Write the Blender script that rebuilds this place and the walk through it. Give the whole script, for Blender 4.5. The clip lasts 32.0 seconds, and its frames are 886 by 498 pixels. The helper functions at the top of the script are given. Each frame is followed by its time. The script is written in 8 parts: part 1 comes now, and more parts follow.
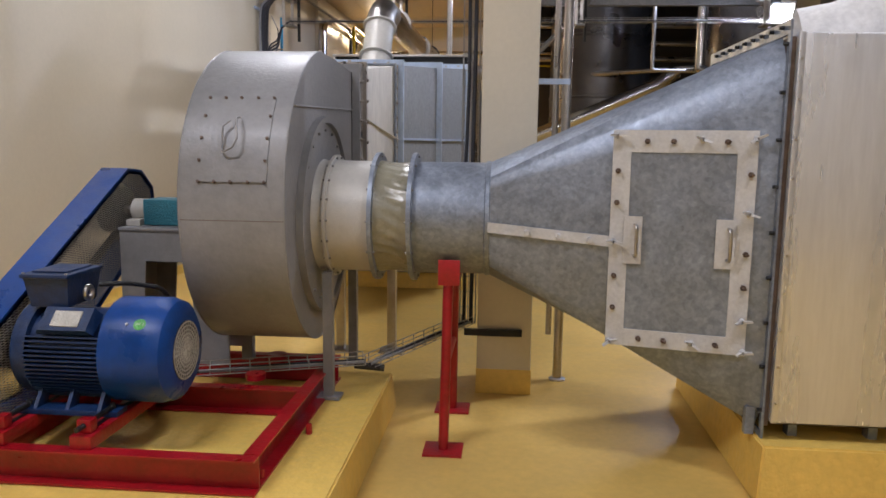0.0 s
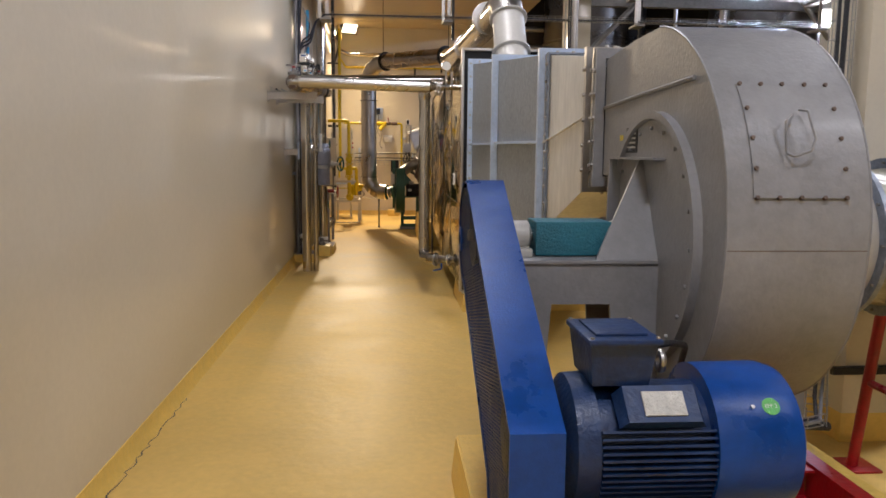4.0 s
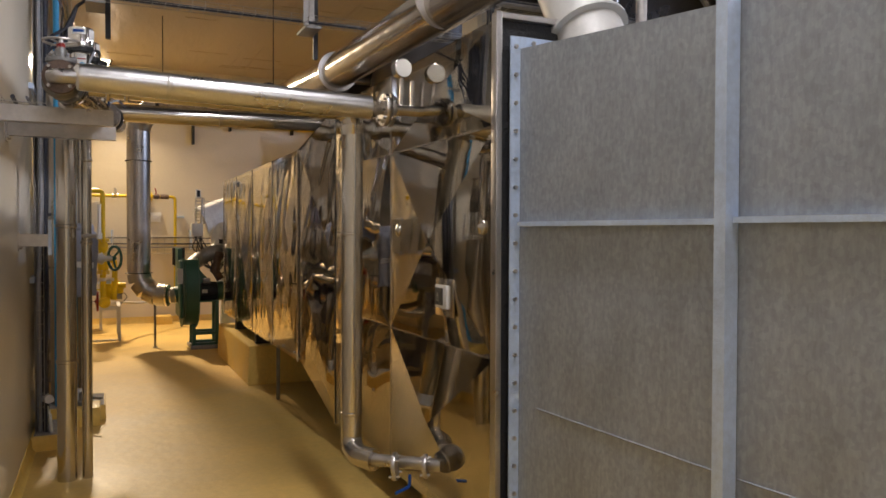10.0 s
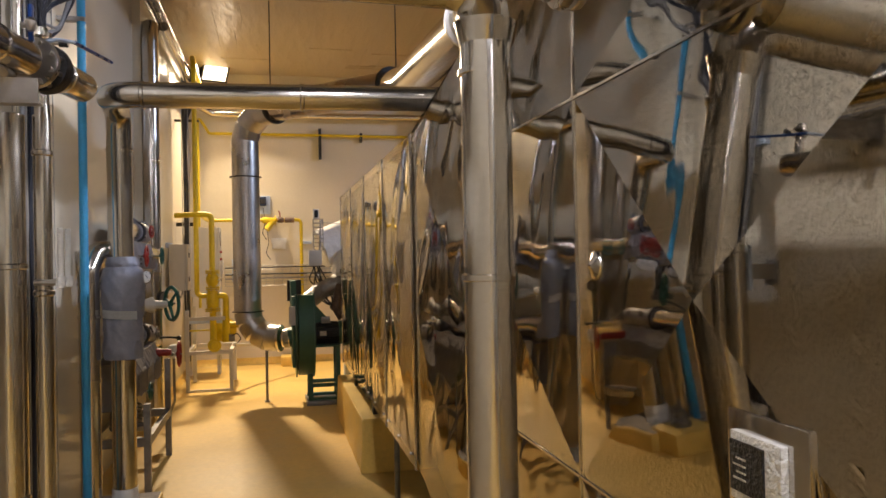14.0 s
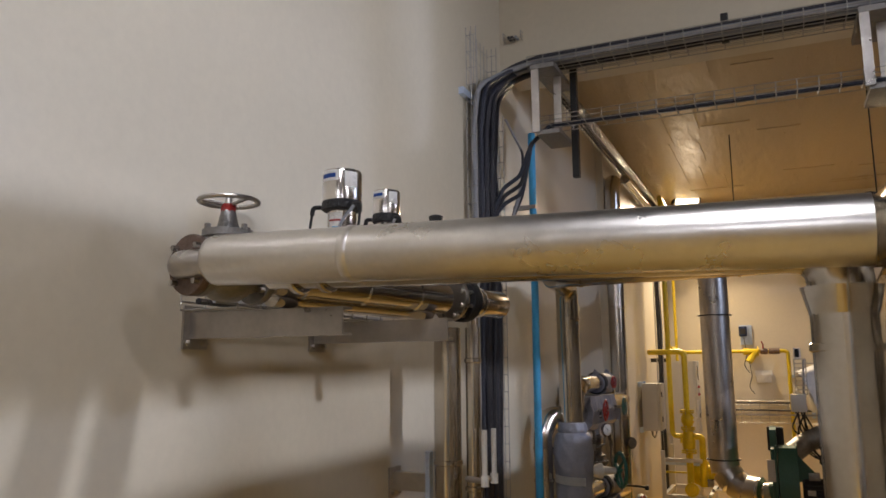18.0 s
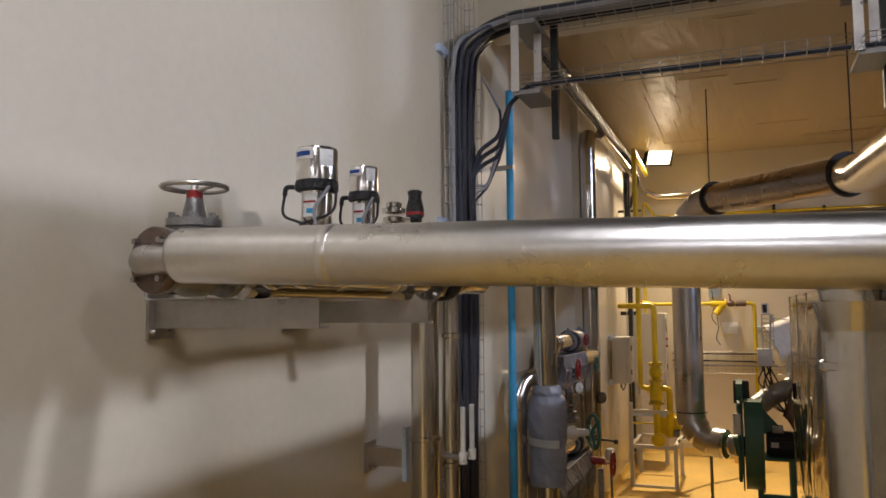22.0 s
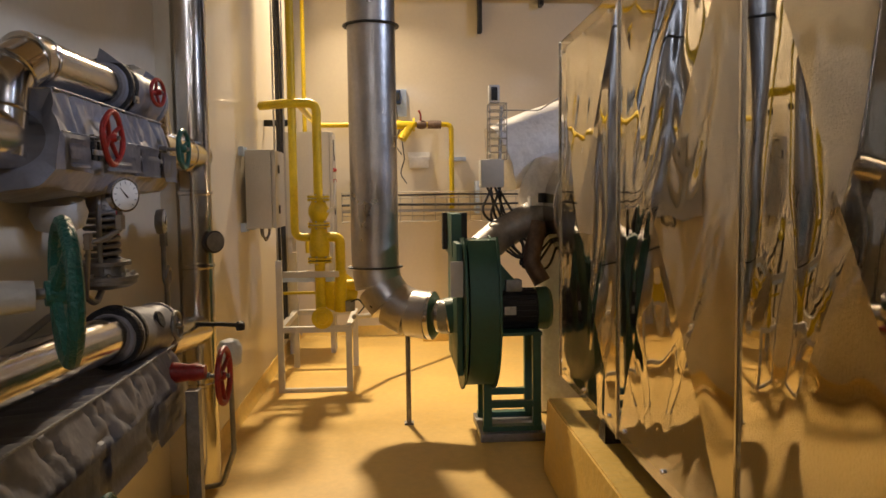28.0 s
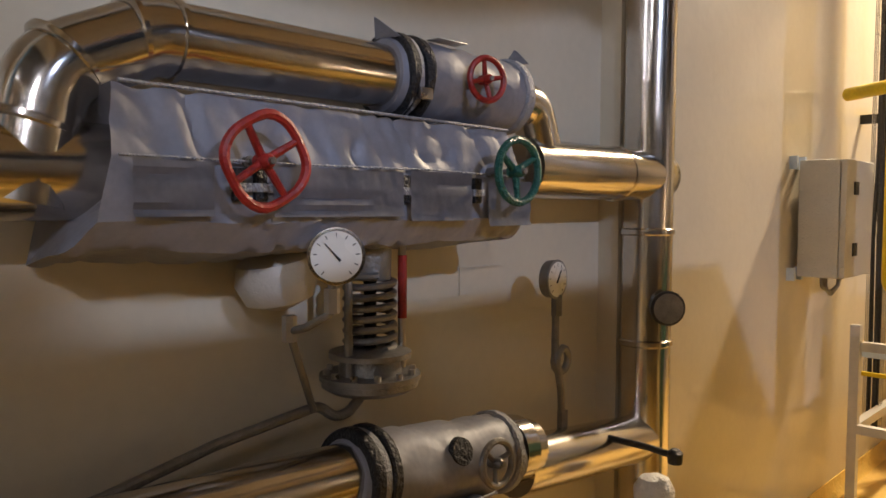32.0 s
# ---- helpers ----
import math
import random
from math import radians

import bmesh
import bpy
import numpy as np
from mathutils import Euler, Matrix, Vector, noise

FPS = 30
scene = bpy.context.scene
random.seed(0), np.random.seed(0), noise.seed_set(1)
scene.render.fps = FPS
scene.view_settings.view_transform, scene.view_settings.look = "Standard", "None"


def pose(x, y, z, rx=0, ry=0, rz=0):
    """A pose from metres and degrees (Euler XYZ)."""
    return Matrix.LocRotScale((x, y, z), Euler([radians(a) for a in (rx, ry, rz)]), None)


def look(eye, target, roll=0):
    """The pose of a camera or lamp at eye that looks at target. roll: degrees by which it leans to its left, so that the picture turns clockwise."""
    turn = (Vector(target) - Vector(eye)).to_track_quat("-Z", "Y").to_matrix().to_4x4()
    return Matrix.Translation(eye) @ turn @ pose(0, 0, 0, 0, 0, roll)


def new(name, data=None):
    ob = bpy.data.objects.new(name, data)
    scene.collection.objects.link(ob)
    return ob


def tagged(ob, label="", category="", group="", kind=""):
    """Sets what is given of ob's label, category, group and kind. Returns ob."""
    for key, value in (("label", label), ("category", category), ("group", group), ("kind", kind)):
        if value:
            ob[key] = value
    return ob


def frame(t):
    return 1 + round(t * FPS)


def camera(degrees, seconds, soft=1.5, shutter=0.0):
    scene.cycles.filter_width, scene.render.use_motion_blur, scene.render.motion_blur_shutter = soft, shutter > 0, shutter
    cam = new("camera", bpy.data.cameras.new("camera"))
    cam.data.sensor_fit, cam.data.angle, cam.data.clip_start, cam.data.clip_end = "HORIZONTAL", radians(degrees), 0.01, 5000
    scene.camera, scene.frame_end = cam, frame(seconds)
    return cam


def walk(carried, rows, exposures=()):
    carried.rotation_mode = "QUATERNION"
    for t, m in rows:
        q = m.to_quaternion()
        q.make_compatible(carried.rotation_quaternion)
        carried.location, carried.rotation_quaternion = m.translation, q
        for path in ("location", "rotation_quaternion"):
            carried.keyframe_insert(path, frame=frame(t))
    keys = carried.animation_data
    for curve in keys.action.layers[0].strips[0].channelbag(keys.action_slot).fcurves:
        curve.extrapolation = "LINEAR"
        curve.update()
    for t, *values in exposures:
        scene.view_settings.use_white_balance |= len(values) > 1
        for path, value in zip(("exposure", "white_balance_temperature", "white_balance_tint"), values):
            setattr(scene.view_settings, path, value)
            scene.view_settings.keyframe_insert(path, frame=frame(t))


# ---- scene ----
# the walk of the camera
cam = camera(61.1, 32.0, soft=1.6)
PATH = [
    (0, (-0.033, 0.025, 1.569), (-0.208, 1.998, 1.290), 0.73),
    (0.5, (-0.355, 0.022, 1.560), (-0.530, 1.996, 1.291), 0.64),
    (1, (-0.657, 0.064, 1.541), (-0.833, 2.039, 1.278), 0.57),
    (1.5, (-1.003, 0.182, 1.534), (-1.172, 2.157, 1.272), 0.49),
    (2, (-1.385, 0.269, 1.532), (-1.530, 2.246, 1.271), 0.46),
    (2.5, (-1.726, 0.392, 1.518), (-1.829, 2.372, 1.257), 0.39),
    (3, (-2.067, 0.569, 1.521), (-2.100, 2.551, 1.262), 0.39),
    (3.5, (-2.393, 0.710, 1.527), (-2.339, 2.693, 1.272), 0.53),
    (4, (-2.640, 0.932, 1.523), (-2.491, 2.910, 1.268), 0.52),
    (4.5, (-2.859, 1.184, 1.529), (-2.616, 3.152, 1.273), 0.48),
    (6.5, (-3.340, 2.764, 1.547), (-2.780, 4.668, 1.298), 0.02),
    (7, (-3.345, 3.171, 1.550), (-2.717, 5.055, 1.311), -0.04),
    (7.5, (-3.367, 3.550, 1.560), (-2.675, 5.414, 1.344), 0.04),
    (8, (-3.330, 3.919, 1.572), (-2.585, 5.766, 1.392), 0.10),
    (8.5, (-3.336, 4.236, 1.579), (-2.552, 6.071, 1.446), 0.22),
    (9, (-3.424, 4.533, 1.573), (-2.616, 6.361, 1.484), 0.24),
    (9.5, (-3.442, 4.898, 1.556), (-2.622, 6.721, 1.499), 0.18),
    (10, (-3.446, 5.276, 1.555), (-2.620, 7.098, 1.517), 0.20),
    (10.5, (-3.500, 5.656, 1.551), (-2.671, 7.476, 1.519), 0.11),
    (11, (-3.533, 6.033, 1.560), (-2.697, 7.850, 1.526), -0.16),
    (11.5, (-3.525, 6.394, 1.570), (-2.691, 8.211, 1.537), -0.27),
    (12, (-3.381, 6.757, 1.574), (-2.562, 8.581, 1.542), -0.49),
    (12.5, (-3.178, 7.043, 1.582), (-2.385, 8.879, 1.556), -0.50),
    (13, (-3.041, 7.283, 1.581), (-2.305, 9.142, 1.566), -0.61),
    (13.5, (-2.870, 7.460, 1.585), (-2.246, 9.360, 1.582), -0.91),
    (14, (-2.707, 7.502, 1.611), (-2.266, 9.453, 1.628), -1.12),
    (14.5, (-2.574, 7.482, 1.628), (-2.359, 9.469, 1.685), -0.91),
    (15, (-2.389, 7.525, 1.667), (-2.432, 9.521, 1.787), -0.56),
    (15.5, (-2.315, 7.554, 1.691), (-2.583, 9.526, 1.884), -0.42),
    (17.5, (-2.345, 7.566, 1.926), (-3.100, 9.386, 2.269), -0.49),
    (18, (-2.340, 7.575, 1.987), (-3.148, 9.377, 2.302), -0.41),
    (18.5, (-2.330, 7.564, 2.062), (-3.167, 9.360, 2.337), -0.44),
    (19, (-2.310, 7.556, 2.121), (-3.158, 9.352, 2.357), -0.46),
    (19.5, (-2.282, 7.512, 2.176), (-3.132, 9.311, 2.380), -0.30),
    (20, (-2.242, 7.459, 2.205), (-3.089, 9.260, 2.395), -0.44),
    (20.5, (-2.236, 7.447, 2.210), (-3.075, 9.253, 2.390), -0.38),
    (21, (-2.256, 7.447, 2.203), (-3.078, 9.262, 2.378), -0.36),
    (21.5, (-2.311, 7.507, 2.177), (-3.106, 9.334, 2.348), -0.43),
    (22, (-2.414, 7.654, 2.118), (-3.154, 9.505, 2.284), -0.44),
    (22.5, (-2.538, 7.859, 2.013), (-3.187, 9.744, 2.168), -0.52),
    (23, (-2.698, 8.031, 1.939), (-3.211, 9.958, 2.086), -0.78),
    (23.5, (-2.791, 8.214, 1.877), (-3.174, 10.174, 1.993), -0.54),
    (24, (-2.859, 8.529, 1.803), (-3.102, 10.512, 1.890), -0.71),
    (24.5, (-2.913, 8.784, 1.751), (-3.034, 10.780, 1.799), -0.63),
    (25, (-2.949, 9.089, 1.688), (-2.977, 11.089, 1.691), -0.68),
    (25.5, (-2.939, 9.451, 1.633), (-2.894, 11.450, 1.590), -0.74),
    (26, (-2.927, 9.817, 1.593), (-2.832, 11.813, 1.510), -0.74),
    (26.5, (-2.827, 10.205, 1.545), (-2.707, 12.198, 1.435), -0.71),
    (28.5, (-2.854, 11.814, 1.456), (-2.738, 13.806, 1.312), -0.82),
    (29, (-2.843, 12.118, 1.436), (-2.839, 14.113, 1.295), -0.70),
    (29.5, (-2.763, 12.356, 1.428), (-2.984, 14.339, 1.293), -0.62),
    (30, (-2.748, 12.578, 1.429), (-3.234, 14.514, 1.302), -0.47),
    (30.5, (-2.718, 12.786, 1.459), (-3.519, 14.615, 1.340), -0.32),
    (31, (-2.665, 12.922, 1.484), (-3.758, 14.593, 1.369), -0.11),
    (31.5, (-2.617, 12.978, 1.538), (-3.897, 14.511, 1.427), 0.09),
    (32, (-2.599, 13.010, 1.576), (-4.004, 14.430, 1.465), 0.23),
]
EXPOSURES = [(0, -0.06), (3, -0.02), (7, -0.05), (9, -0.12), (12, 0.20), (15.5, 0.14), (18, -0.28), (22, -0.28), (24, 0.03), (26, 0.10), (29, -0.02), (32, 0.36)]
walk(cam, [(t, look(eye, target, roll)) for t, eye, target, roll in PATH], EXPOSURES)

# world: an indoor plant room, hardly any light from outside
world = bpy.data.worlds.new("world")
scene.world = world
world.use_nodes = True
world.node_tree.nodes["Background"].inputs[0].default_value = (0.02, 0.022, 0.025, 1)
world.node_tree.nodes["Background"].inputs[1].default_value = 0.3


def area_lamp(name, eye, target, size, size_y, watts, colour):
    d = bpy.data.lights.new(name, "AREA")
    d.shape, d.size, d.size_y, d.energy, d.color = "RECTANGLE", size, size_y, watts, colour
    ob = new(name, d)
    ob.matrix_world = look(eye, target)
    return ob


FLOOD = (-3.50, 19.02, 4.36)
COOL, WARM = (0.94, 0.945, 1.08), (0.99, 0.775, 0.53)
area_lamp("flood_light", (-3.44, 18.93, 4.30), (-2.6, 15.9, 0.0), 0.30, 0.22, 158, WARM).data.spread = 2.1
area_lamp("column_light", (3.86, 11.86, 3.52), (-1.0, 6.0, 1.2), 0.30, 0.25, 85, COOL)
# unseen ceiling fixtures, added to give the front hall its light
FILL_LUMINAIRES = ((-2.3, 0.7, 130, 1.4, 0.28), (0.6, -3.2, 50, 1.4, 0.28), (-2.35, 6.9, 80, 0.28, 2.2), (2.6, 6.0, 112, 1.4, 0.28), (1.8, 1.2, 85, 1.4, 0.28))
for lx, ly, watts, lw, ld in FILL_LUMINAIRES:
    area_lamp("hall_fill", (lx, ly, 5.15), (lx, ly, 0), lw, ld, watts, COOL)
SIDE = (3.0, 9.6, 4.51)
area_lamp("side_light", SIDE, (-3.9, 10.6, 1.9), 0.24, 0.18, 27, COOL).data.spread = 1.05
# unseen floodlight, added to brighten the niche and its pipes
BAY = (3.9, 12.95, 4.95)
area_lamp("bay_fill", BAY, (-4.1, 13.9, 1.6), 0.18, 0.14, 125, (0.72, 0.88, 1.28))


# ---- materials ----
def material(name, colour, rough=0.5, metal=0.0, grain=0.08, grain_size=40.0, stain=0.12, stain_size=1.5, bump=0.02, bump_size=120.0,
             rough_vary=0.12, coat=0.0, streak=(1, 1, 1), island=0.0, gloss=0.5, coat_rough=0.17, spangle=0.0, spangle_size=70.0):
    m = bpy.data.materials.new(name)
    m.use_nodes = True
    nt = m.node_tree
    bsdf = nt.nodes["Principled BSDF"]

    def node(kind, **values):
        n = nt.nodes.new(kind)
        for k, v in values.items():
            n.inputs[k].default_value = v
        return n
    tc = node("ShaderNodeTexCoord")
    mp = node("ShaderNodeMapping", Scale=streak)
    nt.links.new(tc.outputs["Object"], mp.inputs[0])
    big = node("ShaderNodeTexNoise", Scale=stain_size, Detail=5.0, Roughness=0.6)
    fine = node("ShaderNodeTexNoise", Scale=grain_size, Detail=3.0, Roughness=0.6)
    nt.links.new(mp.outputs[0], big.inputs["Vector"])
    nt.links.new(mp.outputs[0], fine.inputs["Vector"])

    def mixed(fac_from, low, high, base):
        mr = node("ShaderNodeMapRange")
        mr.inputs["From Min"].default_value, mr.inputs["From Max"].default_value = 0.3, 0.7
        mr.inputs["To Min"].default_value, mr.inputs["To Max"].default_value = low, high
        nt.links.new(fac_from, mr.inputs["Value"])
        mul = nt.nodes.new("ShaderNodeMix")
        mul.data_type, mul.blend_type = "RGBA", "MULTIPLY"
        mul.inputs["Factor"].default_value = 1.0
        if isinstance(base, tuple):
            mul.inputs["A"].default_value = (*base, 1)
            mul.inputs[6].default_value = (*base, 1)
        else:
            nt.links.new(base, mul.inputs[6])
        cmb = node("ShaderNodeCombineColor")
        for i in range(3):
            nt.links.new(mr.outputs[0], cmb.inputs[i])
        nt.links.new(cmb.outputs[0], mul.inputs[7])
        return mul.outputs[2]
    c = mixed(big.outputs[0], 1 - stain, 1 + stain * 0.5, tuple(colour))
    c = mixed(fine.outputs[0], 1 - grain, 1 + grain * 0.5, c)
    if spangle:
        vor = node("ShaderNodeTexVoronoi", Scale=spangle_size)
        nt.links.new(tc.outputs["Object"], vor.inputs["Vector"])
        sep = node("ShaderNodeSeparateColor")
        nt.links.new(vor.outputs["Color"], sep.inputs[0])
        c = mixed(sep.outputs[0], 1 - spangle, 1 + spangle * 0.5, c)
    if island:
        info = node("ShaderNodeObjectInfo")
        c = mixed(info.outputs["Random"], 1 - island, 1 + island * 0.5, c)
    nt.links.new(c, bsdf.inputs["Base Color"])
    mr = node("ShaderNodeMapRange")
    mr.inputs["To Min"].default_value, mr.inputs["To Max"].default_value = max(rough - rough_vary, 0.02), min(rough + rough_vary, 1)
    mr.inputs["From Min"].default_value, mr.inputs["From Max"].default_value = 0.3, 0.7
    nt.links.new(big.outputs[0], mr.inputs["Value"])
    nt.links.new(mr.outputs[0], bsdf.inputs["Roughness"])
    bsdf.inputs["Metallic"].default_value = metal
    bsdf.inputs["Specular IOR Level"].default_value = gloss
    bsdf.inputs["Coat Weight"].default_value = coat
    bsdf.inputs["Coat Roughness"].default_value = coat_rough
    if bump:
        bn = node("ShaderNodeTexNoise", Scale=bump_size, Detail=3.0)
        nt.links.new(mp.outputs[0], bn.inputs["Vector"])
        b = node("ShaderNodeBump", Strength=0.5, Distance=bump)
        nt.links.new(bn.outputs[0], b.inputs["Height"])
        nt.links.new(b.outputs[0], bsdf.inputs["Normal"])
    return m


def glow(name, colour, strength):
    m = bpy.data.materials.new(name)
    m.use_nodes = True
    b = m.node_tree.nodes["Principled BSDF"]
    b.inputs["Base Color"].default_value = (0.9, 0.9, 0.9, 1)
    b.inputs["Emission Color"].default_value = (*colour, 1)
    b.inputs["Emission Strength"].default_value = strength
    return m


WALL = material("cream_gloss_paint", (0.64, 0.58, 0.46), 0.46, grain=0.03, grain_size=30, stain=0.05, stain_size=0.8, bump=0.006, bump_size=7, rough_vary=0.04, coat=0.45, coat_rough=0.11)
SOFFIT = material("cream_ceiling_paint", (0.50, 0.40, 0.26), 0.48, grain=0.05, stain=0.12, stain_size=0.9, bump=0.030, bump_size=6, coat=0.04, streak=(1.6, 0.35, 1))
FLOOR = material("ochre_epoxy_floor", (0.72, 0.478, 0.135), 0.45, grain=0.07, grain_size=22, stain=0.18, stain_size=0.9, bump=0.008, bump_size=9, rough_vary=0.10, gloss=0.4)
PLINTH = material("painted_concrete", (0.80, 0.54, 0.13), 0.45, grain=0.08, grain_size=25, stain=0.15, stain_size=2.0, bump=0.01, bump_size=40)
# near-black puts the hall's gloom into the colour; also used for floor joint and crack
HALL = material("hall_gloom_and_floor_joint", (0.07, 0.06, 0.055), 0.6, stain=0.25, stain_size=0.6, bump=0.01)
STEEL = material("stainless_cladding", (0.62, 0.58, 0.53), 0.17, 1.0, grain=0.05, grain_size=60, stain=0.10, stain_size=3, bump=0.003, bump_size=9, rough_vary=0.06)
SATIN = material("satin_stainless_jacket", (0.68, 0.65, 0.61), 0.30, 1.0, grain=0.05, grain_size=60, stain=0.10, stain_size=4, bump=0.002, bump_size=12, rough_vary=0.05)
DULL = material("dull_stainless", (0.52, 0.49, 0.46), 0.36, 1.0, grain=0.08, stain=0.2, stain_size=4, bump=0.004, bump_size=20)
BROWNSTEEL = material("heat_tinted_stainless", (0.44, 0.37, 0.31), 0.30, 1.0, grain=0.08, stain=0.2, stain_size=3, bump=0.003, bump_size=10)
MIRROR = material("polished_steel_sheet", (0.95, 0.885, 0.775), 0.022, 1.0, grain=0.02, stain=0.06, stain_size=1.0, bump=0.0, rough_vary=0.010)
GALV = material("galvanised_sheet", (0.27, 0.305, 0.37), 0.43, 0.5, grain=0.2, grain_size=45, spangle=0.10, spangle_size=42, stain=0.2, stain_size=9, bump=0.002, bump_size=60)
GALVDARK = material("weathered_zinc_sheet", (0.345, 0.372, 0.405), 0.54, 0.38, grain=0.15, grain_size=60, spangle=0.07, spangle_size=60, stain=0.15, stain_size=7, bump=0.003, bump_size=60, streak=(1, 1, 0.35))
GALVPALE = material("zinc_sheet_with_streaks", (0.72, 0.70, 0.66), 0.50, 0.35, grain=0.10, grain_size=30, stain=0.16, stain_size=3, bump=0.002, streak=(1, 1, 0.25))
ZINC = material("zinc_bar", (0.54, 0.65, 0.83), 0.42, 0.3, grain=0.10, stain=0.12, stain_size=8, bump=0.003)
CABLEBLUE = material("blue_cable_sheath", (0.022, 0.028, 0.048), 0.4, stain=0.2)
OFFWHITE = material("pale_zinc_strip", (0.58, 0.58, 0.585), 0.48, 0.15, grain=0.10, grain_size=60, stain=0.14, stain_size=7, bump=0.002)
ALUPANEL = material("brushed_aluminium_panel", (0.74, 0.735, 0.745), 0.29, 0.7, grain=0.06, grain_size=45, stain=0.16, stain_size=3, bump=0.001, bump_size=60, streak=(1, 1, 0.12))
FANGREY = material("grey_machine_paint", (0.25, 0.247, 0.252), 0.44, 0.0, grain=0.09, grain_size=26, stain=0.2, stain_size=3, bump=0.003, bump_size=60, coat=0.05)
LIGHTGREY = material("light_grey_paint", (0.52, 0.50, 0.46), 0.45, 0.1, grain=0.05, stain=0.12, stain_size=3, bump=0.003)
BLUE = material("blue_machine_paint", (0.004, 0.052, 0.25), 0.33, 0.0, grain=0.12, grain_size=30, stain=0.25, stain_size=5, bump=0.002, gloss=0.35)
NAVY = material("dusty_navy_paint", (0.007, 0.030, 0.105), 0.42, 0.0, grain=0.3, grain_size=30, stain=0.35, stain_size=6, bump=0.006, bump_size=60)
TEAL = material("teal_paint", (0.02, 0.16, 0.22), 0.5, stain=0.2, stain_size=5)
RED = material("red_machine_paint", (0.34, 0.005, 0.012), 0.36, 0.0, grain=0.14, stain=0.28, stain_size=5, bump=0.004, bump_size=50, coat=0.15)
REDWHEEL = material("red_handwheel_enamel", (0.33, 0.018, 0.014), 0.42, grain=0.2, grain_size=80, stain=0.3, stain_size=20, bump=0.004)
GREEN = material("green_handwheel_enamel", (0.01, 0.10, 0.075), 0.4, grain=0.15, stain=0.2, stain_size=15)
FANGREEN = material("dark_green_machine_paint", (0.028, 0.095, 0.062), 0.45, grain=0.1, stain=0.2, stain_size=4, bump=0.003)
YELLOW = material("yellow_gas_paint", (0.66, 0.48, 0.006), 0.42, grain=0.12, grain_size=60, stain=0.2, stain_size=8, bump=0.004)
BLACK = material("black_rubber", (0.012, 0.012, 0.014), 0.5, stain=0.3, grain=0.2)
DARKSTEEL = material("dark_steel", (0.05, 0.05, 0.05), 0.45, 0.8, stain=0.3)
WHITE = material("white_cloth", (0.80, 0.79, 0.78), 0.8, stain=0.15, stain_size=5, bump=0.02, bump_size=14)
LAGGING = material("silver_lagging_cloth", (0.25, 0.255, 0.30), 0.52, 0.10, grain=0.08, grain_size=60, stain=0.2, stain_size=7, bump=0.02, bump_size=9)
CANVAS = material("translucent_canvas", (0.27, 0.25, 0.18), 0.32, grain=0.08, stain=0.15, stain_size=6, bump=0.03, bump_size=9, coat=0.4)
CABINET = material("cabinet_grey_enamel", (0.55, 0.53, 0.48), 0.4, stain=0.08, grain=0.03)
BLUEPIPE = material("sky_blue_paint", (0.045, 0.35, 0.64), 0.4, stain=0.15, stain_size=6)
CABLE = material("cable_sheath", (0.026, 0.028, 0.040), 0.38, stain=0.3, island=0.3)
CABLEGREY = material("grey_cable_sheath", (0.30, 0.31, 0.34), 0.5, stain=0.2)
WIRE = material("zinc_wire", (0.45, 0.44, 0.42), 0.4, 0.9, stain=0.2)
PALE = material("white_plastic", (0.74, 0.73, 0.70), 0.4, stain=0.06)
IRON = material("rusty_cast_iron", (0.16, 0.11, 0.085), 0.6, 0.4, grain=0.25, stain=0.4, stain_size=14, bump=0.006)
CASTGREY = material("grey_cast_steel", (0.26, 0.25, 0.24), 0.45, 0.7, grain=0.15, stain=0.25, stain_size=12, bump=0.005)
CONCRETE = material("bare_concrete", (0.34, 0.30, 0.265), 0.8, grain=0.2, grain_size=60, stain=0.35, stain_size=9, bump=0.01, bump_size=60)
FACE = material("gauge_face", (0.78, 0.77, 0.72), 0.3, grain=0.02, stain=0.05, bump=0)
BRONZE = material("brown_tank_steel", (0.17, 0.155, 0.145), 0.32, 0.9, stain=0.3, stain_size=1.2, bump=0.004, bump_size=4)
LAMPGLASS = glow("flood_glass", (1.0, 0.85, 0.6), 4.0)
LAMPCOOL = glow("lamp_glass", (1.0, 0.97, 0.9), 12.0)
MARK = material("green_sticker", (0.12, 0.45, 0.12), 0.5, stain=0.05)
PLATE = material("printed_plate", (0.60, 0.58, 0.52), 0.4, 0.3, grain=0.1, stain=0.2, stain_size=30)


# ---- building tools ----
def thing(name, label, category, group="", kind="", at=(0, 0, 0)):
    ob = new(name)
    ob.location = at
    ob.empty_display_size = 0.1
    bpy.context.view_layer.update()
    return tagged(ob, label, category, group, kind)


def part(name, bm, mat, parent=None, label="", smooth=True):
    bmesh.ops.recalc_face_normals(bm, faces=bm.faces)
    me = bpy.data.meshes.new(name)
    bm.to_mesh(me)
    bm.free()
    me.materials.append(mat)
    if smooth:
        me.shade_smooth()
        me.set_sharp_from_angle(angle=radians(35))
    ob = new(name, me)
    if parent is not None:
        root, off = parent, Vector((0, 0, 0))
        while root is not None:
            off = off + root.location
            root = root.parent
        ob.parent = parent
        ob.location = -off
    if label:
        ob["label"] = label
    return ob


def solid(name, bm, mat, label, category, group="", kind="", smooth=True):
    return tagged(part(name, bm, mat, None, "", smooth), label, category, group, kind)


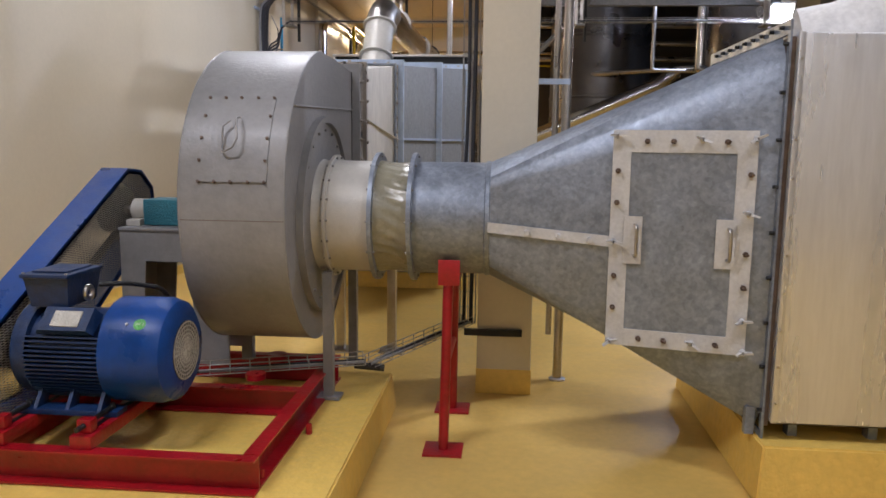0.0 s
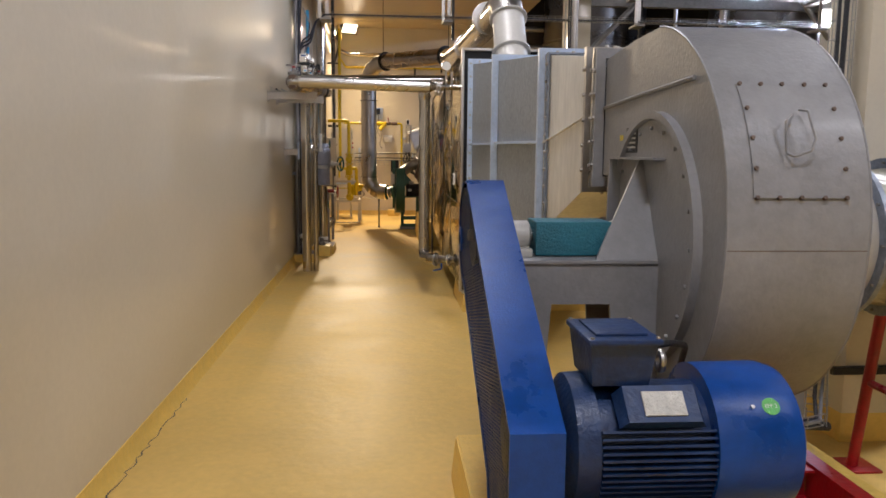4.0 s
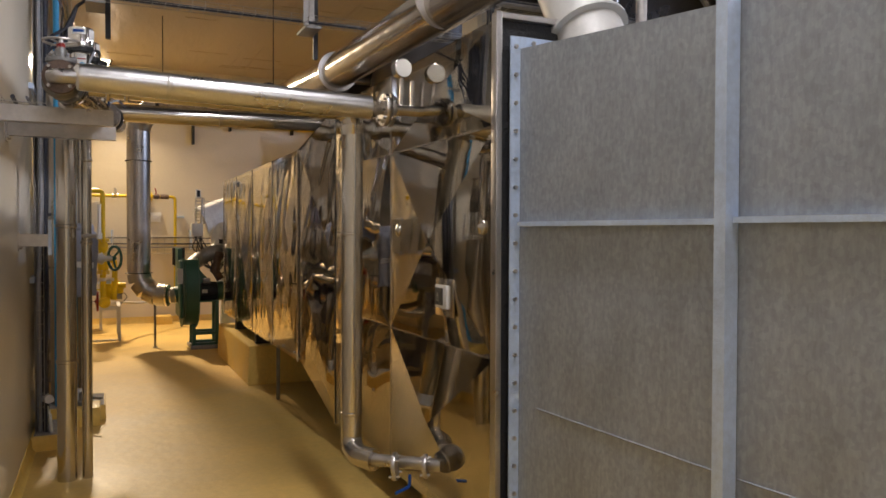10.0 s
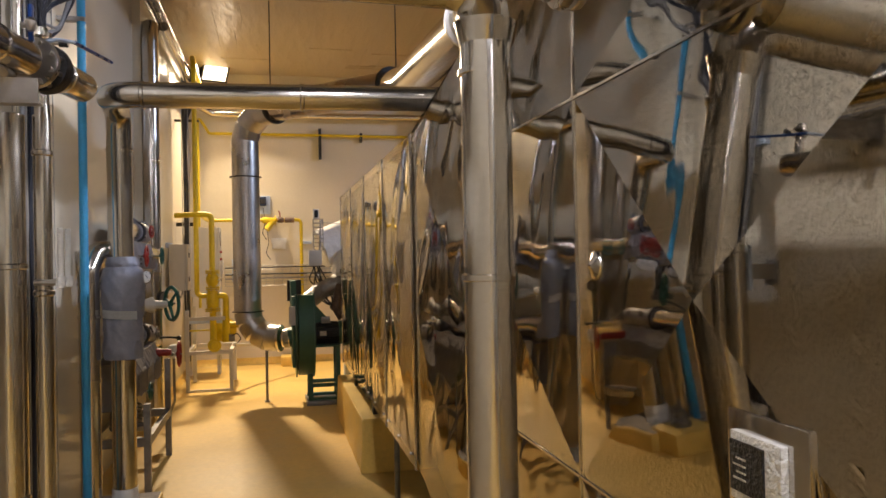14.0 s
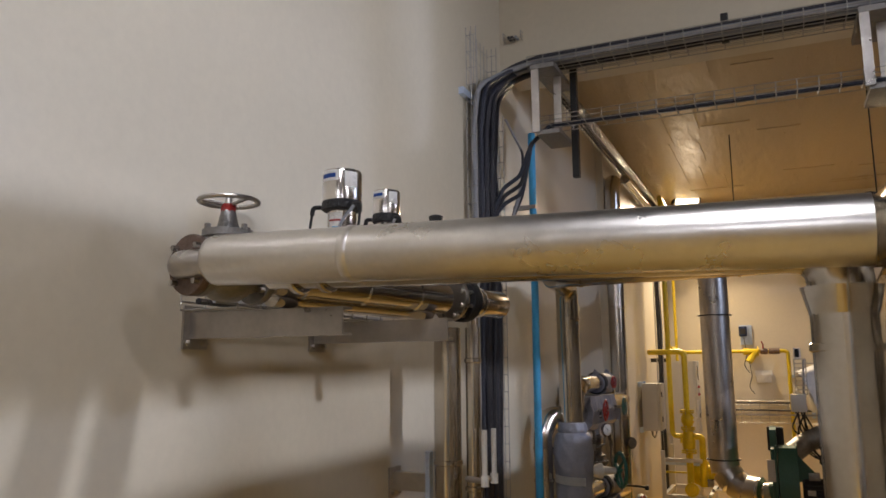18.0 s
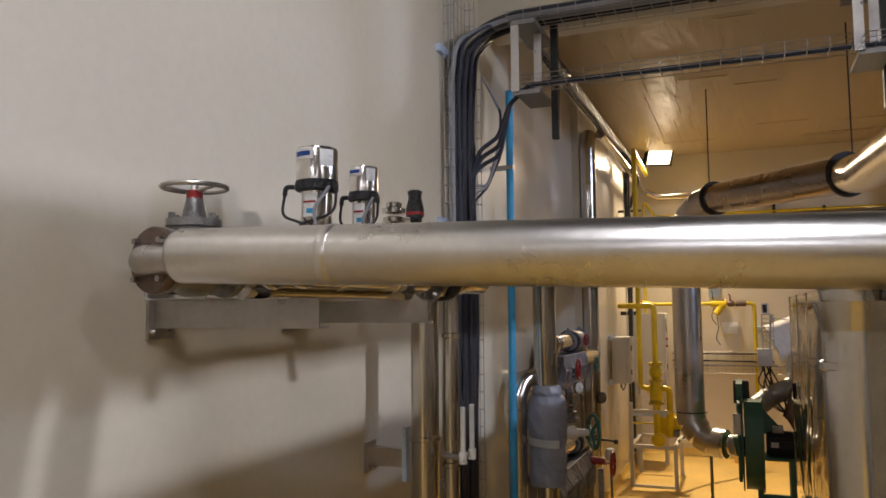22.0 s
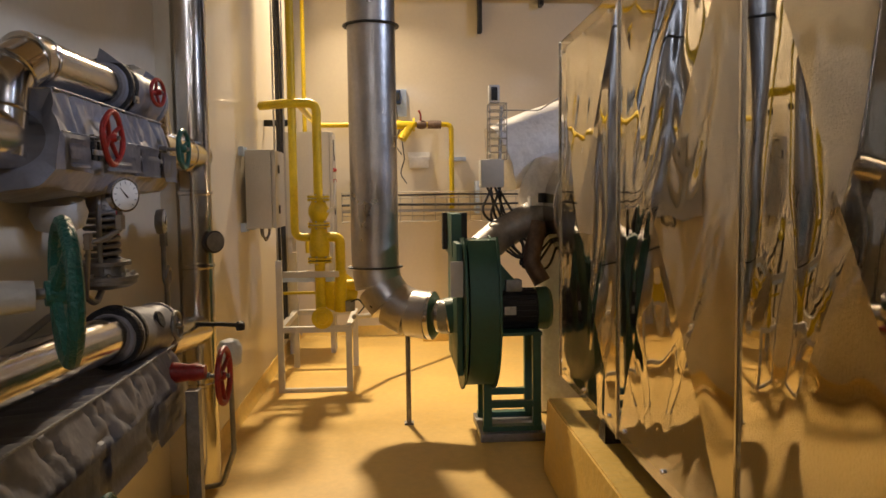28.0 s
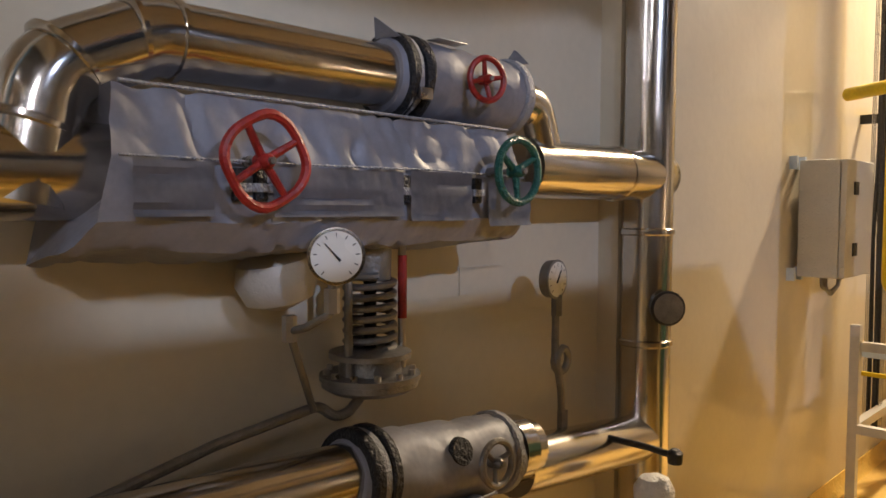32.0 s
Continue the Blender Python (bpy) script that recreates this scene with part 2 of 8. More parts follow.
def box(bm, x0, x1, y0, y1, z0, z1, bevel=0.0, m=None):
    r = bmesh.ops.create_cube(bm, size=1)
    vs = r["verts"]
    for v in vs:
        v.co = Vector((x0 + (v.co.x + 0.5) * (x1 - x0), y0 + (v.co.y + 0.5) * (y1 - y0), z0 + (v.co.z + 0.5) * (z1 - z0)))
        if m is not None:
            v.co = m @ v.co
    if bevel:
        es = list({e for v in vs for e in v.link_edges})
        bmesh.ops.bevel(bm, geom=es, offset=bevel, segments=2, affect="EDGES", profile=0.6)
    return bm


def boxed(*a, **k):
    return box(bmesh.new(), *a, **k)


def cone(bm, p0, p1, r0, r1=None, seg=24, cap=True):
    p0, p1 = Vector(p0), Vector(p1)
    r1 = r0 if r1 is None else r1
    q = (p1 - p0).to_track_quat("Z", "Y").to_matrix()
    rings = []
    for p, r in ((p0, r0), (p1, r1)):
        rings.append([bm.verts.new(p + q @ Vector((r * math.cos(2 * math.pi * i / seg), r * math.sin(2 * math.pi * i / seg), 0))) for i in range(seg)])
    for i in range(seg):
        bm.faces.new((rings[0][i], rings[0][(i + 1) % seg], rings[1][(i + 1) % seg], rings[1][i]))
    if cap:
        bm.faces.new(rings[0][::-1])
        bm.faces.new(rings[1])
    return bm


def coned(*a, **k):
    return cone(bmesh.new(), *a, **k)


def lathe(bm, p0, axis, profile, seg=28):
    """Rings of (distance along axis, radius) from p0."""
    p0, axis = Vector(p0), Vector(axis).normalized()
    q = axis.to_track_quat("Z", "Y").to_matrix()
    rings = []
    for d, r in profile:
        rings.append([bm.verts.new(p0 + axis * d + q @ Vector((r * math.cos(2 * math.pi * i / seg), r * math.sin(2 * math.pi * i / seg), 0))) for i in range(seg)])
    for a, b in zip(rings, rings[1:]):
        for i in range(seg):
            bm.faces.new((a[i], a[(i + 1) % seg], b[(i + 1) % seg], b[i]))
    bm.faces.new(rings[0][::-1])
    bm.faces.new(rings[-1])
    return bm


def lathed(*a, **k):
    return lathe(bmesh.new(), *a, **k)


def fillet(points, bend, steps=6):
    """A polyline with its corners rounded to the radius bend."""
    pts = [Vector(p) for p in points]
    out = [pts[0]]
    for a, b, c in zip(pts, pts[1:], pts[2:]):
        u, v = (a - b).normalized(), (c - b).normalized()
        ang = u.angle(v)
        if ang > math.pi - 0.02 or bend <= 0:
            out.append(b)
            continue
        cut = min(bend / math.tan(ang / 2), (a - b).length * 0.49, (c - b).length * 0.49)
        s, e = b + u * cut, b + v * cut
        for i in range(steps + 1):
            t = i / steps
            out.append(s * (1 - t) ** 2 + b * 2 * t * (1 - t) + e * t * t)
    out.append(pts[-1])
    return out


def tube(bm, points, r, seg=16, bend=0.0, steps=6, cap=True):
    pts = fillet(points, bend, steps) if bend else [Vector(p) for p in points]
    d0 = (pts[1] - pts[0]).normalized()
    up = d0.orthogonal().normalized()
    rings = []
    for i, p in enumerate(pts):
        if i == 0:
            d = d0
        elif i == len(pts) - 1:
            d = (pts[i] - pts[i - 1]).normalized()
        else:
            d = ((pts[i] - pts[i - 1]).normalized() + (pts[i + 1] - pts[i]).normalized()).normalized()
        up = (up - d * up.dot(d)).normalized()
        w = d.cross(up)
        k = 1.0
        if 0 < i < len(pts) - 1:
            k = 1 / max(math.cos((pts[i] - pts[i - 1]).angle(pts[i + 1] - pts[i]) / 2), 0.6)
        side = None
        if k > 1.0005:
            n = ((pts[i + 1] - pts[i]).normalized() - (pts[i] - pts[i - 1]).normalized()).normalized()
            side = n
        ring = []
        for j in range(seg):
            a = 2 * math.pi * j / seg
            o = up * math.cos(a) * r + w * math.sin(a) * r
            if side is not None:
                o = o + side * o.dot(side) * (k - 1)
            ring.append(bm.verts.new(p + o))
        rings.append(ring)
    for a, b in zip(rings, rings[1:]):
        for i in range(seg):
            bm.faces.new((a[i], a[(i + 1) % seg], b[(i + 1) % seg], b[i]))
    if cap:
        bm.faces.new(rings[0][::-1])
        bm.faces.new(rings[-1])
    return bm


def tubed(*a, **k):
    return tube(bmesh.new(), *a, **k)


def ring(p, axis, r, w=0.012, h=0.006, seg=28):
    """A raised band round a pipe."""
    return lathed(Vector(p) - Vector(axis).normalized() * w, axis, [(0, r), (w * 0.4, r + h), (w * 1.6, r + h), (w * 2, r)], seg)


def bolt(bm, p, d, r=0.012, h=0.012, seg=6):
    p, d = Vector(p), Vector(d).normalized()
    cone(bm, p - d * h * 0.2, p + d * h, r, r * 0.9, seg)
    return bm


def bolts(parent, name, mat, rows, r=0.012, h=0.012):
    """A bolt of its own for each (place, way)."""
    for p, d in rows:
        part(name, bolt(bmesh.new(), p, d, r, h), mat, parent)


def crumple(bm, amp, size, seed):
    bm.normal_update()
    for v in bm.verts:
        c = v.co.copy()
        soft = noise.noise_vector(c * 3 + Vector((seed, 0, 0)))
        fold = max(0.0, 1 - abs(noise.noise(c * size * 0.8 + Vector((seed, seed, 0)))) * 6)
        pleat = max(0.0, 1 - abs(noise.noise(Vector((c.x * 2, c.y * size * 1.6, c.z * size * 0.5)) + Vector((0, seed * 1.7, 0)))) * 5)
        small = noise.noise(c * size * 2.2 + Vector((0, 0, seed)))
        v.co += soft * amp * 0.7 - v.normal * amp * (0.75 * fold + 0.6 * pleat) + v.normal * small * amp * 0.35
    return bm


def prism(bm, pts, axis, a, b):
    """A closed outline in the plane across axis (0 x, 1 y, 2 z), pulled from a to b."""
    def at(p, v):
        c = list(p)
        c.insert(axis, v)
        return Vector(c)
    lo, hi = [bm.verts.new(at(p, a)) for p in pts], [bm.verts.new(at(p, b)) for p in pts]
    bm.faces.new(lo)
    bm.faces.new(hi[::-1])
    n = len(pts)
    for i in range(n):
        bm.faces.new((lo[i], lo[(i + 1) % n], hi[(i + 1) % n], hi[i]))
    return bm


def prismed(*a):
    return prism(bmesh.new(), *a)


def hull8(bm, lo, hi):
    """A solid between two quads of four points each."""
    a, b = [bm.verts.new(p) for p in lo], [bm.verts.new(p) for p in hi]
    bm.faces.new(a)
    bm.faces.new(b[::-1])
    for i in range(4):
        bm.faces.new((a[i], a[(i + 1) % 4], b[(i + 1) % 4], b[i]))
    return bm


def torus(bm, c, axis, big, small, seg=28, sides=8):
    c, axis = Vector(c), Vector(axis).normalized()
    q = axis.to_track_quat("Z", "Y").to_matrix()
    vs = []
    for i in range(seg):
        a = 2 * math.pi * i / seg
        d = q @ Vector((math.cos(a), math.sin(a), 0))
        vs.append([bm.verts.new(c + d * (big + small * math.cos(2 * math.pi * j / sides)) + axis * small * math.sin(2 * math.pi * j / sides)) for j in range(sides)])
    for i in range(seg):
        for j in range(sides):
            bm.faces.new((vs[i][j], vs[(i + 1) % seg][j], vs[(i + 1) % seg][(j + 1) % sides], vs[i][(j + 1) % sides]))
    return bm


def wire(bm, p0, p1, r=0.0025, seg=4):
    return cone(bm, p0, p1, r, r, seg, False)


def tray(name, p0, p1, across, up, width, height, label, cables=(), group="cable trays", step=0.1, wire_r=0.0028, parent=None):
    """A wire basket tray from p0 to p1; across and up are unit ways; cables: (offset across, offset up, radius, material)."""
    p0, p1, across, up = Vector(p0), Vector(p1), Vector(across), Vector(up)
    d = (p1 - p0).normalized()
    L = (p1 - p0).length
    t = thing(name, label, "cable tray", group, at=p0) if parent is None else parent
    bm = bmesh.new()
    n = max(2, int(width / 0.05))
    for i in range(n + 1):
        o = across * (-width / 2 + width * i / n)
        wire(bm, p0 + o, p1 + o, wire_r)
    for h in (0.5, 1.0):
        for s in (-1, 1):
            o = across * s * width / 2 + up * height * h
            wire(bm, p0 + o, p1 + o, wire_r)
    k = 0
    while k * step < L:
        q = p0 + d * (k * step)
        a, b = q - across * width / 2, q + across * width / 2
        wire(bm, a, b, wire_r)
        wire(bm, a, a + up * height, wire_r)
        wire(bm, b, b + up * height, wire_r)
        k += 1
    part("wire_basket", bm, WIRE, t)
    for ox, oz, r, mat in cables:
        rng = random.Random(int(ox * 1000 + oz * 777))
        m = max(3, int(L / 0.5))
        pts = [p0 + d * L * i / m + across * (ox + rng.uniform(-.008, .008)) + up * (oz + rng.uniform(-.004, .004)) for i in range(m + 1)]
        part("cable", tubed(pts, r, 6), mat, t)
    return t


def handwheel(parent, c, axis, r, mat, rim=0.012, spokes=3, stem=0.1, turn=0.0, name="handwheel", square=0.0):
    """A valve's wheel with rim, spokes and hub on a stem that runs back along -axis."""
    c, axis = Vector(c), Vector(axis).normalized()
    bm = torus(bmesh.new(), c, axis, r, rim, 32, 8)
    q = axis.to_track_quat("Z", "Y").to_matrix()
    if square:
        for v in bm.verts:
            p = q.transposed() @ (v.co - c)
            v.co = c + (v.co - c) * (1 - square * math.cos(4 * (math.atan2(p.y, p.x) - turn)) * 0.5 + square * 0.3 * math.cos(24 * math.atan2(p.y, p.x)) * 0.2)
    for i in range(spokes):
        a = turn + 2 * math.pi * i / spokes
        d = q @ Vector((math.cos(a), math.sin(a), 0))
        cone(bm, c - axis * r * 0.12 + d * rim, c + d * r, rim * 0.9, rim * 0.7, 8)
    lathe(bm, c - axis * (r * 0.12 + 0.015), axis, [(0, rim * 1.6), (0.03, rim * 1.5), (0.036, rim)], 14)
    w = part(name, bm, mat, parent)
    st = lathed(c - axis * stem, axis, [(0, rim * 1.3), (stem * 0.5, rim * 1.3), (stem * 0.5, rim * 0.7), (stem + 0.02, rim * 0.7)], 12)
    part("stem", st, CASTGREY, w)
    return w


# ---- the room ----
XW, YF, ZC = -3.92, 19.40, 4.45


def setting(name, bm, mat, label, category="wall"):
    return solid(name, bm, mat, label, category, kind="structure")


setting("floor", boxed(-4.6, 9.3, -5.3, 19.9, -0.2, 0.0), FLOOR, "glossy ochre yellow epoxy floor of a plant room", "floor")
setting("wall_left", boxed(XW - 0.5, XW, -5.3, 12.70, 0, 5.6), WALL, "long cream gloss-painted plain wall")
bm = boxed(XW - 0.5, XW - 0.075, 12.70, 15.16, 0, 5.6)
setting("wall_niche", bm, WALL, "cream painted wall of a shallow niche behind the pipes")
setting("wall_left_back", boxed(XW - 0.5, XW, 15.16, 19.9, 0, 5.6), WALL, "cream painted wall beside the gas valves")
setting("wall_far", boxed(XW, 0.4, YF, YF + 0.5, 0, 5.6), WALL, "cream painted end wall with gas pipes")
# the unlit look of the hall is painted on as near-black
setting("wall_far_hall", boxed(0.4, 9.3, YF, YF + 0.5, 0, 5.6), HALL, "end wall of the hall, its gloom painted near-black")
# side wall, back wall and high ceiling are added to enclose the reflections
setting("wall_right", boxed(8.8, 9.3, -4.8, YF, 0, 5.6), HALL, "side wall added to close the hall, its gloom painted near-black")
setting("wall_behind", boxed(XW, 9.3, -5.3, -4.8, 0, 5.6), WALL, "unseen cream wall added behind the walker to close the room")
setting("ceiling_hall", boxed(-4.6, 9.3, -5.3, 19.9, 5.6, 5.8), HALL, "unseen high hall ceiling, its gloom painted near-black", "ceiling")
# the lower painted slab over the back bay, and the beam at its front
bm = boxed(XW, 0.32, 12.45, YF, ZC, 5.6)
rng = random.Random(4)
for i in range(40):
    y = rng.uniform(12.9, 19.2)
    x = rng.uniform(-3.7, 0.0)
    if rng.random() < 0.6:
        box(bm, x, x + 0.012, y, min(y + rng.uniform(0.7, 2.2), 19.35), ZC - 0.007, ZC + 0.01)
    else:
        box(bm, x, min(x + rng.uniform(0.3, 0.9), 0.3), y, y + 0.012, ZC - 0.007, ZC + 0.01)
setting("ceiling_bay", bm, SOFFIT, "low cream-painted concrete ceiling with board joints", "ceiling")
setting("beam_front", boxed(XW, 0.32, 12.05, 12.45, 3.93, 5.6), WALL, "cream painted concrete beam over the bay", "beam")
# a sawn joint across the floor and a crack along the skirting
part("floor_joint", boxed(0.018, 0.024, 5.02, 12.0, -0.003, 0.0015), HALL, bpy.data.objects["floor"])
rng = random.Random(11)
bm = bmesh.new()
pts = [(XW + 0.045 + rng.uniform(-.012, .012), 3.2 + 0.05 * i + rng.uniform(-.02, .02)) for i in range(48)]
row = [(bm.verts.new((x - 0.002 - w, y, 0.0012)), bm.verts.new((x + 0.002 + w, y, 0.0012))) for (x, y), w in zip(pts, [rng.uniform(0, .003) for _ in pts])]
for (a, b), (c, d) in zip(row, row[1:]):
    bm.faces.new((a, b, d, c))
part("floor_crack", bm, HALL, bpy.data.objects["floor"])
# skirting: the floor paint runs up the wall in a cove
for i, (y0, y1) in enumerate(((-4.8, 12.70), (15.16, YF))):
    setting("baseboard", prismed([(XW, 0.0), (XW + 0.035, 0.0), (XW + 0.012, 0.03), (XW + 0.006, 0.10), (XW, 0.10)], 1, y0, y1), PLINTH, "ochre painted coved skirting", "skirting")
setting("baseboard", prismed([(YF, 0.0), (YF - 0.035, 0.0), (YF - 0.012, 0.03), (YF - 0.006, 0.10), (YF, 0.10)], 0, XW + 0.04, 8.8), PLINTH, "ochre painted coved skirting", "skirting")


def column(x0, x1, y0, y1, label):
    t = thing("column", label, "column", "concrete columns", at=((x0 + x1) / 2, (y0 + y1) / 2, 0))
    part("shaft", boxed(x0, x1, y0, y1, 0, 5.6, bevel=0.012), WALL, t)
    part("base_coat", boxed(x0 - 0.004, x1 + 0.004, y0 - 0.004, y1 + 0.004, 0.0, 0.16, bevel=0.004), PLINTH, t, "ochre paint band at the foot")
    return t


column(-0.22, 0.12, 4.63, 5.0, "square cream-painted concrete column with ochre foot")
column(0.0, 0.34, 12.06, 12.42, "square cream-painted column at the corner of the bay")
column(4.12, 4.55, 12.2, 12.65, "square cream-painted column carrying a small floodlight")


def plinth(x0, x1, y0, y1, h, label):
    s = 0.02
    bm = hull8(bmesh.new(), [(x0 - s, y0 - s, 0), (x1 + s, y0 - s, 0), (x1 + s, y1 + s, 0), (x0 - s, y1 + s, 0)], [(x0, y0, h), (x1, y0, h), (x1, y1, h), (x0, y1, h)])
    bmesh.ops.bevel(bm, geom=list(bm.edges), offset=0.008, segments=2, affect="EDGES")
    return solid("plinth", bm, PLINTH, label, "plinth", "machine plinths")


plinth(-2.32, -0.70, 2.25, 4.28, 0.22, "low ochre-painted concrete plinth under the red fan frame")
plinth(1.10, 4.3, 3.28, 4.9, 0.27, "ochre-painted concrete plinth under the air handling box")
plinth(-1.90, -0.52, 8.03, 8.95, 0.17, "ochre-painted concrete plinth under the steel heater casing")
plinth(-2.08, -1.0, 13.10, 15.30, 0.40, "tall ochre-painted concrete plinth under the steel heater casing")


# ---- the grey centrifugal fan on its red frame ----
FY, FZ = 4.0, 1.18


def volute_outline():
    pts = []
    radii = [(30, 0.53), (0, 0.57), (-60, 0.63), (-105, 0.665), (-180, 0.70), (-195, 0.72), (-228, 0.78), (-270, 0.86)]
    for k in range(61):
        a = 30 - 300 * k / 60
        for (a0, r0), (a1, r1) in zip(radii, radii[1:]):
            if a0 >= a >= a1:
                r = r0 + (r1 - r0) * (a0 - a) / (a0 - a1)
        pts.append((FY + r * math.cos(radians(a)), FZ + r * math.sin(radians(a))))
    return pts + [(4.30, 2.03), (4.75, 2.0), (4.75, 1.41), (4.52, 1.44)]


fan = thing("centrifugal_fan", "large grey-painted centrifugal fan with bolted hatch", "fan", at=(-1.28, FY, 0.4))
outline = volute_outline()
bm = prismed(outline, 0, -1.53, -1.04)
bmesh.ops.bevel(bm, geom=[e for e in bm.edges if abs(e.verts[0].co.x - e.verts[1].co.x) < 1e-4], offset=0.006, segments=2, affect="EDGES")
casing = part("casing", bm, FANGREY, fan)
for side, x in ((-1, -1.53), (1, -1.04)):
    rim = [(FY + (p[0] - FY) * 0.998, FZ + (p[1] - FZ) * 0.998) for p in outline[:61]]
    part("edge_seam", tubed([(x, *p) for p in rim], 0.005, 6), FANGREY, casing)
part("split_joint", boxed(-1.533, -1.037, 3.2975, 3.30, 1.2085, 1.2115), IRON, casing)
# hatch on the curved front
hatch_rows = []
for z in (1.385, 1.48, 1.58, 1.68, 1.765):
    a = 180
    for (y0, z0), (y1, z1) in zip(outline, outline[1:61]):
        if min(z0, z1) <= z <= max(z0, z1) and y0 < FY:
            y = y0 + (y1 - y0) * (z - z0) / (z1 - z0)
    hatch_rows.append((y, z))
bm = bmesh.new()
for (ya, za), (yb, zb) in zip(hatch_rows, hatch_rows[1:]):
    hull8(bm, [(-1.445, ya - 0.008, za), (-1.12, ya - 0.008, za), (-1.12, yb - 0.008, zb), (-1.445, yb - 0.008, zb)],
          [(-1.445, ya + 0.01, za), (-1.12, ya + 0.01, za), (-1.12, yb + 0.01, zb), (-1.445, yb + 0.01, zb)])
bmesh.ops.remove_doubles(bm, verts=bm.verts, dist=1e-4)
bmesh.ops.delete(bm, geom=[f for f in bm.faces if abs(f.normal.z) > 0.9 and hatch_rows[0][1] + 0.01 < f.calc_center_median().z < hatch_rows[-1][1] - 0.01], context="FACES_ONLY")
bmesh.ops.recalc_face_normals(bm, faces=bm.faces)
hatch = part("hatch", bm, FANGREY, casing)
bolts(hatch, "hatch_bolt", IRON, [((x, y - 0.006, z), (0, -1, 0.3)) for y, z in hatch_rows for x in (-1.435, -1.13)]
      + [((x, y - 0.006, z), (0, -1, 0.3)) for x in (-1.36, -1.285, -1.205) for y, z in (hatch_rows[0], hatch_rows[-1])], 0.008, 0.010)
part("handle", tubed([(-1.265, 3.385, 1.675), (-1.262, 3.335, 1.67), (-1.25, 3.30, 1.58), (-1.268, 3.29, 1.54), (-1.315, 3.30, 1.52), (-1.33, 3.325, 1.53), (-1.33, 3.345, 1.635), (-1.30, 3.36, 1.66)], 0.0045, 8, 0.012), FANGREY, hatch, "bent bar handle")
# side discs, inlet ring and stiffening plates
for x, s, r in ((-1.53, -1, 0.50), (-1.04, 1, 0.50)):
    part("side_ring", lathed((x, FY, FZ), (s, 0, 0), [(0, r + 0.02), (0.035, r + 0.02), (0.035, r - 0.01), (0.015, r - 0.015)], 48), FANGREY, casing)
    bolts(casing, "ring_bolt", FANGREY, [((x + s * 0.015, FY + (r - 0.05) * math.cos(math.pi * i / 10), FZ + (r - 0.05) * math.sin(math.pi * i / 10)), (s, 0, 0)) for i in range(20)], 0.009, 0.012)
part("outlet_seam", tubed([(-1.535, 3.62, 1.80), (-1.535, 4.20, 1.78), (-1.535, 4.74, 1.755)], 0.009, 6), FANGREY, casing)
part("outlet_seam", tubed([(-1.035, 3.48, 1.735), (-1.035, 4.20, 1.752), (-1.035, 4.74, 1.768)], 0.006, 6), FANGREY, casing)
part("type_plate", boxed(-1.548, -1.544, 4.18, 4.33, 1.53, 1.64), DARKSTEEL, casing, "black printed type plate")
for i in range(4):
    part("print_line", boxed(-1.5495, -1.548, 4.20, 4.31 - 0.02 * (i % 2), 1.550 + 0.02 * i, 1.558 + 0.02 * i), PLATE, casing)
part("side_shelf", boxed(-1.60, -1.532, 3.83, 4.43, 1.500, 1.510), FANGREY, casing)
part("side_rib", hull8(bmesh.new(), [(-1.60, 4.42, 1.10), (-1.532, 4.42, 1.10), (-1.532, 4.435, 1.10), (-1.60, 4.435, 1.10)], [(-1.60, 4.40, 1.50), (-1.532, 4.40, 1.50), (-1.532, 4.415, 1.50), (-1.60, 4.415, 1.50)]), FANGREY, casing)
part("yellow_tag", boxed(-1.547, -1.544, 4.385, 4.43, 1.585, 1.61), YELLOW, casing)
# bearing pedestal
ped = part("pedestal", prismed([(-2.12, 1.085), (-1.53, 1.085), (-1.53, 0.36), (-1.70, 0.36), (-1.74, 0.92), (-1.98, 0.92), (-2.02, 0.36), (-2.12, 0.36)], 1, 3.86, 3.875), FANGREY, fan)
part("pedestal_back", prismed([(-2.12, 1.085), (-1.53, 1.085), (-1.53, 0.36), (-1.70, 0.36), (-1.74, 0.92), (-1.98, 0.92), (-2.02, 0.36), (-2.12, 0.36)], 1, 4.24, 4.255), FANGREY, fan)
part("pedestal_top", boxed(-2.125, -1.55, 3.85, 4.265, 1.085, 1.10, bevel=0.003), FANGREY, fan)
part("pedestal_side", boxed(-2.12, -2.105, 3.875, 4.24, 0.36, 1.085), FANGREY, fan)
part("gusset", hull8(bmesh.new(), [(-1.545, 3.87, 1.10), (-1.80, 3.87, 1.10), (-1.80, 3.885, 1.10), (-1.545, 3.885, 1.10)], [(-1.545, 4.10, 1.50), (-1.56, 4.10, 1.50), (-1.56, 4.115, 1.50), (-1.545, 4.115, 1.50)]), FANGREY, fan)
part("shaft", coned((-2.30, FY + 0.05, FZ), (-1.5, FY + 0.05, FZ), 0.024), DULL, fan)
for x in (-2.085, -1.66):
    b = part("bearing_housing", lathed((x - 0.045, FY + 0.05, FZ), (1, 0, 0), [(0, 0.045), (0.01, 0.062), (0.08, 0.062), (0.09, 0.045)], 20), LIGHTGREY, fan)
    part("bearing_foot", boxed(x - 0.04, x + 0.04, FY - 0.06, FY + 0.16, 1.10, 1.135, bevel=0.005), LIGHTGREY, b)
part("shaft_guard", boxed(-2.03, -1.715, 3.955, 4.15, 1.105, 1.245, bevel=0.006), TEAL, fan, "teal painted shaft guard box")
